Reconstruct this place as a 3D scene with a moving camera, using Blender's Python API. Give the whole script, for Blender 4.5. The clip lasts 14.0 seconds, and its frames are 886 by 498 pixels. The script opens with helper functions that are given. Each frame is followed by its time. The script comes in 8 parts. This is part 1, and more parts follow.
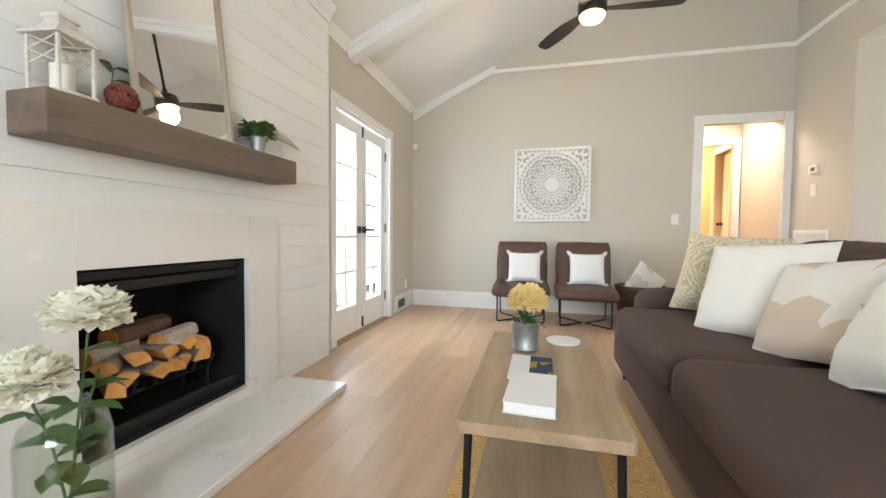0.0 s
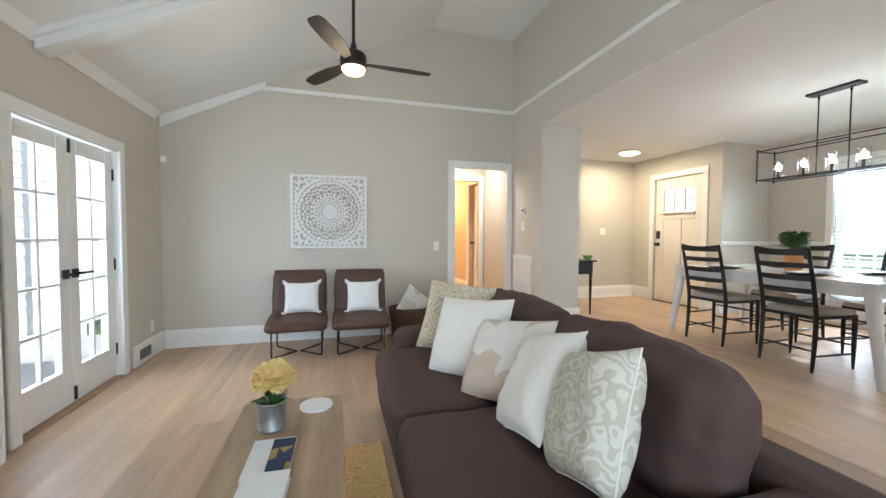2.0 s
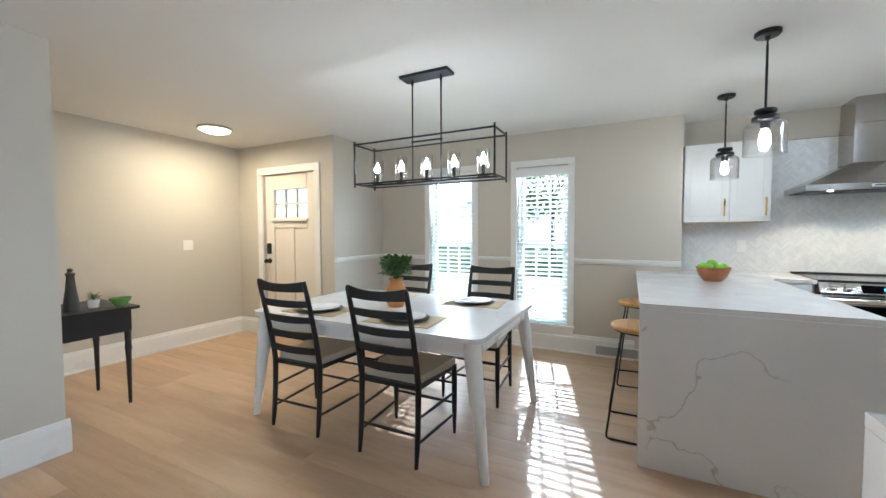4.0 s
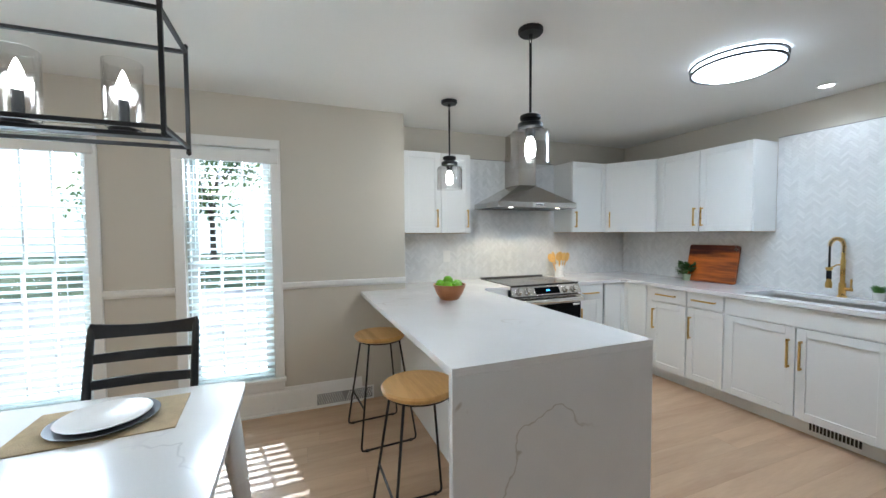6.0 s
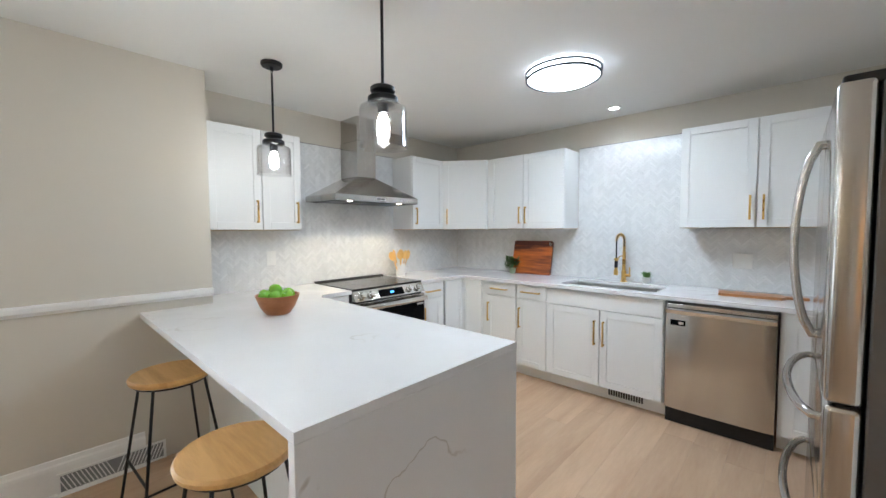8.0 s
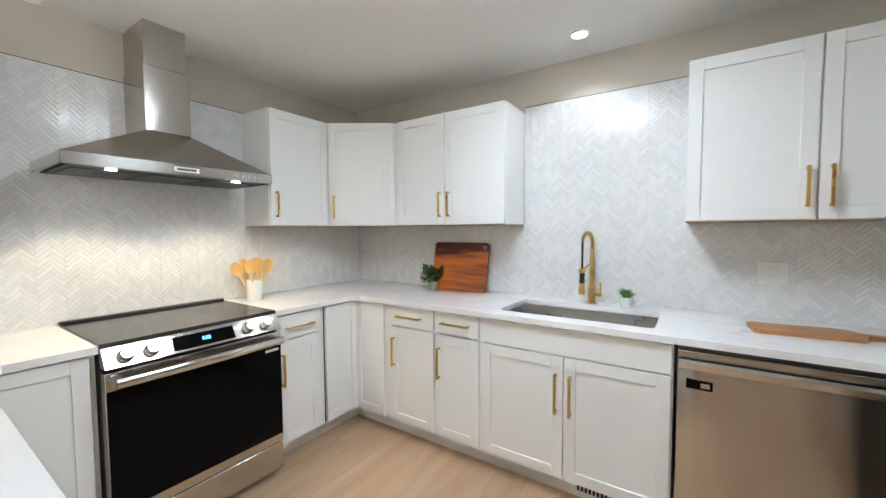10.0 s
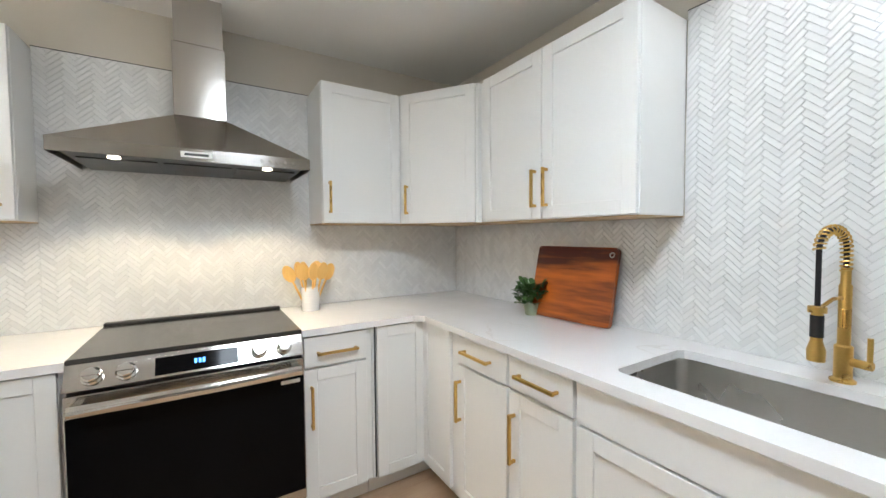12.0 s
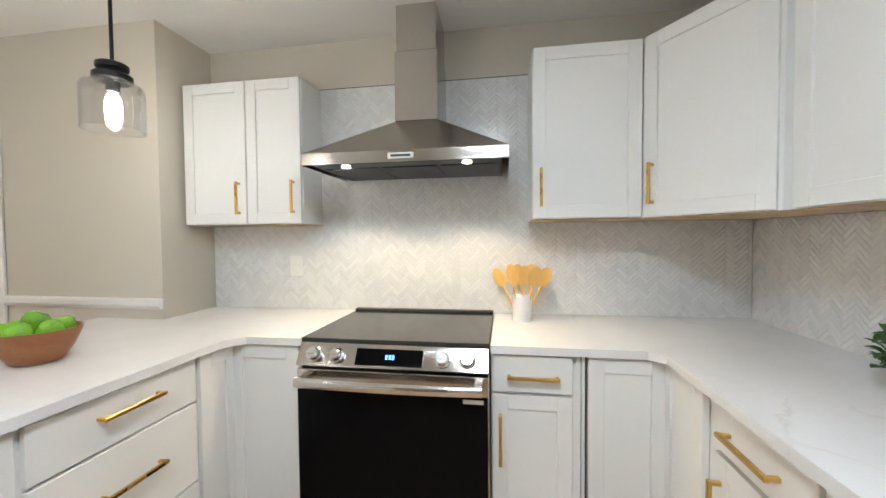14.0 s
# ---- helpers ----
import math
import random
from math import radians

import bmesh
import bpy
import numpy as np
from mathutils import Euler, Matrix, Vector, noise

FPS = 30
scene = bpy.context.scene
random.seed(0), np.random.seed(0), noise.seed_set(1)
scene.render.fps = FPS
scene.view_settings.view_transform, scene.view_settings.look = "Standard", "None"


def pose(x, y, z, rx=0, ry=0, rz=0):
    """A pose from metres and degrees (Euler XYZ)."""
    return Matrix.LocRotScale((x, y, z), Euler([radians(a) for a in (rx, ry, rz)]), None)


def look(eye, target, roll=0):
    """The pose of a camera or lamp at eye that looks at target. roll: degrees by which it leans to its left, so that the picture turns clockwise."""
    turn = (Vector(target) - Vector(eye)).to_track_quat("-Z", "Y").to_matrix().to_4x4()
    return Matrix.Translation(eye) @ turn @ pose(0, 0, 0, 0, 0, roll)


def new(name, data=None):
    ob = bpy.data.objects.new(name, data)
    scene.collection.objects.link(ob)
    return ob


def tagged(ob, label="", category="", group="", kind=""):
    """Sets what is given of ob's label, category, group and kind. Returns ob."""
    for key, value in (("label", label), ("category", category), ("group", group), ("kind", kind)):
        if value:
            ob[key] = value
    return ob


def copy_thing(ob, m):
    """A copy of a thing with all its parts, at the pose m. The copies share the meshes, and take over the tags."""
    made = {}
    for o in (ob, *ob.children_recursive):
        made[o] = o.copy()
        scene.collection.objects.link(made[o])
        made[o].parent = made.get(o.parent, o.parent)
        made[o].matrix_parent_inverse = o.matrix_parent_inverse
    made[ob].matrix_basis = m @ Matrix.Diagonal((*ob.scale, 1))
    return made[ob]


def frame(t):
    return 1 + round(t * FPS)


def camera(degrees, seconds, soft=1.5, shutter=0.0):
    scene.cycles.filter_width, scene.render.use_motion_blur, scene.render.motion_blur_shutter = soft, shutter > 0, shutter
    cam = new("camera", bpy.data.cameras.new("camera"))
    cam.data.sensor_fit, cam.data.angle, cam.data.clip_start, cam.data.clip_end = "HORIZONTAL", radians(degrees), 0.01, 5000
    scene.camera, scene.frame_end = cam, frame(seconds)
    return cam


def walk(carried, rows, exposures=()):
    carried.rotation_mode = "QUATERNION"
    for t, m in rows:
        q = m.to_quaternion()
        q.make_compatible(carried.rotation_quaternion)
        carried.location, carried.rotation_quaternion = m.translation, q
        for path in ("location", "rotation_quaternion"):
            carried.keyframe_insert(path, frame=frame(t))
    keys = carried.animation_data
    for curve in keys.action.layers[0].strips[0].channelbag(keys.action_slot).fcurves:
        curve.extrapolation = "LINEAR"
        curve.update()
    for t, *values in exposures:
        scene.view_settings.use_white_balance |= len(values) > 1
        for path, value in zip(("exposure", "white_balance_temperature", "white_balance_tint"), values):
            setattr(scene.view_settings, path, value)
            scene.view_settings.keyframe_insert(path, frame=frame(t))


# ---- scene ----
cam = camera(99.0, 14.0)
PATH = [
    (0, (1.038, 2.66, 0.935), (0.557, 4.599, 0.858), 0.5),
    (0.5, (1.078, 2.631, 1.003), (0.853, 4.617, 0.927), 0.4),
    (1, (1.124, 2.619, 1.097), (1.181, 4.617, 1.027), 0.2),
    (1.5, (1.186, 2.611, 1.203), (1.502, 4.584, 1.128), 0.3),
    (2, (1.266, 2.614, 1.272), (1.812, 4.537, 1.198), 0.3),
    (2.5, (1.328, 2.676, 1.338), (2.086, 4.525, 1.257), 0.1),
    (3, (1.472, 2.769, 1.396), (2.448, 4.513, 1.312), 0.0),
    (3.5, (2.089, 3.056, 1.454), (3.508, 4.463, 1.367), -0.1),
    (3.6, (2.298, 3.191, 1.453), (3.816, 4.49, 1.368), -0.2),
    (4, (3.18, 3.647, 1.482), (4.969, 4.537, 1.398), -0.2),
    (4.1, (3.392, 3.783, 1.473), (5.256, 4.504, 1.399), -0.2),
    (4.2, (3.521, 3.819, 1.466), (5.437, 4.388, 1.399), -0.1),
    (6.3, (4.323, 4.127, 1.583), (6.133, 3.28, 1.492), -0.4),
    (6.5, (4.359, 4.124, 1.58), (6.129, 3.197, 1.486), -0.4),
    (7, (4.453, 4.109, 1.575), (6.102, 2.981, 1.477), -0.3),
    (7.5, (4.531, 4.067, 1.572), (6.042, 2.76, 1.47), -0.3),
    (8, (4.644, 3.997, 1.575), (6.004, 2.534, 1.472), -0.3),
    (8.5, (4.735, 3.861, 1.574), (5.936, 2.265, 1.469), -0.2),
    (8.7, (4.827, 3.713, 1.564), (5.906, 2.032, 1.458), -0.3),
    (10.8, (5.344, 2.349, 1.534), (6.548, 0.755, 1.434), -0.5),
    (11, (5.355, 2.264, 1.522), (6.637, 0.732, 1.433), -0.4),
    (11.5, (5.405, 2.066, 1.512), (6.887, 0.726, 1.437), -0.5),
    (12, (5.471, 1.897, 1.515), (7.166, 0.837, 1.437), -0.4),
    (12.5, (5.577, 1.77, 1.531), (7.435, 1.035, 1.437), -0.2),
    (13, (5.665, 1.67, 1.538), (7.626, 1.287, 1.444), -0.1),
    (13.5, (5.725, 1.577, 1.528), (7.723, 1.555, 1.436), -0.0),
    (14, (5.785, 1.498, 1.503), (7.758, 1.815, 1.44), -0.5),
]
# the clip's camera opens up in the living room and cools its white towards the windows
EXPOSURES = [(0, 0.8, 6350, 9), (1.0, 0.66, 6000, 8), (1.5, 0.54, 5900, 8), (2.5, 0.36, 5550, 6), (3.2, 0.34, 5450, 6), (4.2, 0.14, 5500, 6), (6.3, 0.0, 5580, 6), (7.2, 0.14, 5620, 7), (8.0, 0.28, 5720, 8), (8.7, 0.36, 5750, 8), (10.8, 0.34, 6150, 9), (14, 0.36, 6200, 9)]
walk(cam, [(t, look(eye, target, roll)) for t, eye, target, roll in PATH], EXPOSURES)

# ---- world and lights ----
K = 0.18          # upper floor level
CZ = 2.60         # ceiling of the upper rooms
world = bpy.data.worlds.new("world")
scene.world = world
world.use_nodes = True
wn = world.node_tree.nodes
sky = wn.new("ShaderNodeTexSky")
sky.sky_type, sky.sun_disc = "NISHITA", False
SUN = Vector((1.52, 0.36, 1.08)).normalized()
sky.sun_elevation = math.asin(SUN.z)
sky.sun_rotation = math.atan2(SUN.x, SUN.y)
wn["Background"].inputs["Strength"].default_value = 0.15
world.node_tree.links.new(sky.outputs[0], wn["Background"].inputs["Color"])


def lamp(kind, name, m, energy, color=(1, 1, 1), **more):
    data = bpy.data.lights.new(name, kind)
    data.energy, data.color = energy, color
    for key, value in more.items():
        if key == "size":
            data.size = value
        elif key == "size_y":
            data.shape, data.size_y = "RECTANGLE", value
        elif key == "radius":
            data.shadow_soft_size = value
        elif key == "angle":
            data.angle = value
        elif key == "spot":
            data.spot_size, data.spot_blend = value, 0.35
    ob = new(name, data)
    ob.matrix_world = m
    return ob


lamp("SUN", "sun", look((30 * SUN.x, 30 * SUN.y, 30 * SUN.z), (0, 0, 0)), 5.0, (1.0, 0.97, 0.93), angle=radians(0.5))
# area lamps in place of sky light at the openings; south one added
lamp("AREA", "window_daylight", look((1.5, 0.02, 1.5), (1.5, 5, 0.4)), 85, (0.84, 0.92, 1.0), size=1.9, size_y=1.25)
lamp("AREA", "door_daylight", look((-0.80, 6.03, 1.15), (3.0, 6.03, 0.3)), 45, (0.80, 0.90, 1.0), size=1.1, size_y=1.7)

for wy in (4.545, 5.66):
    lamp("AREA", "window_daylight", look((7.72, wy, 2.32), (6.6, wy, 1.2)), 220, (0.86, 0.94, 1.0), size=0.8, size_y=0.5)
    lamp("AREA", "window_daylight", look((7.64, wy, 0.93), (6.6, wy, 0.80)), 13, (0.90, 0.96, 1.0), size=0.5, size_y=0.8)


# ---- materials ----
def material(name, color, rough=0.5, metal=0.0, var=0.05, scale=2.5, fine=70.0, bump=0.05, spread=0.0, coat=0.0, sheen=0.0, stretch=(1, 1, 1)):
    """Paint, cloth, metal: two scales of variation in tone and gloss, and a fine relief."""
    mat = bpy.data.materials.new(name)
    mat.use_nodes = True
    nt = mat.node_tree
    bsdf = nt.nodes["Principled BSDF"]
    co = nt.nodes.new("ShaderNodeTexCoord")
    mp = nt.nodes.new("ShaderNodeMapping")
    mp.inputs["Scale"].default_value = stretch
    nt.links.new(co.outputs["Object"], mp.inputs["Vector"])
    big = nt.nodes.new("ShaderNodeTexNoise")
    big.inputs["Scale"].default_value, big.inputs["Detail"].default_value = scale, 4
    small = nt.nodes.new("ShaderNodeTexNoise")
    small.inputs["Scale"].default_value, small.inputs["Detail"].default_value = fine, 3
    for n in (big, small):
        nt.links.new(mp.outputs[0], n.inputs["Vector"])
    add = nt.nodes.new("ShaderNodeMath")
    add.operation = "ADD"
    nt.links.new(big.outputs["Fac"], add.inputs[0])
    nt.links.new(small.outputs["Fac"], add.inputs[1])
    rng = nt.nodes.new("ShaderNodeMapRange")
    rng.inputs["From Min"].default_value, rng.inputs["From Max"].default_value = 0.6, 1.4
    rng.inputs["To Min"].default_value, rng.inputs["To Max"].default_value = 1 - var, 1 + var
    nt.links.new(add.outputs[0], rng.inputs["Value"])
    last = rng.outputs[0]
    if spread:
        info = nt.nodes.new("ShaderNodeObjectInfo")
        r2 = nt.nodes.new("ShaderNodeMapRange")
        r2.inputs["To Min"].default_value, r2.inputs["To Max"].default_value = 1 - spread, 1 + spread
        nt.links.new(info.outputs["Random"], r2.inputs["Value"])
        mul = nt.nodes.new("ShaderNodeMath")
        mul.operation = "MULTIPLY"
        nt.links.new(last, mul.inputs[0])
        nt.links.new(r2.outputs[0], mul.inputs[1])
        last = mul.outputs[0]
    tone = nt.nodes.new("ShaderNodeVectorMath")
    tone.operation = "SCALE"
    tone.inputs[0].default_value = color[:3]
    nt.links.new(last, tone.inputs["Scale"])
    nt.links.new(tone.outputs[0], bsdf.inputs["Base Color"])
    rr = nt.nodes.new("ShaderNodeMapRange")
    rr.inputs["From Min"].default_value, rr.inputs["From Max"].default_value = 0.3, 0.7
    rr.inputs["To Min"].default_value, rr.inputs["To Max"].default_value = max(0.02, rough - 0.06), min(1, rough + 0.06)
    nt.links.new(big.outputs["Fac"], rr.inputs["Value"])
    nt.links.new(rr.outputs[0], bsdf.inputs["Roughness"])
    bsdf.inputs["Metallic"].default_value = metal
    bsdf.inputs["Coat Weight"].default_value = coat
    bsdf.inputs["Sheen Weight"].default_value = sheen
    if bump:
        bp = nt.nodes.new("ShaderNodeBump")
        bp.inputs["Strength"].default_value, bp.inputs["Distance"].default_value = bump, 0.004
        nt.links.new(small.outputs["Fac"], bp.inputs["Height"])
        nt.links.new(bp.outputs[0], bsdf.inputs["Normal"])
    return mat


def wood(name, light, dark, rough=0.45, along="y", grain=1.0, spread=0.12, ramp=(0.35, 0.7), coat=0.0, bump=0.06):
    """Boards with long grain, cathedral figure and a tone that differs from board to board."""
    mat = bpy.data.materials.new(name)
    mat.use_nodes = True
    nt = mat.node_tree
    bsdf = nt.nodes["Principled BSDF"]
    co = nt.nodes.new("ShaderNodeTexCoord")
    info = nt.nodes.new("ShaderNodeObjectInfo")
    shift = nt.nodes.new("ShaderNodeVectorMath")
    shift.operation = "MULTIPLY_ADD"
    shift.inputs[1].default_value = (1, 1, 1)
    off = nt.nodes.new("ShaderNodeVectorMath")
    off.operation = "SCALE"
    off.inputs[0].default_value = (37.0, 53.0, 11.0)
    nt.links.new(info.outputs["Random"], off.inputs["Scale"])
    nt.links.new(co.outputs["Object"], shift.inputs[0])
    nt.links.new(off.outputs[0], shift.inputs[2])
    mp = nt.nodes.new("ShaderNodeMapping")
    k = {"x": (0.12, 1, 1), "y": (1, 0.12, 1), "z": (1, 1, 0.12)}[along]
    mp.inputs["Scale"].default_value = [a * grain for a in k]
    nt.links.new(shift.outputs[0], mp.inputs["Vector"])
    fig = nt.nodes.new("ShaderNodeTexNoise")
    fig.inputs["Scale"].default_value, fig.inputs["Detail"].default_value, fig.inputs["Distortion"].default_value = 9, 5, 0.6
    fib = nt.nodes.new("ShaderNodeTexNoise")
    fib.inputs["Scale"].default_value, fib.inputs["Detail"].default_value = 90, 3
    for n in (fig, fib):
        nt.links.new(mp.outputs[0], n.inputs["Vector"])
    mix = nt.nodes.new("ShaderNodeMath")
    mix.operation = "MULTIPLY_ADD"
    mix.inputs[1].default_value = 0.3
    nt.links.new(fib.outputs["Fac"], mix.inputs[0])
    nt.links.new(fig.outputs["Fac"], mix.inputs[2])
    cr = nt.nodes.new("ShaderNodeValToRGB")
    cr.color_ramp.elements[0].position, cr.color_ramp.elements[1].position = ramp[0] + 0.15, ramp[1] + 0.15
    cr.color_ramp.elements[0].color, cr.color_ramp.elements[1].color = (*dark, 1), (*light, 1)
    nt.links.new(mix.outputs[0], cr.inputs["Fac"])
    r2 = nt.nodes.new("ShaderNodeMapRange")
    r2.inputs["To Min"].default_value, r2.inputs["To Max"].default_value = 1 - spread, 1 + spread * 0.6
    nt.links.new(info.outputs["Random"], r2.inputs["Value"])
    tone = nt.nodes.new("ShaderNodeVectorMath")
    tone.operation = "SCALE"
    nt.links.new(cr.outputs[0], tone.inputs[0])
    nt.links.new(r2.outputs[0], tone.inputs["Scale"])
    nt.links.new(tone.outputs[0], bsdf.inputs["Base Color"])
    rr = nt.nodes.new("ShaderNodeMapRange")
    rr.inputs["To Min"].default_value, rr.inputs["To Max"].default_value = rough + 0.1, rough - 0.1
    nt.links.new(fig.outputs["Fac"], rr.inputs["Value"])
    nt.links.new(rr.outputs[0], bsdf.inputs["Roughness"])
    bsdf.inputs["Coat Weight"].default_value = coat
    bp = nt.nodes.new("ShaderNodeBump")
    bp.inputs["Strength"].default_value, bp.inputs["Distance"].default_value = bump, 0.003
    nt.links.new(fib.outputs["Fac"], bp.inputs["Height"])
    nt.links.new(bp.outputs[0], bsdf.inputs["Normal"])
    return mat


def quartz(name, base, vein, rough=0.18, width=0.006, rare=0.5):
    """White engineered stone with soft, rare, branching veins."""
    mat = material(name, base, rough, var=0.025, scale=5, fine=160, bump=0.0)
    nt = mat.node_tree
    bsdf = nt.nodes["Principled BSDF"]
    src = bsdf.inputs["Base Color"].links[0].from_socket
    co = nt.nodes.new("ShaderNodeTexCoord")
    warp = nt.nodes.new("ShaderNodeTexNoise")
    warp.inputs["Scale"].default_value, warp.inputs["Detail"].default_value = 1.3, 5
    nt.links.new(co.outputs["Object"], warp.inputs["Vector"])
    d = nt.nodes.new("ShaderNodeMath")
    d.operation = "SUBTRACT"
    d.inputs[1].default_value = 0.5
    nt.links.new(warp.outputs["Fac"], d.inputs[0])
    a = nt.nodes.new("ShaderNodeMath")
    a.operation = "ABSOLUTE"
    nt.links.new(d.outputs[0], a.inputs[0])
    r = nt.nodes.new("ShaderNodeMapRange")
    r.inputs["From Max"].default_value = width
    r.inputs["To Min"].default_value, r.inputs["To Max"].default_value = 1, 0
    nt.links.new(a.outputs[0], r.inputs["Value"])
    gate = nt.nodes.new("ShaderNodeTexNoise")
    gate.inputs["Scale"].default_value = 2.1
    nt.links.new(co.outputs["Object"], gate.inputs["Vector"])
    g = nt.nodes.new("ShaderNodeMapRange")
    g.inputs["From Min"].default_value, g.inputs["From Max"].default_value = rare, rare + 0.16
    nt.links.new(gate.outputs["Fac"], g.inputs["Value"])
    m = nt.nodes.new("ShaderNodeMath")
    m.operation = "MULTIPLY"
    nt.links.new(r.outputs[0], m.inputs[0])
    nt.links.new(g.outputs[0], m.inputs[1])
    mix = nt.nodes.new("ShaderNodeMix")
    mix.data_type = "RGBA"
    nt.links.new(m.outputs[0], mix.inputs["Factor"])
    nt.links.new(src, mix.inputs["A"])
    mix.inputs["B"].default_value = (*vein, 1)
    nt.links.new(mix.outputs["Result"], bsdf.inputs["Base Color"])
    return mat


def glow(name, color, strength):
    mat = bpy.data.materials.new(name)
    mat.use_nodes = True
    b = mat.node_tree.nodes["Principled BSDF"]
    b.inputs["Base Color"].default_value = (*color, 1)
    b.inputs["Emission Color"].default_value = (*color, 1)
    b.inputs["Emission Strength"].default_value = strength
    return mat


def clear_glass(name, rough=0.0, tint=(1, 1, 1), edge=3.0):
    mat = bpy.data.materials.new(name)
    mat.use_nodes = True
    nt = mat.node_tree
    out = nt.nodes["Material Output"]
    nt.nodes.remove(nt.nodes["Principled BSDF"])
    tr = nt.nodes.new("ShaderNodeBsdfTransparent")
    tr.inputs[0].default_value = (*tint, 1)
    gl = nt.nodes.new("ShaderNodeBsdfGlossy")
    gl.inputs["Roughness"].default_value = rough
    lw = nt.nodes.new("ShaderNodeLayerWeight")
    lw.inputs["Blend"].default_value = 0.5
    pw = nt.nodes.new("ShaderNodeMath")
    pw.operation = "POWER"
    pw.inputs[1].default_value = edge
    nt.links.new(lw.outputs["Facing"], pw.inputs[0])
    fr = nt.nodes.new("ShaderNodeMath")
    fr.operation = "MULTIPLY_ADD"
    fr.inputs[1].default_value, fr.inputs[2].default_value = 0.7, 0.05
    nt.links.new(pw.outputs[0], fr.inputs[0])
    mix = nt.nodes.new("ShaderNodeMixShader")
    nt.links.new(fr.outputs[0], mix.inputs[0])
    nt.links.new(tr.outputs[0], mix.inputs[1])
    nt.links.new(gl.outputs[0], mix.inputs[2])
    nt.links.new(mix.outputs[0], out.inputs["Surface"])
    return mat


GREIGE = material("greige_wall_paint", (0.57, 0.528, 0.452), 0.6, var=0.02, scale=0.8, fine=220, bump=0.08)
CEIL = material("white_ceiling_paint", (0.78, 0.77, 0.74), 0.75, var=0.015, scale=0.7, fine=200, bump=0.08)
TRIM = material("white_trim_paint", (0.8, 0.79, 0.76), 0.32, var=0.02, scale=3, fine=90, bump=0.03)
SHIP = material("white_shiplap_paint", (0.78, 0.77, 0.74), 0.4, var=0.03, scale=2, fine=80, bump=0.05, spread=0.02)
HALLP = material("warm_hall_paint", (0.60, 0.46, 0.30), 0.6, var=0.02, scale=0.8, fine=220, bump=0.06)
OAK = wood("light_oak_planks", (0.60, 0.42, 0.27), (0.47, 0.31, 0.19), 0.40, "y", 0.9, 0.10, (0.3, 0.75), bump=0.04)
NOSE = wood("oak_nosing", (0.42, 0.27, 0.15), (0.30, 0.18, 0.09), 0.4, "y", 1.0, 0.05)
MARBLE = quartz("white_marble", (0.76, 0.73, 0.69), (0.5, 0.45, 0.38), 0.22)
QUARTZ = quartz("white_quartz", (0.8, 0.79, 0.78), (0.68, 0.65, 0.61), 0.13)
VEINED = quartz("veined_quartz", (0.8, 0.79, 0.78), (0.56, 0.52, 0.47), 0.13, 0.0055, 0.44)
CAB = material("white_cabinet_paint", (0.8, 0.8, 0.78), 0.34, var=0.015, scale=2, fine=120, bump=0.02)
BLACK = material("black_metal", (0.012, 0.012, 0.013), 0.42, 0.3, var=0.2, scale=6, fine=120, bump=0.04)
BLACKWOOD = material("black_painted_wood", (0.009, 0.008, 0.008), 0.45, var=0.2, scale=6, fine=90, bump=0.06)
STEEL = material("brushed_steel", (0.53, 0.505, 0.47), 0.18, 1.0, var=0.015, scale=0.5, fine=90, bump=0.0)
STEEL.node_tree.nodes["Principled BSDF"].inputs["Anisotropic"].default_value = 0.75
STEEL.node_tree.nodes["Principled BSDF"].inputs["Anisotropic Rotation"].default_value = 0.25
GOLD = material("brushed_brass", (0.65, 0.42, 0.13), 0.3, 1.0, var=0.06, scale=8, fine=150, bump=0.02)
GLASS = clear_glass("clear_glass")
JAR = clear_glass("jar_glass", tint=(0.97, 0.97, 0.97), edge=1.8)
BLIND = material("white_vinyl_slat", (0.82, 0.84, 0.84), 0.45, var=0.02, scale=8, fine=60, bump=0.02)


def let_through(mat, share, color):
    """Thin vinyl or petals: part of the light comes through from behind."""
    nt = mat.node_tree
    tl = nt.nodes.new("ShaderNodeBsdfTranslucent")
    tl.inputs["Color"].default_value = (*color, 1)
    mx = nt.nodes.new("ShaderNodeMixShader")
    mx.inputs[0].default_value = share
    nt.links.new(nt.nodes["Principled BSDF"].outputs[0], mx.inputs[1])
    nt.links.new(tl.outputs[0], mx.inputs[2])
    nt.links.new(mx.outputs[0], nt.nodes["Material Output"].inputs["Surface"])


let_through(BLIND, 0.62, (0.86, 0.93, 0.93))
SOOT = material("sooty_firebox", (0.008, 0.008, 0.008), 0.9, var=0.3, scale=6, fine=60, bump=0.1)


# ---- mesh helpers ----
def box(bm, x0, y0, z0, x1, y1, z1, m=None):
    r = bmesh.ops.create_cube(bm, size=1.0)
    c = Matrix.LocRotScale(((x0 + x1) / 2, (y0 + y1) / 2, (z0 + z1) / 2), None, (abs(x1 - x0), abs(y1 - y0), abs(z1 - z0)))
    bmesh.ops.transform(bm, matrix=(m @ c) if m else c, verts=r["verts"])
    return r["verts"]


def bevel(bm, w=0.004, seg=2, angle=30):
    edges = [e for e in bm.edges if len(e.link_faces) == 2 and e.calc_face_angle(0) > radians(angle)]
    bmesh.ops.bevel(bm, geom=edges, offset=w, segments=seg, profile=0.5, affect="EDGES", clamp_overlap=True)
    return bm


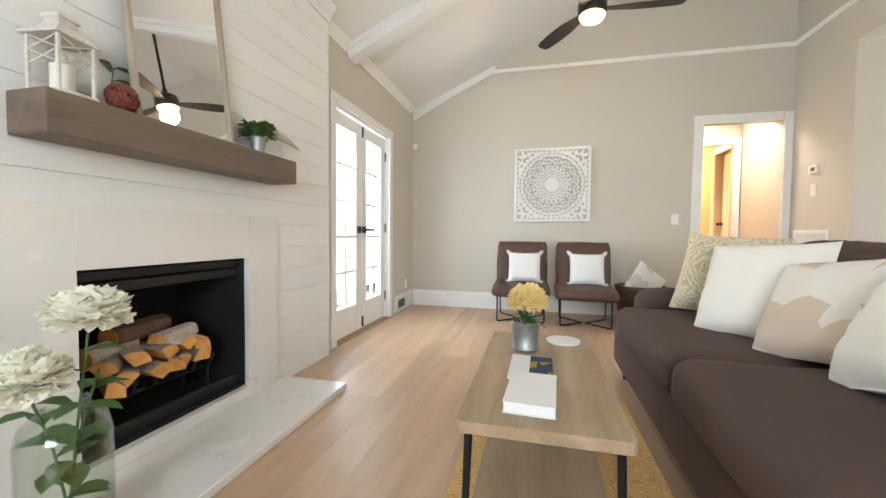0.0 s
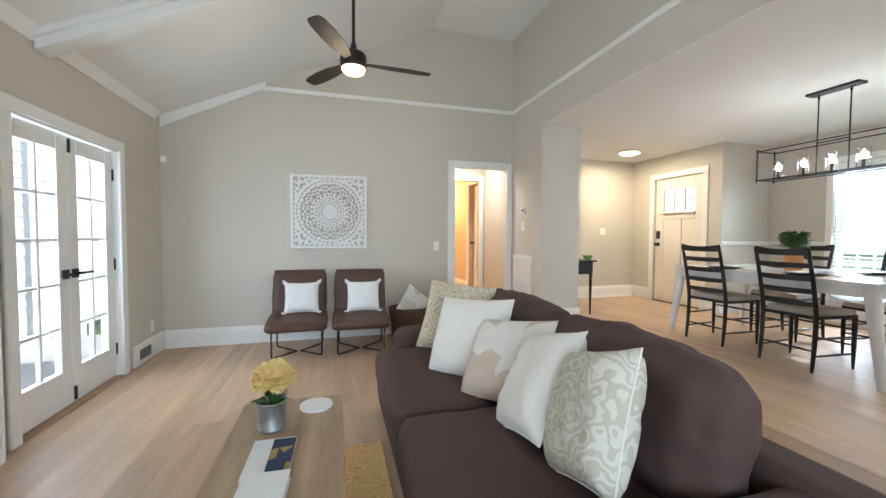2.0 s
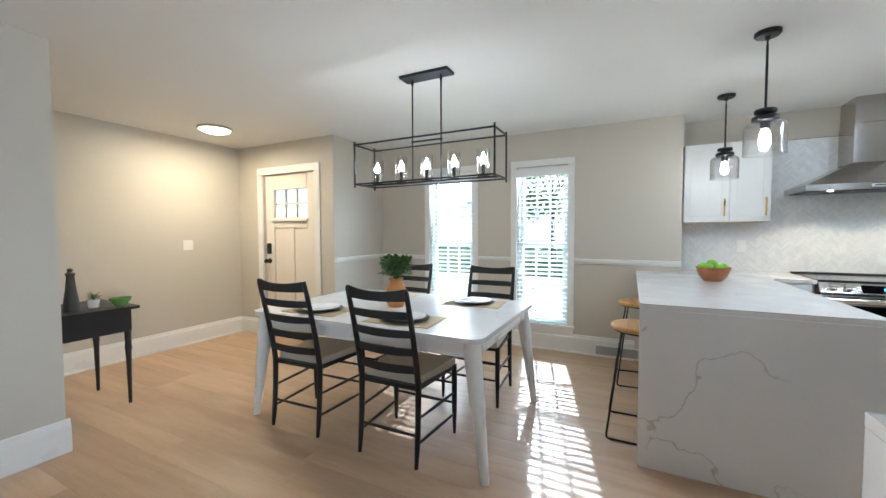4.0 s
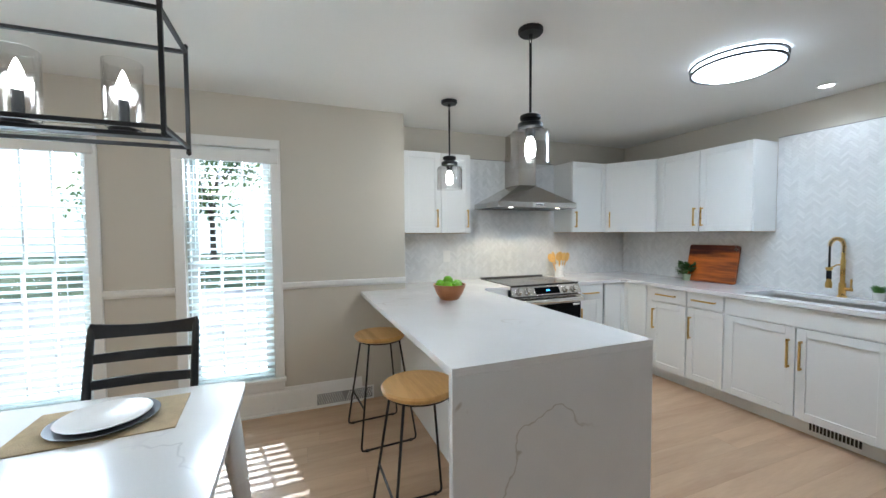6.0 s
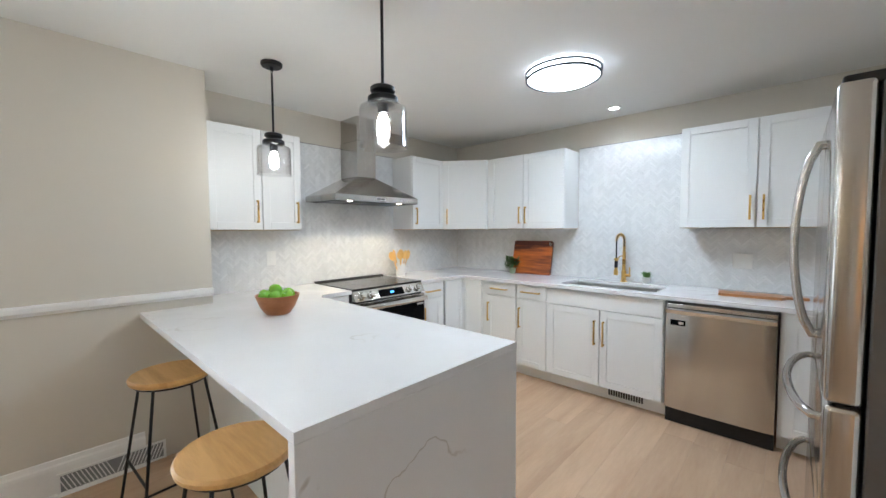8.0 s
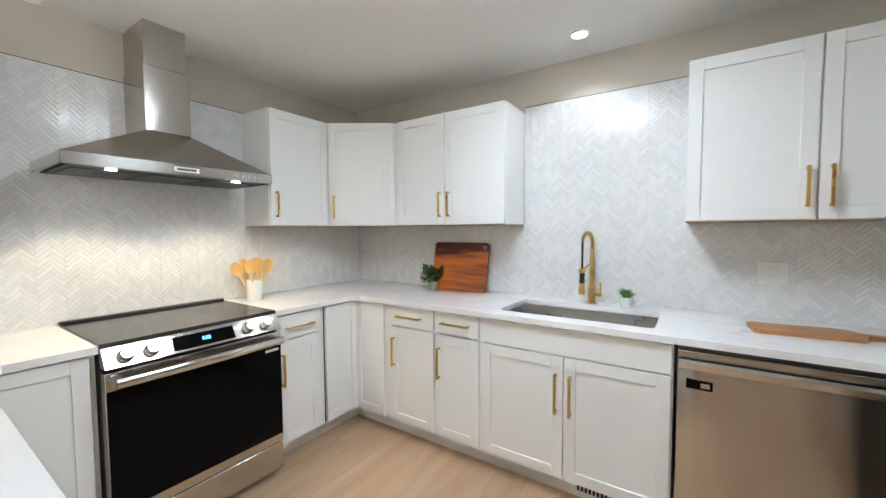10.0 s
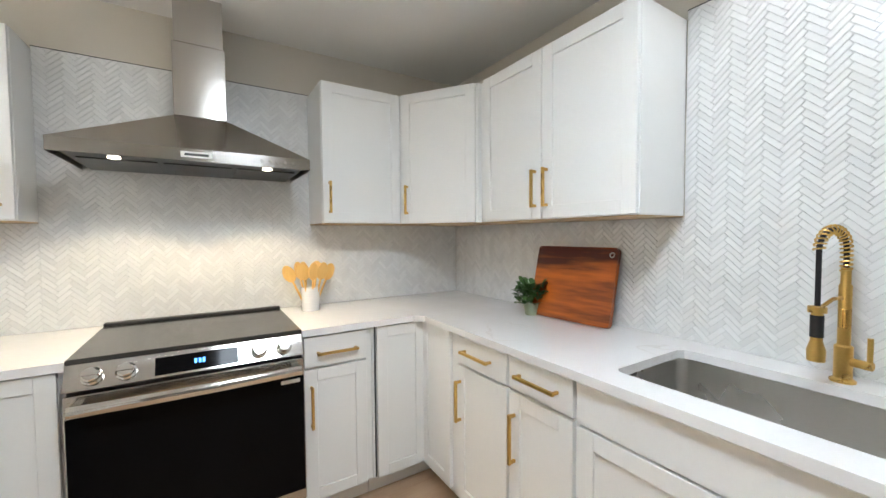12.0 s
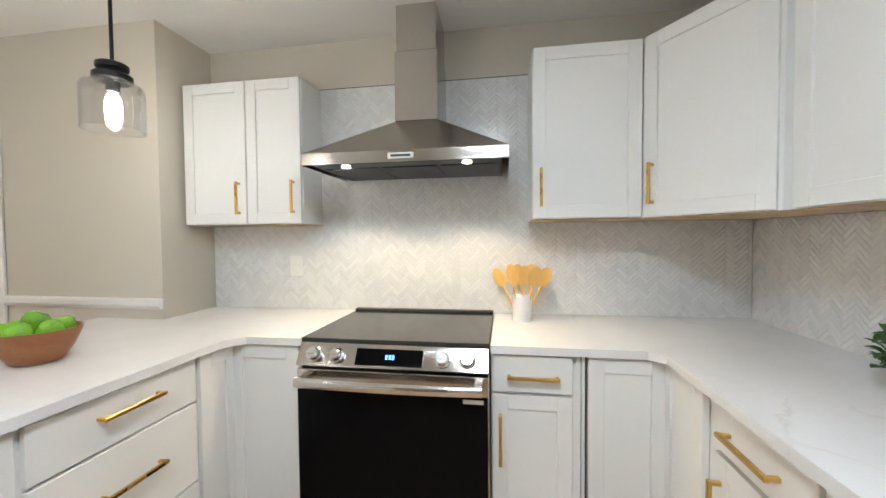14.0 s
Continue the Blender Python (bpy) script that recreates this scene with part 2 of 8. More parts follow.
def rod(bm, p0, p1, r0, r1=None, seg=12, caps=True):
    p0, p1 = Vector(p0), Vector(p1)
    d = p1 - p0
    m = Matrix.Translation((p0 + p1) / 2) @ d.to_track_quat("Z", "Y").to_matrix().to_4x4()
    return bmesh.ops.create_cone(bm, cap_ends=caps, segments=seg, radius1=r0, radius2=r0 if r1 is None else r1, depth=d.length, matrix=m)["verts"]


def tube(bm, pts, r, seg=8, closed=False):
    """A round bar along a line of points; r may be one radius or one for each point."""
    pts = [Vector(p) for p in pts]
    n = len(pts)
    rs = r if isinstance(r, (list, tuple)) else [r] * n
    rings = []
    up = None
    for i, p in enumerate(pts):
        a = pts[(i - 1) % n] if (closed or i) else pts[0]
        b = pts[(i + 1) % n] if (closed or i < n - 1) else pts[-1]
        d = (b - a).normalized()
        if up is None:
            up = d.orthogonal().normalized()
        up = (up - d * up.dot(d))
        up = up.normalized() if up.length > 1e-6 else d.orthogonal().normalized()
        s = d.cross(up)
        rings.append([bm.verts.new(p + rs[i] * (math.cos(t) * up + math.sin(t) * s)) for t in [2 * math.pi * j / seg for j in range(seg)]])
    for i in range(n if closed else n - 1):
        a, b = rings[i], rings[(i + 1) % n]
        for j in range(seg):
            bm.faces.new((a[j], a[(j + 1) % seg], b[(j + 1) % seg], b[j]))
    if not closed:
        bm.faces.new(rings[0][::-1])
        bm.faces.new(rings[-1])
    return rings


def lathe(bm, profile, seg=24, at=(0, 0, 0), m=None):
    """Turn (radius, height) pairs round the z axis."""
    rings = []
    for r, z in profile:
        if r < 1e-5:
            rings.append([bm.verts.new((at[0], at[1], at[2] + z))])
        else:
            rings.append([bm.verts.new((at[0] + r * math.cos(2 * math.pi * j / seg), at[1] + r * math.sin(2 * math.pi * j / seg), at[2] + z)) for j in range(seg)])
    for a, b in zip(rings, rings[1:]):
        for j in range(seg):
            k = (j + 1) % seg
            if len(a) == 1 and len(b) == 1:
                continue
            if len(a) == 1:
                bm.faces.new((a[0], b[k], b[j]))
            elif len(b) == 1:
                bm.faces.new((a[j], a[k], b[0]))
            else:
                bm.faces.new((a[j], a[k], b[k], b[j]))
    if m:
        bmesh.ops.transform(bm, matrix=m, verts=[v for ring in rings for v in ring])
    return rings


def prism(bm, outline, z0, z1, m=None):
    """A plate with the outline given in x and y."""
    lo = [bm.verts.new((x, y, z0)) for x, y in outline]
    hi = [bm.verts.new((x, y, z1)) for x, y in outline]
    n = len(outline)
    bm.faces.new(lo[::-1])
    bm.faces.new(hi)
    for i in range(n):
        bm.faces.new((lo[i], lo[(i + 1) % n], hi[(i + 1) % n], hi[i]))
    if m:
        bmesh.ops.transform(bm, matrix=m, verts=lo + hi)
    return lo + hi


def part(name, bm, mat, parent=None, label="", smooth=False, m=None):
    bmesh.ops.recalc_face_normals(bm, faces=bm.faces)
    me = bpy.data.meshes.new(name)
    bm.to_mesh(me)
    bm.free()
    me.materials.append(mat)
    if smooth:
        for p in me.polygons:
            p.use_smooth = True
        me.set_sharp_from_angle(angle=radians(40))
    ob = new(name, me)
    if parent is not None:
        ob.parent = parent
    if m is not None:
        ob.matrix_basis = m
    if label:
        tagged(ob, label)
    return ob


def thing(name, label, category, m=None, group=""):
    ob = new(name)
    ob.empty_display_size = 0.1
    if m is not None:
        ob.matrix_basis = m
    return tagged(ob, label, category, group)


def B():
    return bmesh.new()


def boxpart(name, dims, mat, parent=None, w=0.003, label="", seg=1):
    bm = B()
    box(bm, *dims)
    if w:
        bevel(bm, w, seg)
    return part(name, bm, mat, parent, label)


def setting(name, boxes, mat, label, category, w=0.0):
    bm = B()
    for b in boxes:
        box(bm, *b)
    if w:
        bevel(bm, w, 1)
    return tagged(part(name, bm, mat), label, category, kind="structure")


# ---- walls and ceilings ----
W = "smooth wall painted in warm greige"
setting("wall_range", [(7.82, 0.16, 0, 7.97, 3.215, CZ)], GREIGE, W, "wall")
setting("wall_return", [(7.605, 3.215, 0, 7.97, 3.40, CZ)], GREIGE, W, "wall")
wins = [(4.265, 4.825), (5.37, 5.955)]
WZ0, WZ1 = 0.47, 2.22
setting("wall_windows", [(7.455, 3.215, 0, 7.605, 4.265, CZ), (7.455, 4.825, 0, 7.605, 5.37, CZ), (7.455, 5.955, 0, 7.605, 6.84, CZ)]
        + [(7.455, a, 0, 7.605, b, WZ0) for a, b in wins] + [(7.455, a, WZ1, 7.605, b, CZ) for a, b in wins], GREIGE, W + " with two tall windows", "wall")
setting("wall_jog", [(6.65, 6.69, 0, 7.455, 6.84, CZ)], GREIGE, W, "wall")
DY0, DY1, DZ = 6.975, 7.855, K + 2.04
setting("wall_entry", [(6.50, 6.69, 0, 6.65, DY0, CZ), (6.50, DY1, 0, 6.65, 8.47, CZ), (6.50, DY0, DZ, 6.65, DY1, CZ), (6.50, DY0, 0, 6.65, DY1, K)], GREIGE, W + " round the front door", "wall")
setting("wall_foyer", [(4.16, 8.32, 0, 6.50, 8.47, CZ)], GREIGE, W, "wall")
setting("wall_pier", [(3.634, 6.655, 0, 4.16, 8.47, CZ)], GREIGE, W + ", a thick pier", "wall")
setting("wall_sink", [(3.50, 0.16, 0, 7.82, 0.31, CZ)], GREIGE, W, "wall")
setting("wall_partition", [(3.634, 0.31, 0, 3.89, 3.163, CZ)], GREIGE, W, "wall")
setting("wall_header", [(3.634, 0.16, CZ, 3.89, 7.455, 4.3)], GREIGE, W + " over the wide opening", "wall")
HX0, HX1, HZ = 2.79, 3.55, 2.19
setting("wall_far", [(-0.72, 7.455, 0, HX0, 7.60, 4.3), (HX1, 7.455, 0, 3.634, 7.60, CZ), (HX1, 7.455, CZ, 3.89, 7.60, 4.3), (HX0, 7.455, HZ, HX1, 7.60, 4.3), (HX0, 7.475, 0, HX1, 7.60, K - 0.03)], GREIGE, W + " of the sunken living room", "wall")
FY0, FY1, FZ = 5.445, 6.615, 1.99
setting("wall_west", [(-0.72, 5.24, 0, -0.572, FY0, 3.0), (-0.72, FY1, 0, -0.572, 7.455, 3.0), (-0.72, FY0, FZ, -0.572, FY1, 3.0)], GREIGE, W + " round the french doors", "wall")
OY0, OY1, OZ0, OZ1 = 3.605, 4.404, 0.095, 0.80
setting("wall_chimney", [(-0.72, 0.15, 0, -0.52, OY0, 3.0), (-0.72, OY1, 0, -0.52, 5.24, 3.0), (-0.72, OY0, OZ1, -0.52, OY1, 3.0), (-0.72, OY0, 0, -0.52, OY1, OZ0)], SHIP, "white wall behind the shiplap boards", "wall")
setting("wall_south", [(-0.72, 0.0, 0, 0.5, 0.15, 4.3), (2.5, 0.0, 0, 3.634, 0.15, 4.3), (0.5, 0.0, 0, 2.5, 0.15, 0.85), (0.5, 0.0, 2.15, 2.5, 0.15, 4.3)], GREIGE, W + " with an added wide window", "wall")
setting("ceiling", [(3.89, 0.16, CZ, 7.97, 8.47, CZ + 0.15)], CEIL, "flat white ceiling over kitchen and dining", "ceiling")
setting("ceiling_opening", [(3.634, 3.163, CZ - 0.004, 3.89, 6.655, CZ)], CEIL, "white soffit of the wide opening", "ceiling")
# vaulted ceiling: a slope from the west wall, then a flat strip
SL, S0, FLAT = 0.458, 2.57, 3.94


def slope_z(x):
    return S0 + SL * (x + 0.5)


XR = -0.5 + (FLAT - S0) / SL
bm = B()
prism(bm, [(-0.75, slope_z(-0.75)), (XR, FLAT), (3.9, FLAT), (3.9, FLAT + 0.2), (XR - 0.1, FLAT + 0.2), (-0.75, slope_z(-0.75) + 0.2)], -7.60, 0.0, pose(0, 0, 0, 90))
tagged(part("ceiling_vault", bm, CEIL), "white vaulted ceiling over the living room", "ceiling", kind="structure")
# floors
setting("floor_living_base", [(-0.72, 0.0, -0.2, 3.634, 7.60, -0.014)], NOSE, "subfloor of the living room", "floor")
setting("floor_kitchen_base", [(3.58, 0.16, -0.2, 7.97, 8.47, K - 0.014)], NOSE, "subfloor of kitchen and dining", "floor")

# ---- trim of the living room ----
def board(name, dims, mat=TRIM, label="white painted board", w=0.004, cat="trim"):
    return tagged(boxpart(name, dims, mat, None, w), label, cat, kind="structure")


def profile_run(name, prof, p0, p1, out, mat=TRIM, label="white moulded trim", cat="trim"):
    """Run a moulding (pairs: out from the wall, up) straight from p0 to p1; out: the way it faces."""
    bm = B()
    p0, p1, out = Vector(p0), Vector(p1), Vector(out)
    ends = [[bm.verts.new(p + out * a + Vector((0, 0, b))) for a, b in prof] for p in (p0, p1)]
    n = len(prof)
    for i in range(n):
        bm.faces.new((ends[0][i], ends[0][(i + 1) % n], ends[1][(i + 1) % n], ends[1][i]))
    bm.faces.new(ends[0][::-1])
    bm.faces.new(ends[1])
    return tagged(part(name, bm, mat), label, cat, kind="structure")


BASE = [(0, 0), (0.016, 0), (0.018, 0.012), (0.016, 0.15), (0.014, 0.165), (0.008, 0.175), (0.005, 0.195), (0, 0.2)]
SHOE = [(0, 0), (0.03, 0), (0.028, 0.012), (0.018, 0.02), (0, 0.02)]
CROWN = [(0, 0), (0.012, 0.0), (0.018, 0.03), (0.03, 0.045), (0.055, 0.075), (0.07, 0.105), (0.085, 0.115), (0.085, 0.16), (0, 0.16)]
BL = "tall white baseboard with a moulded top"


def baseboard(p0, p1, out):
    profile_run("baseboard", BASE, p0, p1, out, label=BL, cat="baseboard")


# ceiling mouldings and beams
profile_run("crown", CROWN, (-0.572, 5.80, 2.48), (-0.572, 7.35, 2.48), (1, 0, 0), label="white crown moulding under the sloping ceiling", cat="crown moulding")
profile_run("crown", CROWN, (-0.498, 0.15, 2.50), (-0.498, 5.245, 2.50), (1, 0, 0), label="white crown moulding under the sloping ceiling", cat="crown moulding")
for y0, y1, low in ((5.66, 5.80, [(-0.56, slope_z(-0.56) - 0.11), (XR + 0.05, FLAT - 0.09), (3.634, FLAT - 0.09)]), (7.425, 7.455, [(-0.56, slope_z(-0.56) - 0.12), (0.45, 2.93), (0.50, 2.98)])):
    bm = B()
    prism(bm, low + ([(3.634, FLAT + 0.05), (XR - 0.1, FLAT + 0.05)] if low[-1][0] > 1 else [(0.50, slope_z(0.50) + 0.05)]) + [(-0.56, slope_z(-0.56) + 0.06)], -y1, -y0, pose(0, 0, 0, 90))
    bevel(bm, 0.006, 2)
    tagged(part("ceiling_beam", bm, CEIL), "white boxed ceiling beam following the slope", "beam", kind="structure")
for y0 in (5.80, 5.635):
    bm = B()
    prism(bm, [(-0.55, slope_z(-0.55) - 0.045), (XR, FLAT - 0.045), (XR, FLAT + 0.01), (-0.55, slope_z(-0.55) + 0.01)], -y0 - 0.025, -y0, pose(0, 0, 0, 90))
    tagged(part("beam_moulding", bm, CEIL), "small white moulding along the beam", "trim", kind="structure")
profile_run("picture_rail", [(0, 0), (0.012, 0), (0.02, 0.014), (0.024, 0.032), (0.024, 0.04), (0, 0.04)], (0.44, 7.455, 2.935), (3.634, 7.455, 2.935), (0, -1, 0), label="thin white rail along the wall", cat="rail")
profile_run("picture_rail", [(0, 0), (0.012, 0), (0.02, 0.014), (0.024, 0.032), (0.024, 0.04), (0, 0.04)], (3.634, 0.15, 2.935), (3.634, 7.431, 2.935), (-1, 0, 0), label="thin white rail along the wall", cat="rail")

profile_run("crown", CROWN, (-0.572, 5.245, 2.48), (-0.572, 5.66, 2.48), (1, 0, 0), label="white crown moulding under the sloping ceiling", cat="crown moulding")
# baseboards
baseboard((-0.55, 7.455, 0), (2.68, 7.455, 0), (0, -1, 0))
baseboard((-0.572, 6.79, 0), (-0.572, 7.455, 0), (1, 0, 0))
baseboard((3.634, 0.15, 0), (3.634, 3.163, 0), (-1, 0, 0))
baseboard((4.16, 6.655, K), (4.16, 8.32, K), (1, 0, 0))
baseboard((3.634, 6.655, K), (4.178, 6.655, K), (0, -1, 0))
baseboard((4.16, 8.32, K), (6.50, 8.32, K), (0, -1, 0))
baseboard((6.50, 7.95, K), (6.50, 8.32, K), (-1, 0, 0))
baseboard((6.50, 6.69, K), (6.50, 6.88, K), (-1, 0, 0))
baseboard((6.484, 6.69, K), (7.455, 6.69, K), (0, -1, 0))
baseboard((7.455, 3.60, K), (7.455, 6.69, K), (-1, 0, 0))
for p0, p1, out in (((7.455, 3.60, K), (7.455, 6.69, K), (-1, 0, 0)), ((4.16, 8.32, K), (6.50, 8.32, K), (0, -1, 0)), ((-0.55, 7.455, 0), (2.68, 7.455, 0), (0, -1, 0))):
    profile_run("shoe_moulding", SHOE, p0, p1, out, label="white quarter-round at the foot of the baseboard", cat="trim")
RAILP = [(0, 0), (0.012, 0), (0.02, 0.012), (0.03, 0.02), (0.034, 0.045), (0.03, 0.052), (0, 0.055)]
for y0, y1 in ((3.215, 4.195), (4.895, 5.30), (6.025, 6.69)):
    profile_run("chair_rail", RAILP, (7.455, y0, 1.148), (7.455, y1, 1.148), (-1, 0, 0), label="white chair rail along the dining wall", cat="rail")
profile_run("chair_rail", RAILP, (6.50, 6.69, 1.148), (7.455, 6.69, 1.148), (0, -1, 0), label="white chair rail along the dining wall", cat="rail")

# step up to the dining room, and the sill of the hall
board("step_riser", (3.575, 3.163, 0, 3.632, 6.66, K - 0.03), label="white painted riser of the single step")
board("step_riser", (3.612, 6.66, 0, 3.632, 7.455, K + 0.02), label="white painted riser of the single step")
board("step_nosing", (3.50, 3.163, K - 0.03, 3.66, 6.652, K + 0.002), NOSE, "oak nosing along the step", 0.01, "nosing")
board("sill_riser", (2.66, 7.44, 0, 3.61, 7.474, K - 0.03), label="white painted riser under the hall doorway")
board("sill_nosing", (2.66, 7.41, K - 0.03, 3.61, 7.62, K + 0.002), NOSE, "oak nosing in the hall doorway", 0.01, "nosing")


# ---- openings ----
def casing(name, axis, at, a0, a1, z0, z1, face, w=0.09, t=0.02, legs=(True, True), head=True):
    """White casing boards round an opening in a wall; at: the wall's face, face: the way it looks."""
    top = thing(name, "white painted casing round the opening", "casing")
    top["kind"] = "structure"
    rows = []
    if legs[0]:
        rows.append((a0 - w, a0, z0, z1))
    if legs[1]:
        rows.append((a1, a1 + w, z0, z1))
    if head:
        rows.append((a0 - w if legs[0] else a0, a1 + w if legs[1] else a1, z1, z1 + w))
    for b0, b1, c0, c1 in rows:
        f = at + face * t
        d = (at, b0, c0, f, b1, c1) if axis == "x" else (b0, at, c0, b1, f, c1)
        boxpart("board", d, TRIM, top, 0.005)
    return top


casing("casing_french", "x", -0.572, FY0 + 0.01, FY1 - 0.01, 0, FZ, 1, 0.085, 0.022)
casing("casing_hall", "y", 7.455, HX0 + 0.01, HX1 - 0.01, K, HZ - 0.02, -1, 0.095, 0.022, (True, False))
board("casing_hall_side", (HX1, 7.433, K, 3.63, 7.455, HZ + 0.07))
for a, b in wins:
    casing("casing_window", "x", 7.455, a, b, WZ0 - 0.03, WZ1, -1, 0.07, 0.02)
    board("window_stool", (7.41, a - 0.08, WZ0 - 0.03, 7.545, b + 0.08, WZ0), label="white painted window stool", cat="sill")
    board("window_apron", (7.435, a - 0.07, WZ0 - 0.10, 7.455, b + 0.07, WZ0 - 0.03), label="white painted window apron")
casing("casing_entry", "x", 6.50, DY0, DY1, K, DZ, -1, 0.09, 0.02)
board("jamb_north", (3.62, 3.158, K, 3.90, 3.166, CZ - 0.006), GREIGE, "painted edge of the partition", 0.001)

# french doors: each leaf with stiles, rails, muntins and panes
def french_leaf(y0, y1, hinge_right):
    leaf = thing("door_french", "white french door leaf with ten glass panes", "door", group="french doors")
    x0, x1 = -0.66, -0.615
    z0, z1 = 0.012, FZ - 0.012
    st, bot, top = 0.105, 0.26, 0.12
    for n, d in (("stile", (x0, y0, z0, x1, y0 + st, z1)), ("stile", (x0, y1 - st, z0, x1, y1, z1)), ("rail", (x0, y0 + st, z0, x1, y1 - st, z0 + bot)), ("rail", (x0, y0 + st, z1 - top, x1, y1 - st, z1))):
        boxpart(n, d, TRIM, leaf, 0.004)
    gy0, gy1, gz0, gz1 = y0 + st, y1 - st, z0 + bot, z1 - top
    boxpart("muntin", (x0 + 0.008, (gy0 + gy1) / 2 - 0.011, gz0, x1 - 0.006, (gy0 + gy1) / 2 + 0.011, gz1), TRIM, leaf, 0.004)
    for i in range(1, 5):
        z = gz0 + (gz1 - gz0) * i / 5
        for s0, s1 in ((gy0, (gy0 + gy1) / 2 - 0.011), ((gy0 + gy1) / 2 + 0.011, gy1)):
            boxpart("muntin", (x0 + 0.008, s0, z - 0.011, x1 - 0.006, s1, z + 0.011), TRIM, leaf, 0.004)
    for i in range(5):
        for j in range(2):
            za, ya = gz0 + (gz1 - gz0) * i / 5, gy0 + (gy1 - gy0) * j / 2
            p = boxpart("pane", (x0 + 0.019, ya, za, x0 + 0.023, ya + (gy1 - gy0) / 2, za + (gz1 - gz0) / 5), GLASS, leaf, 0)
            p.visible_shadow = False
    # lever on a square rose
    ly = y0 + 0.052 if hinge_right else y1 - 0.052
    bm = B()
    box(bm, x1, ly - 0.033, 0.94, x1 + 0.012, ly + 0.033, 1.006)
    rod(bm, (x1 + 0.01, ly, 0.973), (x1 + 0.05, ly, 0.973), 0.011)
    box(bm, x1 + 0.042, ly - 0.008 if hinge_right else ly - 0.12, 0.963, x1 + 0.058, ly + 0.12 if hinge_right else ly + 0.008, 0.983)
    bevel(bm, 0.002, 1)
    part("lever_handle", bm, BLACK, leaf, "black lever handle")
    if hinge_right:
        for z in (0.25, 1.0, 1.78):
            bm = B()
            rod(bm, (x1 + 0.006, y1 + 0.004, z - 0.05), (x1 + 0.006, y1 + 0.004, z + 0.05), 0.009)
            part("hinge", bm, BLACK, leaf, "black barrel hinge")
        for z in (0.03, FZ - 0.13):
            bm = B()
            box(bm, x1, y0 + 0.006, z, x1 + 0.012, y0 + 0.024, z + 0.10)
            part("flush_bolt", bm, BLACK, leaf, "black surface bolt")
    return leaf


ym = (FY0 + FY1) / 2
french_leaf(FY0 + 0.008, ym - 0.002, False)
french_leaf(ym + 0.002, FY1 - 0.008, True)
setting("door_jamb", [(-0.72, FY0, 0, -0.572, FY0 + 0.007, FZ), (-0.72, FY1 - 0.007, 0, -0.572, FY1, FZ), (-0.72, FY0 + 0.007, FZ - 0.01, -0.572, FY1 - 0.007, FZ)], TRIM, "white painted jamb of the french doors", "jamb")
setting("threshold", [(-0.72, FY0 + 0.007, -0.02, -0.55, FY1 - 0.007, 0.008)], NOSE, "oak threshold under the french doors", "threshold", 0.003)


# tall windows with a pair of sashes and open blinds
def window(a, b):
    win = thing("window", "tall white double-hung window with divided panes", "window", group="dining room windows")
    xo, xi = 7.585, 7.525
    zm = 1.36
    for n, d in (("frame", (xi - 0.03, a, WZ0, xo, a + 0.018, WZ1)), ("frame", (xi - 0.03, b - 0.018, WZ0, xo, b, WZ1)), ("frame", (xi - 0.03, a + 0.018, WZ1 - 0.018, xo, b - 0.018, WZ1)), ("sill", (xi - 0.03, a + 0.018, WZ0, xo, b - 0.018, WZ0 + 0.015))):
        boxpart(n, d, TRIM, win, 0.003)
    for low, z0, z1, x0 in ((True, WZ0 + 0.015, zm + 0.02, 7.52), (False, zm - 0.02, WZ1 - 0.018, 7.553)):
        x1 = x0 + 0.03
        y0, y1 = a + 0.018, b - 0.018
        sash = part("sash", bmesh_frame(x0, x1, y0, y1, z0, z1, 0.042), TRIM, win)
        gy0, gy1, gz0, gz1 = y0 + 0.042, y1 - 0.042, z0 + 0.042, z1 - 0.042
        for i in (1, 2):
            y = gy0 + (gy1 - gy0) * i / 3
            boxpart("muntin", (x0 + 0.006, y - 0.008, gz0, x1 - 0.006, y + 0.008, gz1), TRIM, sash, 0)
        zc = (gz0 + gz1) / 2
        for i in range(3):
            ya = gy0 + (gy1 - gy0) * i / 3 + 0.0085
            boxpart("muntin", (x0 + 0.006, ya, zc - 0.008, x1 - 0.006, ya + (gy1 - gy0) / 3 - 0.017, zc + 0.008), TRIM, sash, 0)
        p = boxpart("pane", (x0 + 0.013, gy0, gz0, x0 + 0.016, gy1, gz1), GLASS, sash, 0)
        p.visible_shadow = False
    return win


def bmesh_frame(x0, x1, y0, y1, z0, z1, w):
    bm = B()
    box(bm, x0, y0, z0, x1, y0 + w, z1)
    box(bm, x0, y1 - w, z0, x1, y1, z1)
    box(bm, x0, y0 + w, z0, x1, y1 - w, z0 + w)
    box(bm, x0, y0 + w, z1 - w, x1, y1 - w, z1)
    return bm


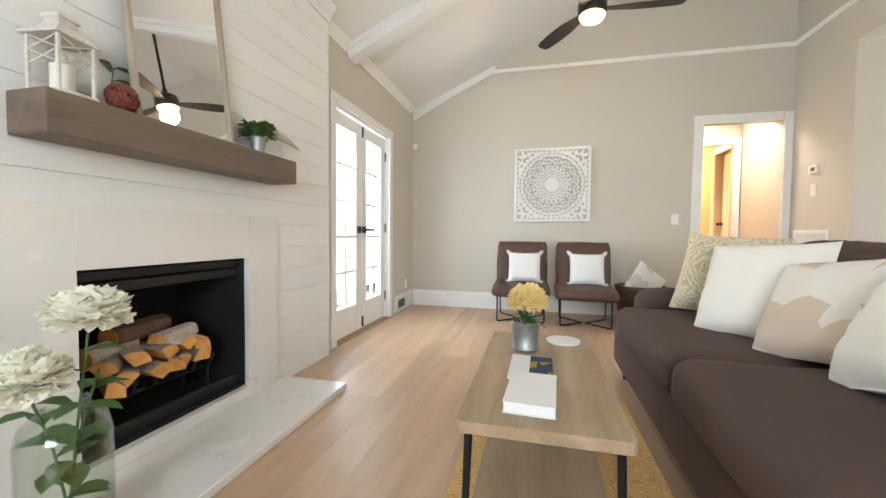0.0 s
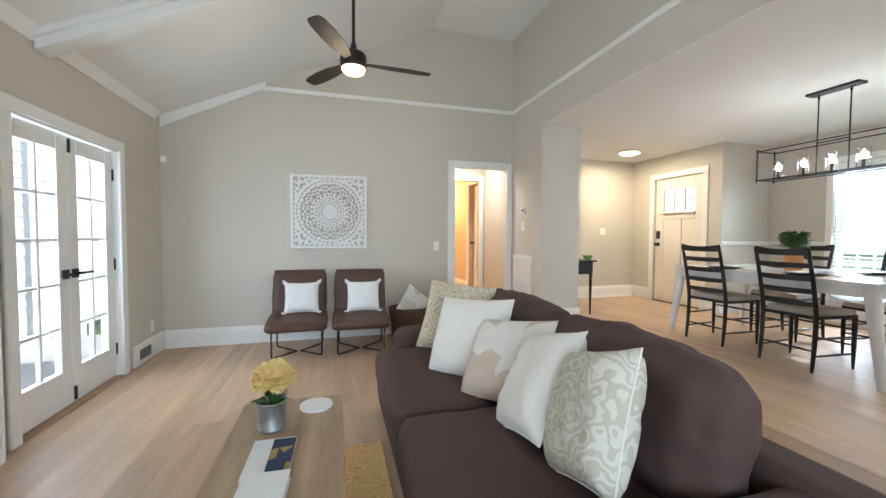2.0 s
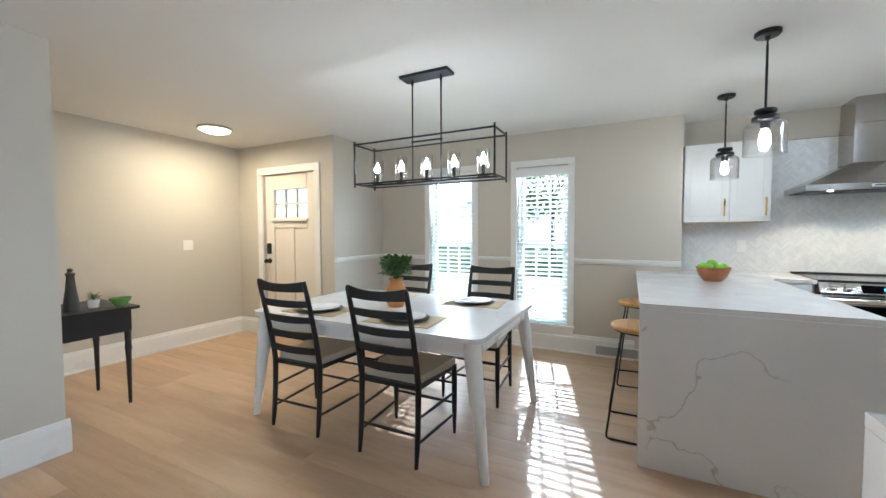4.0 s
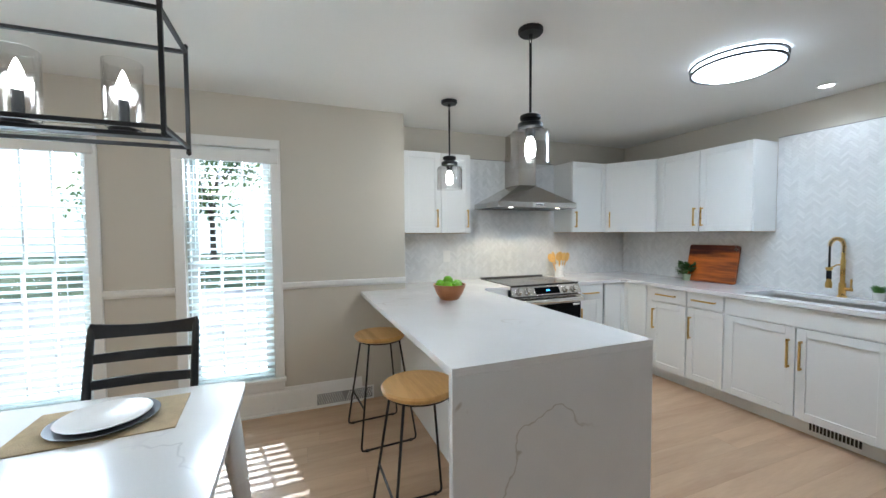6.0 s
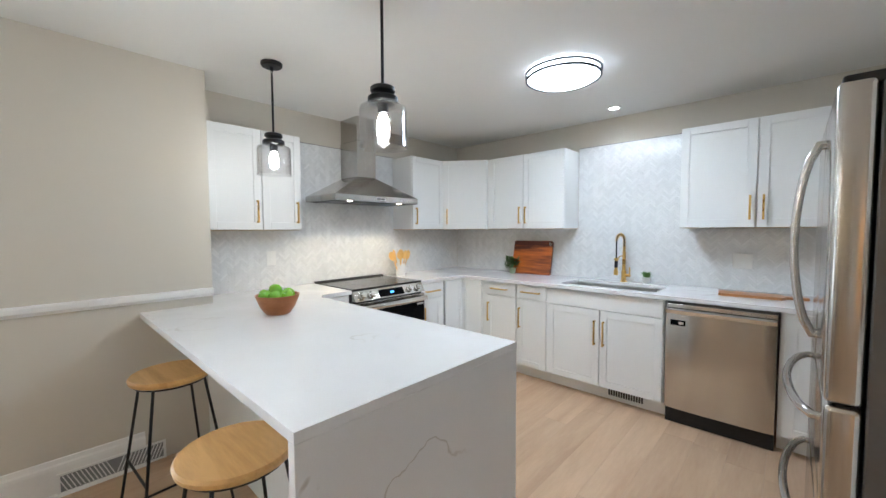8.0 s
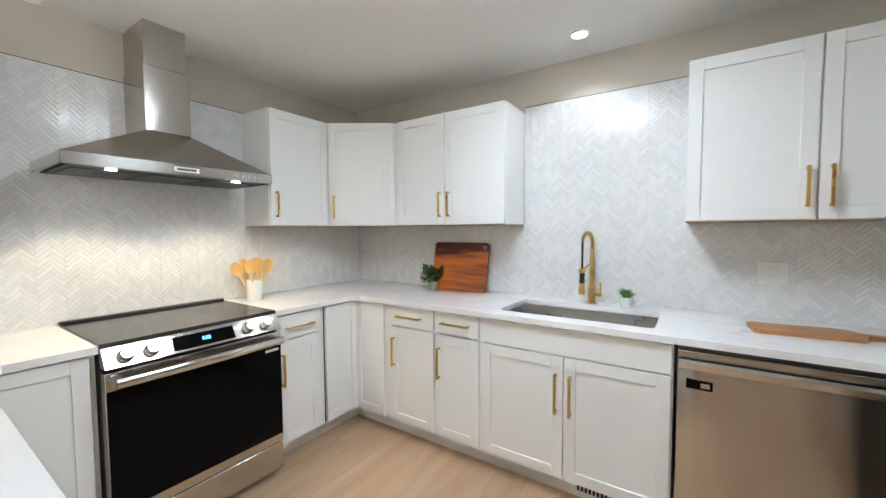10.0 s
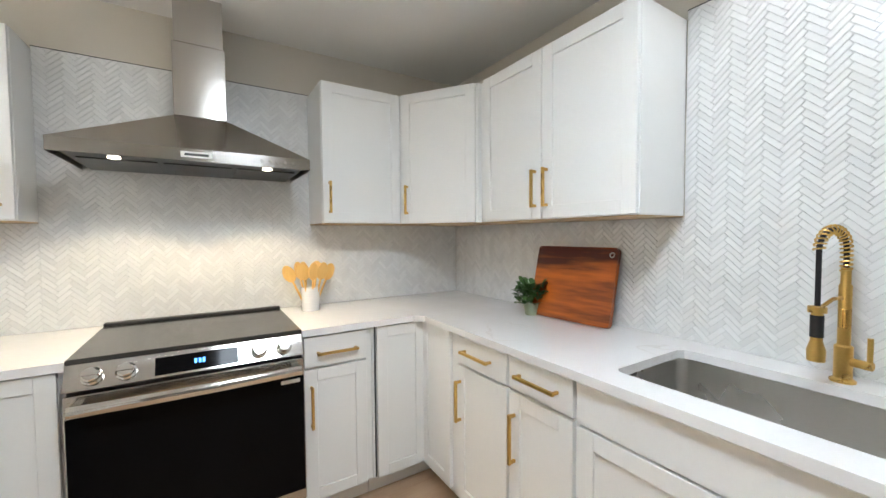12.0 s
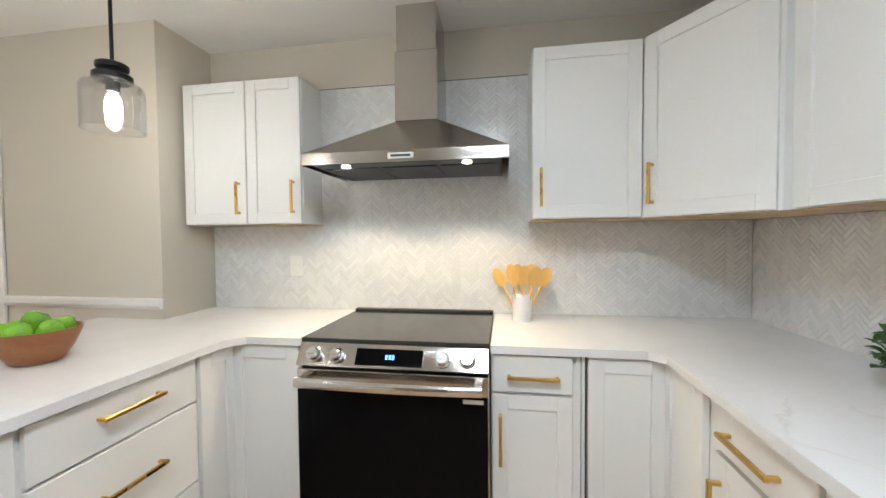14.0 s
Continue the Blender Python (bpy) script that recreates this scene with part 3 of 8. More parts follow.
def blind(a, b):
    bl = thing("window_blind", "white horizontal slat blind, lowered with its slats open", "blind", pose(7.48, (a + b) / 2, 0), group="window blinds")
    h = (b - a) / 2 - 0.004
    boxpart("valance", (-0.072, -h - 0.06, 2.105, -0.048, h + 0.06, 2.19), TRIM, bl, 0.004)
    boxpart("headrail", (-0.02, -h, 2.14, 0.026, h, 2.185), BLIND, bl, 0.003)
    slat = B()
    prism(slat, [(-0.025, -0.0015), (-0.012, 0.0015), (0.0, 0.0025), (0.012, 0.0015), (0.025, -0.0015), (0.025, 0.0), (0.012, 0.003), (0.0, 0.004), (-0.012, 0.003), (-0.025, 0.0)], -h, h, pose(0, 0, 0, 90))
    first = None
    z = WZ0 + 0.05
    while z < 2.13:
        if first is None:
            first = part("slat", slat, BLIND, bl, m=pose(0, 0, z, 0, -12, 0))
        else:
            o = new("slat", first.data)
            o.parent = bl
            o.matrix_basis = pose(0, 0, z, 0, -12, 0)
        z += 0.05
    boxpart("bottom_rail", (-0.026, -h, WZ0 + 0.004, 0.026, h, WZ0 + 0.022), BLIND, bl, 0.004)
    for y in (-h * 0.62, h * 0.62):
        bm = B()
        tube(bm, [(-0.027, y, WZ0 + 0.02), (-0.027, y, 2.14)], 0.0015, 6)
        part("ladder_cord", bm, BLIND, bl)
    bm = B()
    tube(bm, [(-0.034, h * 0.8, 2.14), (-0.036, h * 0.8, 1.45)], 0.004, 8)
    part("tilt_wand", bm, BLIND, bl)


for a, b in wins:
    window(a, b)
    blind(a, b)

# front door
FRONT = material("cream_door_paint", (0.78, 0.72, 0.64), 0.35, var=0.02, scale=2, fine=90, bump=0.03)
fd = thing("door_front", "cream craftsman front door with six small panes", "door")
x0, x1 = 6.53, 6.575
gy0, gy1, gz0, gz1 = 7.165, 7.665, 1.68, 2.03
y0, y1, z0, z1 = DY0 + 0.004, DY1 - 0.004, K + 0.012, DZ - 0.004
for n, d in (("stile", (x0, y0, z0, x1, y0 + 0.15, z1)), ("stile", (x0, y1 - 0.15, z0, x1, y1, z1)), ("rail", (x0, y0 + 0.15, z0, x1, y1 - 0.15, z0 + 0.24)), ("rail", (x0, y0 + 0.15, 1.55, x1, y1 - 0.15, gz0)), ("rail", (x0, y0 + 0.15, gz1, x1, y1 - 0.15, z1)),
             ("mullion", (x0, (y0 + y1) / 2 - 0.055, z0 + 0.24, x1, (y0 + y1) / 2 + 0.055, 1.55)), ("panel", (x0 + 0.014, y0 + 0.15, z0 + 0.24, x1 - 0.014, (y0 + y1) / 2 - 0.055, 1.55)), ("panel", (x0 + 0.014, (y0 + y1) / 2 + 0.055, z0 + 0.24, x1 - 0.014, y1 - 0.15, 1.55))):
    boxpart(n, d, FRONT, fd, 0.004)
boxpart("ledge", (x0 - 0.03, gy0 - 0.06, gz0 - 0.045, x0, gy1 + 0.06, gz0 - 0.02), FRONT, fd, 0.004)
wy0, wy1 = y0 + 0.15, y1 - 0.15
for i in (1, 2):
    y = wy0 + (wy1 - wy0) * i / 3
    boxpart("muntin", (x0 + 0.006, y - 0.01, gz0, x1 - 0.006, y + 0.01, gz1), FRONT, fd, 0.002)
for i in range(3):
    ya = wy0 + (wy1 - wy0) * i / 3 + 0.0105
    boxpart("muntin", (x0 + 0.006, ya, 1.845, x1 - 0.006, ya + (wy1 - wy0) / 3 - 0.021, 1.865), FRONT, fd, 0.002)
p = boxpart("pane", (x0 + 0.02, wy0, gz0, x0 + 0.024, wy1, gz1), GLASS, fd, 0)
p.visible_shadow = False
bm = B()
box(bm, x0 - 0.022, 7.755, 1.225, x0, 7.82, 1.36)
bevel(bm, 0.006, 2)
part("keypad_lock", bm, BLACK, fd, "black keypad deadbolt")
bm = B()
rod(bm, (x0, 7.788, 1.135), (x0 - 0.012, 7.788, 1.135), 0.033, seg=20)
rod(bm, (x0 - 0.01, 7.788, 1.135), (x0 - 0.05, 7.788, 1.135), 0.012)
lathe(bm, [(0, -0.02), (0.02, -0.018), (0.029, 0), (0.024, 0.014), (0, 0.02)], 16, m=pose(x0 - 0.058, 7.788, 1.135, 0, 90))
part("knob", bm, BLACK, fd, "black round door knob", True)
for z in (0.42, 1.2, 2.0):
    bm = B()
    rod(bm, (x0 - 0.004, y0 - 0.003, z - 0.05), (x0 - 0.004, y0 - 0.003, z + 0.05), 0.008)
    part("hinge", bm, BLACK, fd)
setting("door_sill", [(6.50, DY0, K, 6.65, DY1, K + 0.012)], BLACK, "dark metal sill of the front door", "threshold")

# wide window behind the walk's start, unseen, added to let in fill light
sw = thing("window", "wide white window added in the unseen south wall", "window")
bm = B()
for d in ((0.5, 0.06, 0.85, 0.55, 0.11, 2.15), (2.45, 0.06, 0.85, 2.5, 0.11, 2.15), (0.55, 0.06, 0.85, 2.45, 0.11, 0.9), (0.55, 0.06, 2.1, 2.45, 0.11, 2.15), (1.475, 0.06, 0.9, 1.525, 0.11, 2.1)):
    box(bm, *d)
part("sash", bm, TRIM, sw)
p = boxpart("pane", (0.55, 0.08, 0.9, 2.45, 0.084, 2.1), GLASS, sw, 0)
p.visible_shadow = False

# ---- hall beyond the doorway ----
HALLW = "hall wall in warm beige paint"
HB0, HB1 = 8.78, 9.40
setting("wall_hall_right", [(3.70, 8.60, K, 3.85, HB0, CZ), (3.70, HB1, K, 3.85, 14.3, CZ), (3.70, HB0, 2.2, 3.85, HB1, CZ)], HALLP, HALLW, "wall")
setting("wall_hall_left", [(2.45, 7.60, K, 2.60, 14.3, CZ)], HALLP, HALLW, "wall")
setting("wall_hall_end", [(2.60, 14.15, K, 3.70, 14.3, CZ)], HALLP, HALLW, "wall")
setting("wall_hall_stub", [(3.56, 8.50, K, 4.2, 8.60, CZ), (2.60, 8.50, 2.17, 3.56, 8.60, CZ)], GREIGE, "greige wall of the small lobby", "wall")
setting("wall_bath", [(4.9, 8.6, K, 5.0, 10.4, CZ), (3.85, 8.6, K, 4.9, 8.7, CZ), (3.85, 10.3, K, 4.9, 10.4, CZ)], material("pale_blue_green_paint", (0.62, 0.68, 0.66), 0.6), "pale wall of the room off the hall", "wall")
setting("ceiling_hall", [(2.45, 7.60, CZ - 0.06, 3.634, 8.50, CZ), (2.45, 8.50, CZ - 0.06, 5.0, 14.3, CZ)], CEIL, "white hall ceiling", "ceiling")
setting("floor_hall_base", [(2.45, 7.60, 0.0, 5.0, 14.3, K - 0.014)], NOSE, "subfloor of the hall", "floor")
casing("casing_lobby", "y", 8.50, 2.62, 3.55, K, 2.16, -1, 0.08, 0.02, (False, True))
casing("casing_bath", "x", 3.70, HB0, HB1, K, 2.2, -1, 0.09, 0.02)
baseboard((3.70, HB1 + 0.09, K), (3.70, 14.15, K), (-1, 0, 0))
baseboard((3.56, 8.50, K), (3.634, 8.50, K), (0, -1, 0))
baseboard((2.60, 8.6, K), (2.60, 14.15, K), (1, 0, 0))
hd = thing("door_hall", "pale panelled door standing ajar off the hall", "door", pose(3.745, HB0 + 0.005, K, 0, 0, 172))
bm = B()
box(bm, 0, -0.60, 0.01, 0.035, 0, 2.0)
for z0, z1 in ((0.2, 0.95), (1.1, 1.85)):
    box(bm, 0.035, -0.51, z0, 0.041, -0.34, z1)
    box(bm, 0.035, -0.26, z0, 0.041, -0.09, z1)
bevel(bm, 0.004, 1)
part("leaf", bm, TRIM, hd)
bm = B()
lathe(bm, [(0, 0), (0.025, 0), (0.012, 0.02), (0.012, 0.035), (0.028, 0.05), (0.02, 0.07), (0, 0.072)], 16, m=pose(0.035, -0.55, 0.95, 0, 90))
part("knob", bm, BLACK, hd, "black door knob", True)
hd = thing("door_hall", "white door at the end of the hall", "door", pose(3.15, 14.14, K))
boxpart("leaf", (-0.4, -0.035, 0.01, 0.4, -0.001, 2.0), TRIM, hd, 0.004)
bm = B()
lathe(bm, [(0, 0), (0.025, 0), (0.012, 0.02), (0.012, 0.035), (0.028, 0.05), (0.02, 0.07), (0, 0.072)], 16, m=pose(0.33, -0.035, 0.95, 90))
part("knob", bm, BLACK, hd, "black door knob", True)

# ---- fireplace ----
sur = thing("fireplace", "white marble fireplace surround with a black firebox", "fireplace", pose(-0.50, 4.005, 0))
SY, SZ = 0.625, 1.025
o0, o1 = OY0 - 4.005, OY1 - 4.005
for d in ((-0.018, -SY, 0.04, 0.022, o0, SZ), (-0.018, o1, 0.04, 0.022, SY, SZ), (-0.018, o0, OZ1, 0.022, o1, SZ), (-0.018, o0, 0.04, 0.022, o1, OZ0)):
    boxpart("slab", d, MARBLE, sur, 0.0015)
boxpart("hearth", (-0.018, -0.72, 0.0, 0.44, 0.70, 0.038), MARBLE, sur, 0.004, "white marble hearth slab on the floor")
for d in ((-0.50, o0 - 0.02, OZ0 - 0.03, -0.48, o1 + 0.02, OZ1 + 0.03), (-0.48, o0 - 0.03, OZ0 - 0.03, -0.02, o0 + 0.005, OZ1 + 0.03), (-0.48, o1 - 0.005, OZ0 - 0.03, -0.02, o1 + 0.03, OZ1 + 0.03), (-0.48, o0 + 0.005, OZ1 - 0.005, -0.02, o1 - 0.005, OZ1 + 0.03), (-0.48, o0 + 0.005, OZ0 - 0.03, -0.02, o1 - 0.005, OZ0 + 0.004)):
    boxpart("firebox_plate", d, SOOT, sur, 0, "black sooty steel plate")
bm = B()
for z0, z1 in ((OZ1 - 0.10, OZ1 - 0.055), (OZ1 - 0.05, OZ1 - 0.004)):
    box(bm, -0.075, o0 + 0.007, z0, -0.045, o1 - 0.007, z1 - 0.004)
bevel(bm, 0.008, 2)
part("hood_louvre", bm, BLACK, sur)
bm = B()
box(bm, -0.075, o0 + 0.007, OZ0 + 0.005, -0.05, o1 - 0.007, OZ0 + 0.07)
bevel(bm, 0.01, 2)
part("lower_grille", bm, BLACK, sur)

mant = thing("mantel", "thick grey-brown wooden mantel beam over the fireplace", "mantel", pose(-0.50, 4.035, 1.22))
MANT = wood("greyed_brown_oak", (0.20, 0.145, 0.105), (0.135, 0.095, 0.068), 0.5, "y", 1.2, 0.05)
boxpart("beam", (0.0, -0.585, 0, 0.165, 0.585, 0.132), MANT, mant, 0.006, seg=2)

# ==== kitchen ====
CT = K + 0.915
DARKGAP = material("dark_gap", (0.03, 0.03, 0.03), 0.7)
UNDER = wood("birch_ply", (0.62, 0.44, 0.24), (0.52, 0.35, 0.18), 0.5, "y", 1.0, 0.03)
BLACKGLASS = material("black_glass", (0.003, 0.003, 0.0035), 0.06, var=0.05, bump=0.0)
BLACKGLASS.node_tree.nodes["Principled BSDF"].inputs["IOR"].default_value = 1.17
HOB = material("dark_ceramic_glass", (0.035, 0.033, 0.031), 0.16, var=0.08, scale=3, fine=200, bump=0.0)
DARKSTEEL = material("dark_steel", (0.10, 0.10, 0.10), 0.35, 1.0, bump=0.02)
CHROME = material("polished_steel", (0.7, 0.69, 0.67), 0.12, 1.0, var=0.02, bump=0.0)


def shaker(bm, w, h, rail=0.055, t=0.02):
    """A shaker front in the local x-z plane, facing -y, from (0, 0) to (w, h)."""
    box(bm, 0, -t, 0, rail, 0, h)
    box(bm, w - rail, -t, 0, w, 0, h)
    box(bm, rail, -t, 0, w - rail, 0, rail)
    box(bm, rail, -t, h - rail, w - rail, 0, h)
    bevel(bm, 0.0015, 1)


def shaker_panel(w, h, parent, rail=0.055, t=0.02):
    bm = B()
    box(bm, rail, -t + 0.008, rail, w - rail, 0, h - rail)
    part("panel", bm, CAB, parent)


def pull(bm, x, z, length, upright):
    """A square bar pull on two posts, standing off a front whose face is at y = -0.02."""
    h = length / 2
    if upright:
        box(bm, x - 0.006, -0.055, z - h, x + 0.006, -0.043, z + h)
        for s in (-1, 1):
            box(bm, x - 0.005, -0.043, z + s * (h - 0.008) - 0.006, x + 0.005, -0.020, z + s * (h - 0.008) + 0.006)
    else:
        box(bm, x - h, -0.055, z - 0.006, x + h, -0.043, z + 0.006)
        for s in (-1, 1):
            box(bm, x + s * (h - 0.008) - 0.006, -0.043, z - 0.005, x + s * (h - 0.008) + 0.006, -0.020, z + 0.005)
    bevel(bm, 0.0015, 1)


def front(parent, name, x0, x1, z0, z1, slab=False, handle=None, hx=0.0, hz=0.0, length=0.19):
    """A door or drawer front with its pull under a cabinet; g: the reveal round it."""
    g = 0.0025
    bm = B()
    if slab:
        box(bm, 0, -0.02, 0, x1 - x0 - 2 * g, 0, z1 - z0 - 2 * g)
        bevel(bm, 0.002, 1)
    else:
        shaker(bm, x1 - x0 - 2 * g, z1 - z0 - 2 * g)
    d = part(name, bm, CAB, parent, m=pose(x0 + g, 0, z0 + g))
    if not slab:
        shaker_panel(x1 - x0 - 2 * g, z1 - z0 - 2 * g, d)
    if handle:
        bm = B()
        pull(bm, hx - x0 - g, hz - z0 - g, length, handle == "v")
        part("handle", bm, GOLD, d, "brushed brass bar pull")
    return d


def base_unit(label, m, width, depth=0.60):
    """The carcass of a base cabinet; local x along the front, y into the wall, z from the floor."""
    c = thing("base_cabinet", label, "cabinet", m, "white base cabinets")
    bm = B()
    box(bm, 0, 0.001, 0.11, width, depth, 0.885)
    box(bm, 0, 0.07, 0.0, width, depth, 0.11)
    part("body", bm, CAB, c)
    return c


def at_sink(x):        # fronts of the run under the sink face +y
    return pose(x, 0.915, K, 0, 0, 180)


LZ0, DRZ, TZ = 0.115, 0.745, 0.878
WL = "white shaker base cabinet with brass pulls"
c = base_unit(WL + ", a drawer over a door", at_sink(6.905), 0.355)
front(c, "drawer", 0.005, 0.35, DRZ + 0.005, TZ, True, "h", 0.165, 0.815)
front(c, "door", 0.005, 0.35, LZ0, DRZ - 0.002, False, "v", 0.04, 0.58)
c = base_unit(WL + ", a drawer over a door", at_sink(6.55), 0.315)
front(c, "drawer", 0.005, 0.305, DRZ + 0.005, TZ, True, "h", 0.155, 0.815)
front(c, "door", 0.005, 0.305, LZ0, DRZ - 0.002, False, "v", 0.04, 0.57)
c = thing("base_cabinet", "white shaker sink cabinet with two doors", "cabinet", at_sink(6.235), "white base cabinets")
bm = B()
box(bm, 0, 0.001, 0.11, 0.92, 0.02, 0.885)
box(bm, 0, 0.02, 0.11, 0.018, 0.60, 0.885)
box(bm, 0.902, 0.02, 0.11, 0.92, 0.60, 0.885)
box(bm, 0.018, 0.02, 0.11, 0.902, 0.60, 0.13)
box(bm, 0, 0.07, 0.0, 0.92, 0.60, 0.11)
part("body", bm, CAB, c)
front(c, "false_front", 0.005, 0.915, DRZ - 0.002, TZ, True)
front(c, "door", 0.005, 0.459, LZ0, DRZ - 0.005, False, "v", 0.425, 0.555, 0.20)
front(c, "door", 0.461, 0.915, LZ0, DRZ - 0.005, False, "v", 0.495, 0.555, 0.20)
bm = B()
for i in range(14):
    box(bm, 0.51 + i * 0.019, 0.066, 0.035, 0.522 + i * 0.019, 0.0705, 0.085)
part("toe_kick_vent", bm, DARKGAP, c, "dark slotted toe-kick vent")
c = base_unit("narrow white base cabinet beside the dishwasher", at_sink(4.69), 0.24)
front(c, "door", 0.02, 0.235, LZ0, TZ)
# corner cupboard by the range, with a folded pair of fronts
c = thing("base_cabinet", "white corner base cabinet with a folding shaker door", "cabinet", pose(7.235, 0.915, K), "white base cabinets")
bm = B()
box(bm, 0.001, -0.59, 0.11, 0.575, 0.30, 0.885)
box(bm, -0.325, -0.59, 0.11, 0.0, -0.001, 0.885)
box(bm, 0.07, -0.59, 0.0, 0.575, 0.30, 0.11)
box(bm, -0.325, -0.59, 0.0, 0.07, -0.07, 0.11)
part("body", bm, CAB, c)
for m in (pose(0, 0.28, LZ0, 0, 0, -90), pose(-0.005, 0.001, LZ0, 0, 0, 180)):
    bm = B()
    shaker(bm, 0.27, TZ - LZ0)
    shaker_panel(0.27, TZ - LZ0, part("door", bm, CAB, c, m=m))
bm = B()
box(bm, -0.004, 0.282, LZ0, 0.001, 0.288, TZ)
part("gap", bm, DARKGAP, c)


def at_range(y):       # fronts either side of the range face -x
    return pose(7.235, y, K, 0, 0, -90)


c = base_unit(WL + ", a drawer over a door", at_range(1.548), 0.33, 0.57)
front(c, "drawer", 0.005, 0.30, DRZ - 0.01, TZ, True, "h", 0.155, 0.80)
front(c, "door", 0.005, 0.30, LZ0, DRZ - 0.016, False, "v", 0.035, 0.56)
# corner cupboard between range and island
c = thing("base_cabinet", "white corner base cabinet beside the range", "cabinet", pose(7.235, 2.655, K), "white base cabinets")
bm = B()
box(bm, 0.001, -0.34, 0.11, 0.575, 0.58, 0.885)
box(bm, -0.20, 0.001, 0.11, 0.0, 0.58, 0.885)
box(bm, 0.07, -0.34, 0.0, 0.575, 0.58, 0.11)
box(bm, -0.20, 0.07, 0.0, 0.07, 0.58, 0.11)
part("body", bm, CAB, c)
bm = B()
shaker(bm, 0.315, TZ - LZ0)
shaker_panel(0.315, TZ - LZ0, part("door", bm, CAB, c, m=pose(0, -0.005, LZ0, 0, 0, -90)))
bm = B()
shaker(bm, 0.19, TZ - LZ0)
shaker_panel(0.19, TZ - LZ0, part("door", bm, CAB, c, m=pose(-0.195, 0, LZ0)))
# island units facing the sink
for x0, w in ((6.50, 0.53), (5.97, 0.53), (5.535, 0.435)):
    c = base_unit("white island cabinet with three drawers", pose(x0, 2.655, K), w, 0.58)
    zs = (LZ0, 0.415, 0.715, TZ)
    for a, b in zip(zs, zs[1:]):
        front(c, "drawer", 0.005, w - 0.01, a + 0.004, b, True, "h", w / 2, (a + b) / 2 + 0.02, 0.20)


# worktops
def slab_poly(name, outline, label):
    bm = B()
    prism(bm, outline, CT - 0.03, CT)
    bevel(bm, 0.003, 2)
    return tagged(part(name, bm, QUARTZ), label, "worktop")


SX0, SX1, SY0, SY1 = 5.395, 6.165, 0.452, 0.848
# worktop with the sink cut out of it, built as one ring of faces
bm = B()
outer = [(4.45, 0.312), (7.818, 0.312), (7.818, 1.55), (7.20, 1.55), (7.20, 1.00), (7.155, 0.955), (4.45, 0.955)]
r = 0.03
inner = []
for cx, cy, a0 in ((SX0 + r, SY0 + r, 180), (SX1 - r, SY0 + r, 270), (SX1 - r, SY1 - r, 0), (SX0 + r, SY1 - r, 90)):
    for k in range(4):
        a = radians(a0 + k * 30)
        inner.append((cx + r * math.cos(a), cy + r * math.sin(a)))
for z in (CT - 0.03, CT):
    loops = []
    for loop in (outer, inner):
        vs = [bm.verts.new((x, y, z)) for x, y in loop]
        loops += [bm.edges.new((vs[i], vs[(i + 1) % len(vs)])) for i in range(len(vs))]
    bmesh.ops.triangle_fill(bm, edges=loops, use_beauty=True)
bm.verts.ensure_lookup_table()
n0, n1 = len(outer), len(inner)
lo, hi = bm.verts[:n0 + n1], bm.verts[n0 + n1:2 * (n0 + n1)]
for s, n in ((0, n0), (n0, n1)):
    for i in range(n):
        a, b = s + i, s + (i + 1) % n
        bm.faces.new((lo[a], lo[b], hi[b], hi[a]))
tagged(part("worktop", bm, QUARTZ), "white quartz worktop round the sink with faint veins", "worktop")
isl = slab_poly("island_worktop", [(5.50, 2.617), (7.12, 2.617), (7.20, 2.56), (7.20, 2.312), (7.818, 2.312), (7.818, 3.213), (7.453, 3.213), (7.453, 3.60), (5.50, 3.60)], "white quartz island worktop running to the range")
boxpart("back_panel", (5.535, 3.24, K, 7.45, 3.262, CT - 0.031), CAB, isl, 0.002, "white panel closing the back")
wf = boxpart("waterfall_panel", (5.50, 2.617, K + 0.001, 5.533, 3.60, CT - 0.0305), VEINED, isl, 0.002, "grey-veined quartz waterfall end")
# small counter by the partition
c = base_unit("white base cabinet against the partition", pose(4.265, 2.60, K, 0, 0, 90), 0.555, 0.37)
front(c, "door", 0.01, 0.545, LZ0, TZ)
slab_poly("worktop", [(3.892, 2.60), (4.30, 2.60), (4.30, 3.19), (3.892, 3.19)], "short white quartz worktop beside the fridge")
boxpart("waterfall_panel", (3.892, 3.16, K + 0.001, 4.30, 3.19, CT - 0.0305), QUARTZ, bpy.data.objects["worktop.001"], 0.002)


# wall cabinets
UZ0, UZ1 = 1.575, 2.325


def wall_unit(label, m, width, doors, depth=0.30, handles=()):
    c = thing("wall_cabinet", label, "cabinet", m, "white wall cabinets")
    bm = B()
    box(bm, 0, 0.001, 0.004, width, depth, UZ1 - UZ0)
    bevel(bm, 0.0015, 1)
    part("body", bm, CAB, c)
    boxpart("underside", (0.002, 0.002, 0.0, width - 0.002, depth, 0.0035), UNDER, c, 0, "bare wooden underside")
    for (a, b), hx in zip(doors, handles):
        front(c, "door", a, b, 0.004, UZ1 - UZ0, False, "v" if hx else None, hx or 0, 0.14, 0.168)
    return c


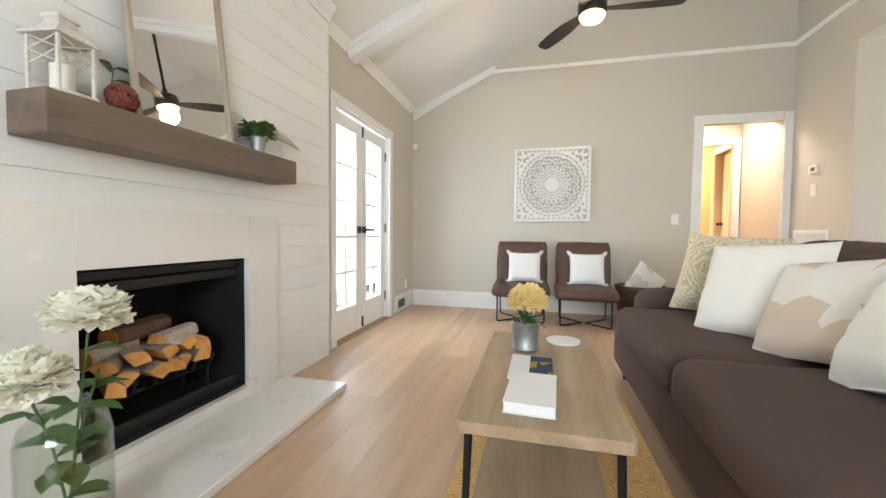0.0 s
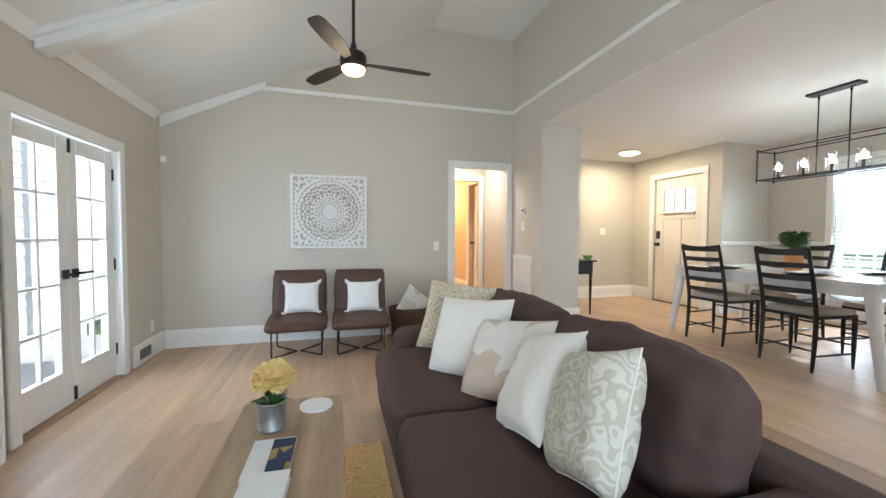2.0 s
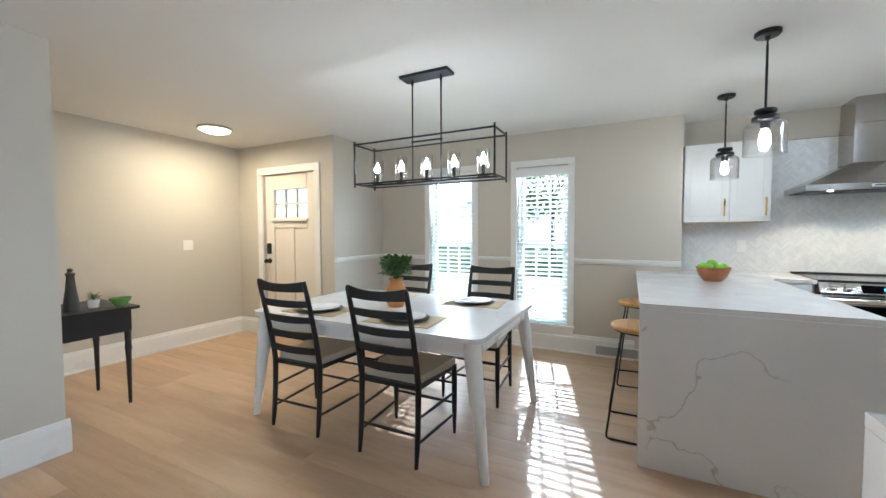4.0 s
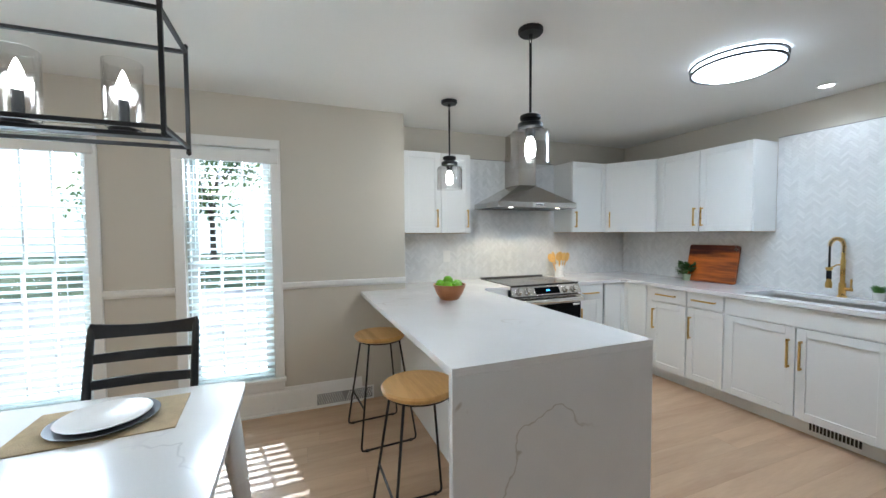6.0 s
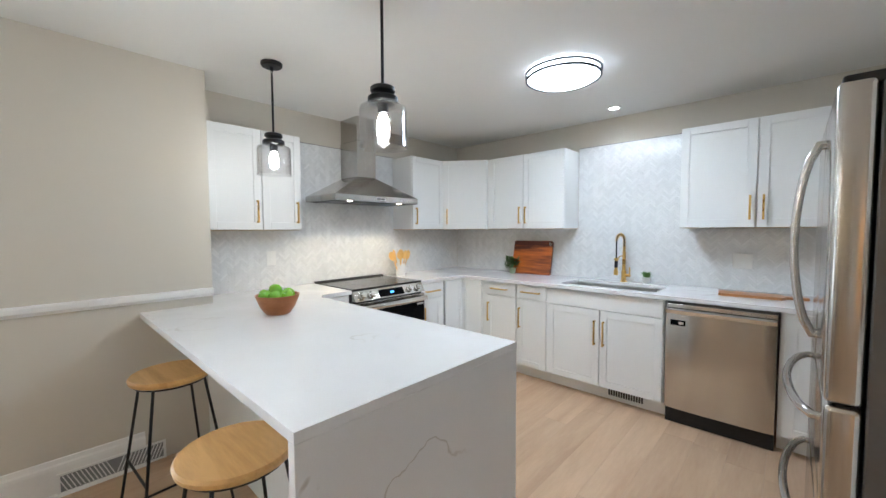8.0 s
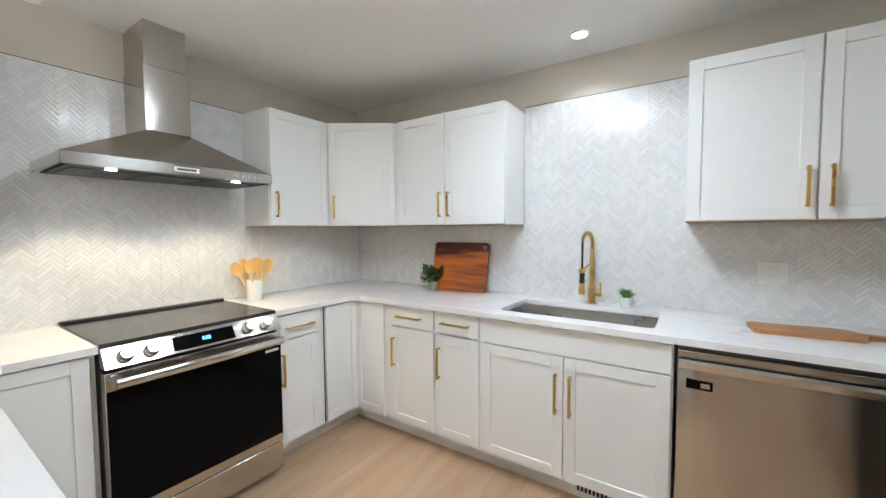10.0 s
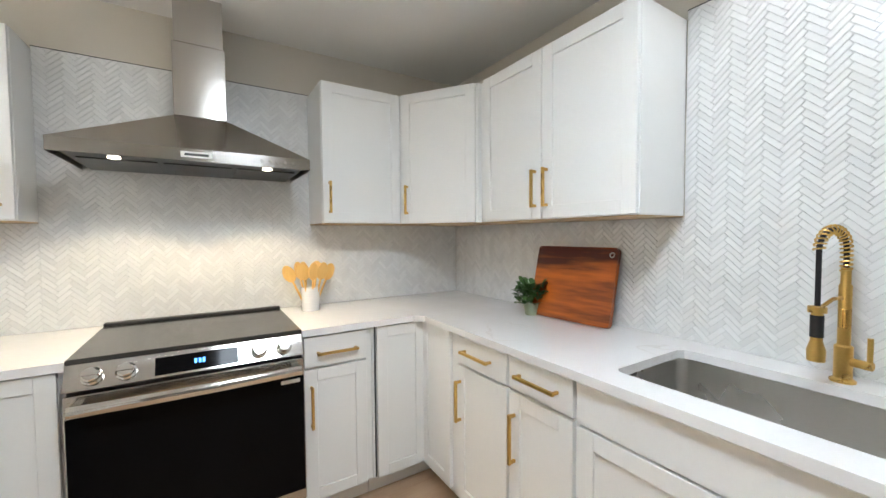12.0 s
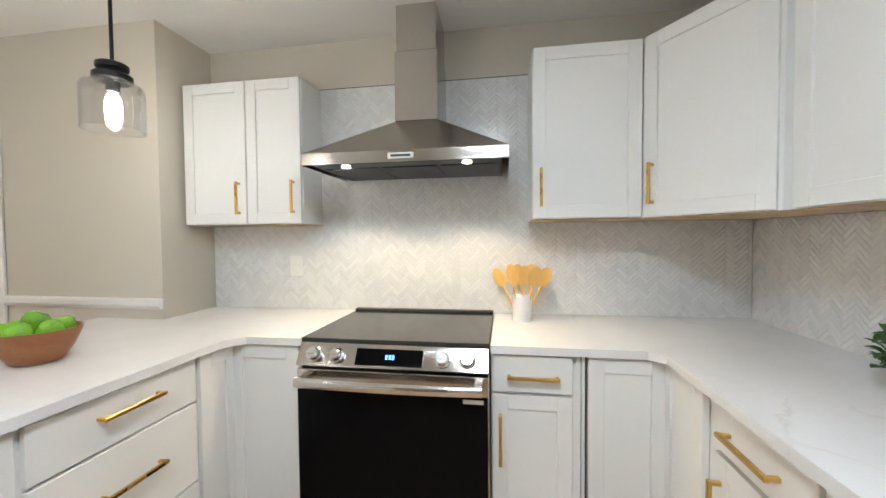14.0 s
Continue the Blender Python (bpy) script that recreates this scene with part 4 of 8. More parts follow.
UL = "white shaker wall cabinet with brass pulls"
wall_unit(UL, pose(7.605, 3.192, UZ0, 0, 0, -90), 0.675, [(0, 0.366), (0.369, 0.675)], depth=0.214, handles=(0.326, 0.635))
wall_unit(UL, pose(7.52, 1.372, UZ0, 0, 0, -90), 0.455, [(0, 0.453)], handles=(0.035,))
wall_unit(UL, pose(7.115, 0.62, UZ0, 0, 0, 180), 0.89, [(0.04, 0.452), (0.455, 0.89)], handles=(0.42, 0.488))
wall_unit(UL, pose(5.295, 0.62, UZ0, 0, 0, 180), 0.86, [(0, 0.453), (0.456, 0.86)], handles=(0.42, 0.492))
wall_unit("white wall cabinet over the short counter", pose(4.20, 2.60, UZ0, 0, 0, 90), 0.50, [(0, 0.50)], depth=0.30, handles=(None,))
# diagonal corner cabinet
c = thing("wall_cabinet", "white diagonal corner wall cabinet with one door", "cabinet", pose(0, 0, UZ0), "white wall cabinets")
bm = B()
prism(bm, [(7.118, 0.312), (7.818, 0.312), (7.818, 0.914), (7.515, 0.914), (7.118, 0.64)], 0.004, UZ1 - UZ0)
part("body", bm, CAB, c)
bm = B()
prism(bm, [(7.12, 0.314), (7.816, 0.314), (7.816, 0.912), (7.514, 0.912), (7.12, 0.64)], 0.0, 0.0035)
part("underside", bm, UNDER, c, "bare wooden underside")
a, b = Vector((7.515, 0.905, 0)), Vector((7.125, 0.636, 0))
ang = math.degrees(math.atan2(b.y - a.y, b.x - a.x))
bm = B()
shaker(bm, (b - a).length - 0.02, UZ1 - UZ0 - 0.006)
off = Vector((b.y - a.y, -(b.x - a.x), 0)).normalized()
d = part("door", bm, CAB, c, m=pose(a.x - off.x * -0.002 + (b - a).normalized().x * 0.01, a.y + (b - a).normalized().y * 0.01, 0.005, 0, 0, ang))
shaker_panel((b - a).length - 0.02, UZ1 - UZ0 - 0.006, d)
bm = B()
pull(bm, 0.04, 0.135, 0.168, True)
part("handle", bm, GOLD, d, "brushed brass bar pull")


# range hood
hood = thing("range_hood", "stainless steel chimney range hood", "range hood", pose(7.82, 1.92, 0))
bm = B()
x0, hw = -0.50, 0.445
lo = [(x0, -hw), (-0.005, -hw), (-0.005, hw), (x0, hw)]
up = [(-0.28, -0.12), (-0.005, -0.12), (-0.005, 0.085), (-0.28, 0.085)]
rings = [[bm.verts.new((x, y, z)) for x, y in o] for o, z in ((lo, 1.818), (lo, 1.868), (up, 2.052))]
for a, b in zip(rings, rings[1:]):
    for i in range(4):
        bm.faces.new((a[i], a[(i + 1) % 4], b[(i + 1) % 4], b[i]))
bm.faces.new(rings[2])
bevel(bm, 0.003, 1)
part("canopy", bm, STEEL, hood)
bm = B()
box(bm, -0.28, -0.12, 2.052, -0.005, 0.085, 2.38)
box(bm, -0.272, -0.113, 2.38, -0.005, 0.078, CZ - 0.001)
bevel(bm, 0.003, 1)
part("chimney", bm, STEEL, hood)
bm = B()
box(bm, x0 + 0.03, -hw + 0.03, 1.822, -0.01, hw - 0.03, 1.827)
part("filter_panel", bm, DARKSTEEL, hood, "dark mesh filters under the hood")
for i in range(3):
    boxpart("filter", (x0 + 0.12, -0.40 + i * 0.27, 1.817, -0.06, -0.15 + i * 0.27, 1.822), DARKSTEEL, hood, 0.001)
HOODLED = glow("hood_led", (1.0, 0.86, 0.66), 8)
for y in (-0.27, 0.27):
    bm = B()
    lathe(bm, [(0, 0), (0.02, 0), (0.02, 0.006), (0, 0.006)], 20, (x0 + 0.07, y, 1.8155))
    part("hood_lamp", bm, HOODLED, hood, "small round warm lamp")
for i in range(5):
    bm = B()
    rod(bm, (x0 + 0.002, -0.24 - i * 0.032, 1.843), (x0 - 0.004, -0.24 - i * 0.032, 1.843), 0.008, seg=12)
    part("button", bm, CHROME, hood)
boxpart("nameplate", (x0 - 0.003, -0.055, 1.832, x0 + 0.001, 0.055, 1.856), TRIM, hood, 0.001)
boxpart("nameplate_mark", (x0 - 0.004, -0.042, 1.839, x0 - 0.003, 0.042, 1.849), DARKSTEEL, hood, 0)

# range
rg = thing("range", "stainless steel slide-in range with a black glass cooktop", "range", pose(7.82, 1.931, K))
RW = 0.378
bm = B()
box(bm, -0.62, -RW, 0.03, -0.012, RW, 0.90)
part("body", bm, DARKSTEEL, rg)
bm = B()
prism(bm, [(-0.625, 0.905), (-0.675, 0.825), (-0.60, 0.825), (-0.60, 0.905)], -RW, RW, pose(0, 0, 0, 90))
bevel(bm, 0.004, 2)
panel = part("control_panel", bm, STEEL, rg)
boxpart("cooktop", (-0.625, -RW, 0.903, -0.03, RW, 0.922), HOB, rg, 0.003, "black glass cooktop")
boxpart("rear_trim", (-0.06, -RW, 0.922, -0.02, RW, 0.934), DARKSTEEL, rg, 0.003)
tilt = math.degrees(math.atan2(0.05, 0.08))
pm = pose(-0.652, 0, 0.863, 0, -(90 - tilt) + 0, 0)
for y in (0.305, 0.215, -0.205, -0.30):
    bm = B()
    lathe(bm, [(0, 0), (0.03, 0), (0.03, 0.008), (0.025, 0.012), (0.024, 0.03), (0.02, 0.034), (0, 0.034)], 24, m=pm @ pose(0, y, 0))
    box(bm, -0.004, y - 0.022, 0.03, 0.004, y + 0.022, 0.04, pm)
    part("knob", bm, CHROME, rg, "polished steel knob", True)
bm = B()
box(bm, -0.032, -0.13, -0.001, 0.032, 0.135, 0.003, pm)
disp = part("display", bm, BLACKGLASS, rg, "black touch display")
LEDB = glow("blue_digits", (0.1, 0.4, 1.0), 4)
bm = B()
for y, z in ((0.012, 0), (-0.002, 0), (-0.014, 0)):
    box(bm, z - 0.008, y - 0.004, 0.003, z + 0.008, y + 0.003, 0.004, pm)
part("clock_digits", bm, LEDB, disp)
bm = B()
box(bm, -0.665, -RW, 0.19, -0.62, RW, 0.81)
bevel(bm, 0.004, 2)
door = part("oven_door", bm, STEEL, rg)
boxpart("oven_glass", (-0.669, -RW + 0.004, 0.235, -0.665, RW - 0.004, 0.735), BLACKGLASS, door, 0.002, "black oven window")
boxpart("sticker", (-0.6705, -RW + 0.02, 0.71, -0.669, -RW + 0.095, 0.725), TRIM, door, 0)
bm = B()
pts = [(-0.72 - 0.012 * math.cos(math.pi * s / 2), RW * 0.94 * s, 0.775) for s in (-1, -0.8, -0.5, -0.2, 0.2, 0.5, 0.8, 1)]
tube(bm, pts, 0.012, 14)
for v in bm.verts:
    v.co.z = 0.775 + (v.co.z - 0.775) * 1.7
for s in (-1, 1):
    box(bm, -0.725, s * RW * 0.9 - 0.014, 0.765, -0.66, s * RW * 0.9 + 0.014, 0.787)
part("oven_handle", bm, CHROME, door, "long polished handle", True)
boxpart("drawer", (-0.66, -RW, 0.035, -0.62, RW, 0.183), STEEL, rg, 0.004)
boxpart("foot_plinth", (-0.58, -RW + 0.02, 0.0, -0.05, RW - 0.02, 0.03), DARKSTEEL, rg, 0)

# dishwasher
dw = thing("dishwasher", "stainless steel dishwasher under the worktop", "dishwasher", pose(5.305, 0.945, K, 0, 0, 180))
boxpart("body", (0.005, 0.03, 0.1, 0.605, 0.58, 0.875), DARKSTEEL, dw, 0)
bm = B()
box(bm, 0.005, -0.004, 0.115, 0.605, 0.03, 0.80)
cols = []
for i in range(17):
    u = i / 8 - 1
    cols.append([bm.verts.new((0.305 + 0.30 * u, -0.0045 - 0.010 * (1 - u ** 4) - 0.005 * (1 - v * v), 0.4575 + 0.3425 * v)) for v in [k / 6 - 1 for k in range(13)]])
for p, q in zip(cols, cols[1:]):
    for k in range(12):
        bm.faces.new((p[k], q[k], q[k + 1], p[k + 1]))
part("door", bm, STEEL, dw, smooth=True)
boxpart("control_strip", (0.005, -0.006, 0.834, 0.605, 0.03, 0.864), STEEL, dw, 0.003)
bm = B()
prism(bm, [(-0.012, 0.795), (-0.04, 0.80), (-0.045, 0.825), (-0.03, 0.835), (-0.012, 0.832)], -0.602, -0.008, pose(0, 0, 0, 0, 0, 0) @ Matrix(((0, 0, -1, 0), (1, 0, 0, 0), (0, 1, 0, 0), (0, 0, 0, 1))))
part("bar_handle", bm, CHROME, dw, "full-width pocket handle")
boxpart("badge", (0.035, -0.017, 0.715, 0.125, -0.008, 0.752), BLACKGLASS, dw, 0)
boxpart("badge_mark", (0.085, -0.0185, 0.724, 0.115, -0.017, 0.743), CHROME, dw, 0)
boxpart("toe_plate", (0.005, 0.03, 0.0, 0.605, 0.05, 0.10), BLACK, dw, 0)

# fridge
fr = thing("fridge", "stainless steel french-door fridge with curved handles", "fridge", pose(3.895, 2.115, K))
FS = material("fridge_side_grey", (0.13, 0.122, 0.115), 0.4, 0.7, bump=0.03)
boxpart("body", (0.0, -0.453, 0.03, 0.60, 0.453, 1.76), FS, fr, 0.004, "dark grey metal sides")
for n, y0, y1, z0, z1 in (("door", 0.002, 0.455, 0.925, 1.77), ("door", -0.455, -0.002, 0.925, 1.77), ("drawer", -0.455, 0.455, 0.56, 0.918), ("drawer", -0.455, 0.455, 0.06, 0.553)):
    bm = B()
    box(bm, 0.605, y0, z0, 0.68, y1, z1)
    bevel(bm, 0.016, 4)
    part(n, bm, STEEL, fr, smooth=True)


def bow(p0, p1, out, r=0.013):
    bm = B()
    p0, p1 = Vector(p0), Vector(p1)
    pts = [p0 + Vector((-0.03, 0, 0))] + [p0.lerp(p1, s) + Vector((out * math.sin(math.pi * s) ** 0.6 + 0.005, 0, 0)) for s in [i / 14 for i in range(15)]] + [p1 + Vector((-0.03, 0, 0))]
    tube(bm, pts, r, 10)
    return bm


for y in (0.035, -0.035):
    part("door_handle", bow((0.69, y, 1.02), (0.69, y, 1.68), 0.055), STEEL, fr, "curved steel bar handle", True)
for z in (0.85, 0.475):
    part("drawer_handle", bow((0.69, -0.36, z), (0.69, 0.36, z), 0.06), STEEL, fr, "curved steel bar handle", True)
for y in (0.40, -0.40):
    bm = B()
    box(bm, 0.53, y - 0.035, 1.76, 0.67, y + 0.035, 1.79)
    bevel(bm, 0.008, 2)
    part("hinge_cover", bm, BLACK, fr)
boxpart("plinth", (0.02, -0.44, 0.0, 0.62, 0.44, 0.055), BLACK, fr, 0.003)

# sink and tap
sk = thing("sink", "stainless steel undermount sink basin", "sink", pose((SX0 + SX1) / 2, (SY0 + SY1) / 2, CT - 0.032))
bm = B()
hx, hy, dp = (SX1 - SX0) / 2 + 0.006, (SY1 - SY0) / 2 + 0.006, 0.21
vs = box(bm, -hx, -hy, -dp, hx, hy, 0)
top = [f for f in bm.faces if f.normal.z > 0.9]
bmesh.ops.delete(bm, geom=top, context="FACES_ONLY")
bmesh.ops.bevel(bm, geom=[e for e in bm.edges if len(e.link_faces) == 2], offset=0.035, segments=4, profile=0.5, affect="EDGES")
ret = bmesh.ops.solidify(bm, geom=bm.faces[:], thickness=0.002)
part("basin", bm, material("satin_steel", (0.64, 0.62, 0.59), 0.28, 1.0, var=0.02, scale=3, fine=120, bump=0.0), sk, smooth=True)
bm = B()
lathe(bm, [(0, 0), (0.045, 0), (0.045, 0.004), (0.03, 0.004), (0.022, -0.004), (0, -0.004)], 24, (0, -0.06, -dp + 0.002))
part("drain", bm, CHROME, sk, "round drain", True)

tap = thing("kitchen_tap", "brushed brass spring-neck kitchen tap", "tap", pose(5.765, 0.395, CT, 0, 0, -16))
bm = B()
lathe(bm, [(0, 0), (0.028, 0), (0.028, 0.006), (0.022, 0.010), (0.020, 0.012), (0.020, 0.10), (0.014, 0.105), (0.014, 0.27), (0.011, 0.275), (0.011, 0.32), (0, 0.32)], 20)
body = part("body", bm, GOLD, tap, smooth=True)
neck = []
for i in range(17):
    a = math.pi * i / 16
    neck.append((0, 0.056 - 0.056 * math.cos(a), 0.37 + 0.056 * math.sin(a)))
neck = [(0, 0, 0.31)] + neck + [(0, 0.112, 0.30), (0, 0.112, 0.20)]
bm = B()
tube(bm, neck, 0.0065, 8)
part("hose", bm, BLACK, tap, "black hose inside the spring", True)
bm = B()
path = [Vector(p) for p in neck[:-2]]
turns, coil = 19, []
segs = [(path[i + 1] - path[i]).length for i in range(len(path) - 1)]
total = sum(segs)
for k in range(turns * 8 + 1):
    s = total * k / (turns * 8)
    i = 0
    while i < len(segs) - 1 and s > segs[i]:
        s -= segs[i]
        i += 1
    p = path[i].lerp(path[i + 1], s / segs[i])
    d = (path[i + 1] - path[i]).normalized()
    u = Vector((1, 0, 0))
    v = d.cross(u)
    a = 2 * math.pi * k / 8
    coil.append(p + 0.0125 * (math.cos(a) * u + math.sin(a) * v))
tube(bm, coil, 0.0024, 6)
part("spring", bm, GOLD, tap, "coiled brass spring", True)
bm = B()
lathe(bm, [(0, 0), (0.019, 0), (0.02, 0.03), (0.013, 0.055), (0.013, 0.14), (0.009, 0.15), (0, 0.15)], 16, (0, 0.112, 0.07))
part("spray_head", bm, GOLD, tap, smooth=True)
bm = B()
lathe(bm, [(0.0137, 0), (0.0145, 0.0), (0.0145, 0.06), (0.0137, 0.06)], 16, (0, 0.112, 0.135))
part("spray_grip", bm, BLACK, tap, smooth=True)
bm = B()
tube(bm, [(0, 0, 0.235), (0, 0.05, 0.235), (0, 0.097, 0.215)], 0.005, 8)
lathe(bm, [(0.016, -0.008), (0.02, -0.008), (0.02, 0.008), (0.016, 0.008)], 16, (0, 0.112, 0.21))
part("holder_arm", bm, GOLD, tap, smooth=True)
bm = B()
rod(bm, (-0.018, 0, 0.06), (-0.06, 0, 0.06), 0.012)
rod(bm, (-0.055, 0, 0.06), (-0.055, 0, 0.135), 0.006)
part("lever", bm, GOLD, tap, smooth=True)


# ---- things on the worktops ----
LEAF = material("green_leaf", (0.06, 0.14, 0.03), 0.45, var=0.25, scale=14, fine=90, bump=0.05, spread=0.2)
LEAFL = material("fresh_green_leaf", (0.10, 0.24, 0.05), 0.45, var=0.25, scale=14, fine=90, bump=0.05)
WHITEC = material("white_ceramic", (0.8, 0.79, 0.77), 0.2, var=0.02, bump=0.0)
TERRA = material("terracotta", (0.58, 0.25, 0.08), 0.6, var=0.12, scale=9, fine=90, bump=0.1)
SAGE = material("sage_ceramic", (0.34, 0.40, 0.28), 0.5, var=0.05)


def leaf_blade(bm, base, d, length, width, droop=0.3, fold=0.15):
    """One leaf: a bent, pointed blade of eight faces."""
    base, d = Vector(base), Vector(d).normalized()
    side = d.cross(Vector((0, 0, 1)))
    side = side.normalized() if side.length > 0.05 else Vector((1, 0, 0))
    up = side.cross(d)
    rows = []
    for s, w in ((0, 0.12), (0.3, 0.85), (0.62, 1.0), (0.86, 0.55), (1, 0.02)):
        c = base + d * (length * s) - Vector((0, 0, 1)) * (droop * length * s * s)
        rows.append([bm.verts.new(c + side * (width * w / 2) + up * fold * width * w), bm.verts.new(c), bm.verts.new(c - side * (width * w / 2) + up * fold * width * w)])
    for a, b in zip(rows, rows[1:]):
        bm.faces.new((a[0], a[1], b[1], b[0]))
        bm.faces.new((a[1], a[2], b[2], b[1]))


def foliage(bm, rnd, center, radius, height, count, length, width, droop=0.3):
    for i in range(count):
        a = rnd.uniform(0, 2 * math.pi)
        e = rnd.uniform(0.05, 1.0)
        rr = radius * math.sqrt(rnd.random()) * 0.7
        p = (center[0] + rr * math.cos(a), center[1] + rr * math.sin(a), center[2] + height * rnd.random() * 0.75)
        b = a + rnd.uniform(-0.9, 0.9)
        d = (math.cos(b) * (1 - 0.6 * e), math.sin(b) * (1 - 0.6 * e), e)
        leaf_blade(bm, p, d, length * rnd.uniform(0.7, 1.2), width * rnd.uniform(0.7, 1.2), droop * rnd.uniform(0.4, 1.4))


def stems(bm, rnd, center, radius, height, count, r=0.0018):
    for i in range(count):
        a = rnd.uniform(0, 2 * math.pi)
        rr = radius * math.sqrt(rnd.random())
        tube(bm, [(center[0], center[1], center[2]), (center[0] + 0.5 * rr * math.cos(a), center[1] + 0.5 * rr * math.sin(a), center[2] + height * 0.6), (center[0] + rr * math.cos(a), center[1] + rr * math.sin(a), center[2] + height)], r, 5)


def potted(name, label, m, pot_profile, pot_mat, seed, radius, height, count, length, width, leafmat=LEAF, z0=0.0, potname="pot", droop=0.3):
    t = thing(name, label, "plant", m)
    bm = B()
    lathe(bm, pot_profile, 24)
    part(potname, bm, pot_mat, t, smooth=True)
    rnd = random.Random(seed)
    bm = B()
    foliage(bm, rnd, (0, 0, z0), radius, height, count, length, width, droop)
    stems(bm, rnd, (0, 0, z0 - 0.01), radius * 0.7, height * 0.8, 14)
    part("foliage", bm, leafmat, t, smooth=True)
    return t


# cutting board leaning on the tiles
BOARDW = wood("acacia_wood", (0.52, 0.125, 0.016), (0.085, 0.013, 0.005), 0.3, "x", 0.6, 0.05, (0.36, 0.6), coat=0.2)
cb = thing("cutting_board", "large red-brown acacia cutting board leaning on the tiles", "cutting board", pose(6.685, 0.442, CT + 0.002, 13.5, 0, 5))
bm = B()
box(bm, -0.218, -0.012, 0.0, 0.218, 0.012, 0.36)
bmesh.ops.bevel(bm, geom=[e for e in bm.edges if abs((e.verts[0].co - e.verts[1].co).y) > 0.02], offset=0.02, segments=4, profile=0.5, affect="EDGES")
part("plank", bm, BOARDW, cb)
bm = B()
lathe(bm, [(0.008, -0.001), (0.013, -0.001), (0.013, 0.002), (0.008, 0.002)], 16, m=pose(-0.192, 0.013, 0.325, -90))
part("ring", bm, CHROME, cb, "metal eyelet")
potted("herb_plant", "small bushy green plant in a sage pot", pose(6.885, 0.475, CT), [(0, 0), (0.03, 0), (0.04, 0.065), (0.037, 0.065), (0.034, 0.055), (0, 0.055)], SAGE, 3, 0.10, 0.13, 210, 0.046, 0.028, z0=0.06)
t = thing("grass_plant", "tiny tufted green plant in a white pot", "plant", pose(5.575, 0.40, CT))
bm = B()
lathe(bm, [(0, 0), (0.026, 0), (0.034, 0.058), (0.031, 0.058), (0.028, 0.043), (0, 0.043)], 20)
part("pot", bm, WHITEC, t, smooth=True)
bm = B()
rnd = random.Random(5)
for i in range(70):
    a, e = rnd.uniform(0, 6.28), rnd.uniform(0.9, 3.2)
    leaf_blade(bm, (0.008 * math.cos(a), 0.008 * math.sin(a), 0.042), (math.cos(a), math.sin(a), e), rnd.uniform(0.055, 0.09), 0.008, 0.15)
part("grass_tuft", bm, LEAFL, t)
# crock with wooden spoons
ck = thing("utensil_crock", "white ceramic crock of pale wooden spoons", "utensil holder", pose(7.655, 1.41, CT))
bm = B()
lathe(bm, [(0, 0), (0.046, 0), (0.048, 0.004), (0.05, 0.13), (0.047, 0.132), (0.045, 0.128), (0.044, 0.01), (0, 0.01)], 28)
part("crock", bm, WHITEC, ck, smooth=True)
SPOON = wood("pale_beech", (0.86, 0.55, 0.18), (0.76, 0.44, 0.12), 0.5, "z", 1.5, 0.1)
rnd = random.Random(2)
for i, (a, tl, w) in enumerate(((0.2, 0.26, 0.032), (0.9, 0.20, 0.030), (1.55, 0.42, 0.033), (2.4, 0.22, 0.034), (3.2, 0.2, 0.030), (4.0, 0.24, 0.034), (4.75, 0.40, 0.032), (5.5, 0.20, 0.034))):
    bm = B()
    m = pose(0.022 * math.cos(a), 0.022 * math.sin(a), 0.012) @ Matrix.Rotation(a, 4, "Z") @ Matrix.Rotation(tl * 1.0, 4, "Y") @ Matrix.Rotation(1.57 - a + rnd.uniform(-0.6, 0.6), 4, "Z")
    rod(bm, m @ Vector((0, 0, 0)), m @ Vector((0, 0, 0.19)), 0.005, 0.006)
    prism(bm, [(w * math.sin(s) * (1.05 if math.cos(s) > 0 else 1), 0.215 - 0.05 * math.cos(s)) for s in [2 * math.pi * k / 16 for k in range(16)]], -0.004, 0.004, m @ pose(0, 0, 0, 90))
    bevel(bm, 0.002, 1, 50)
    part("wooden_spoon", bm, SPOON, ck)
# bowl of green apples
bw = thing("fruit_bowl", "brown wooden bowl heaped with green apples", "bowl", pose(6.82, 3.06, CT))
BOWLW = wood("turned_bowl_wood", (0.42, 0.17, 0.06), (0.30, 0.11, 0.035), 0.4, "x", 1.0, 0.05)
bm = B()
lathe(bm, [(0, 0), (0.06, 0), (0.066, 0.004), (0.095, 0.045), (0.118, 0.105), (0.12, 0.112), (0.115, 0.112), (0.09, 0.05), (0.06, 0.014), (0, 0.012)], 36)
part("bowl", bm, BOWLW, bw, smooth=True)
APPLE = material("green_apple_skin", (0.20, 0.46, 0.03), 0.25, var=0.2, scale=20, fine=150, bump=0.02, spread=0.12, coat=0.3)
for i, (x, y, z) in enumerate(((-0.055, 0.038, 0.105), (0.05, 0.05, 0.105), (0.0, -0.062, 0.105), (0.064, -0.022, 0.108), (-0.062, -0.026, 0.108), (0.005, 0.01, 0.135), (0.0, 0.07, 0.105))):
    bm = B()
    lathe(bm, [(0, -0.027), (0.012, -0.031), (0.026, -0.025), (0.036, -0.002), (0.034, 0.018), (0.022, 0.03), (0.008, 0.027), (0, 0.02)], 18, m=pose(x, y, z, 25 * math.sin(i * 2.1), 25 * math.cos(i * 1.7), 40 * i))
    tagged(part("apple", bm, APPLE, bw, smooth=True), "shiny green apple")
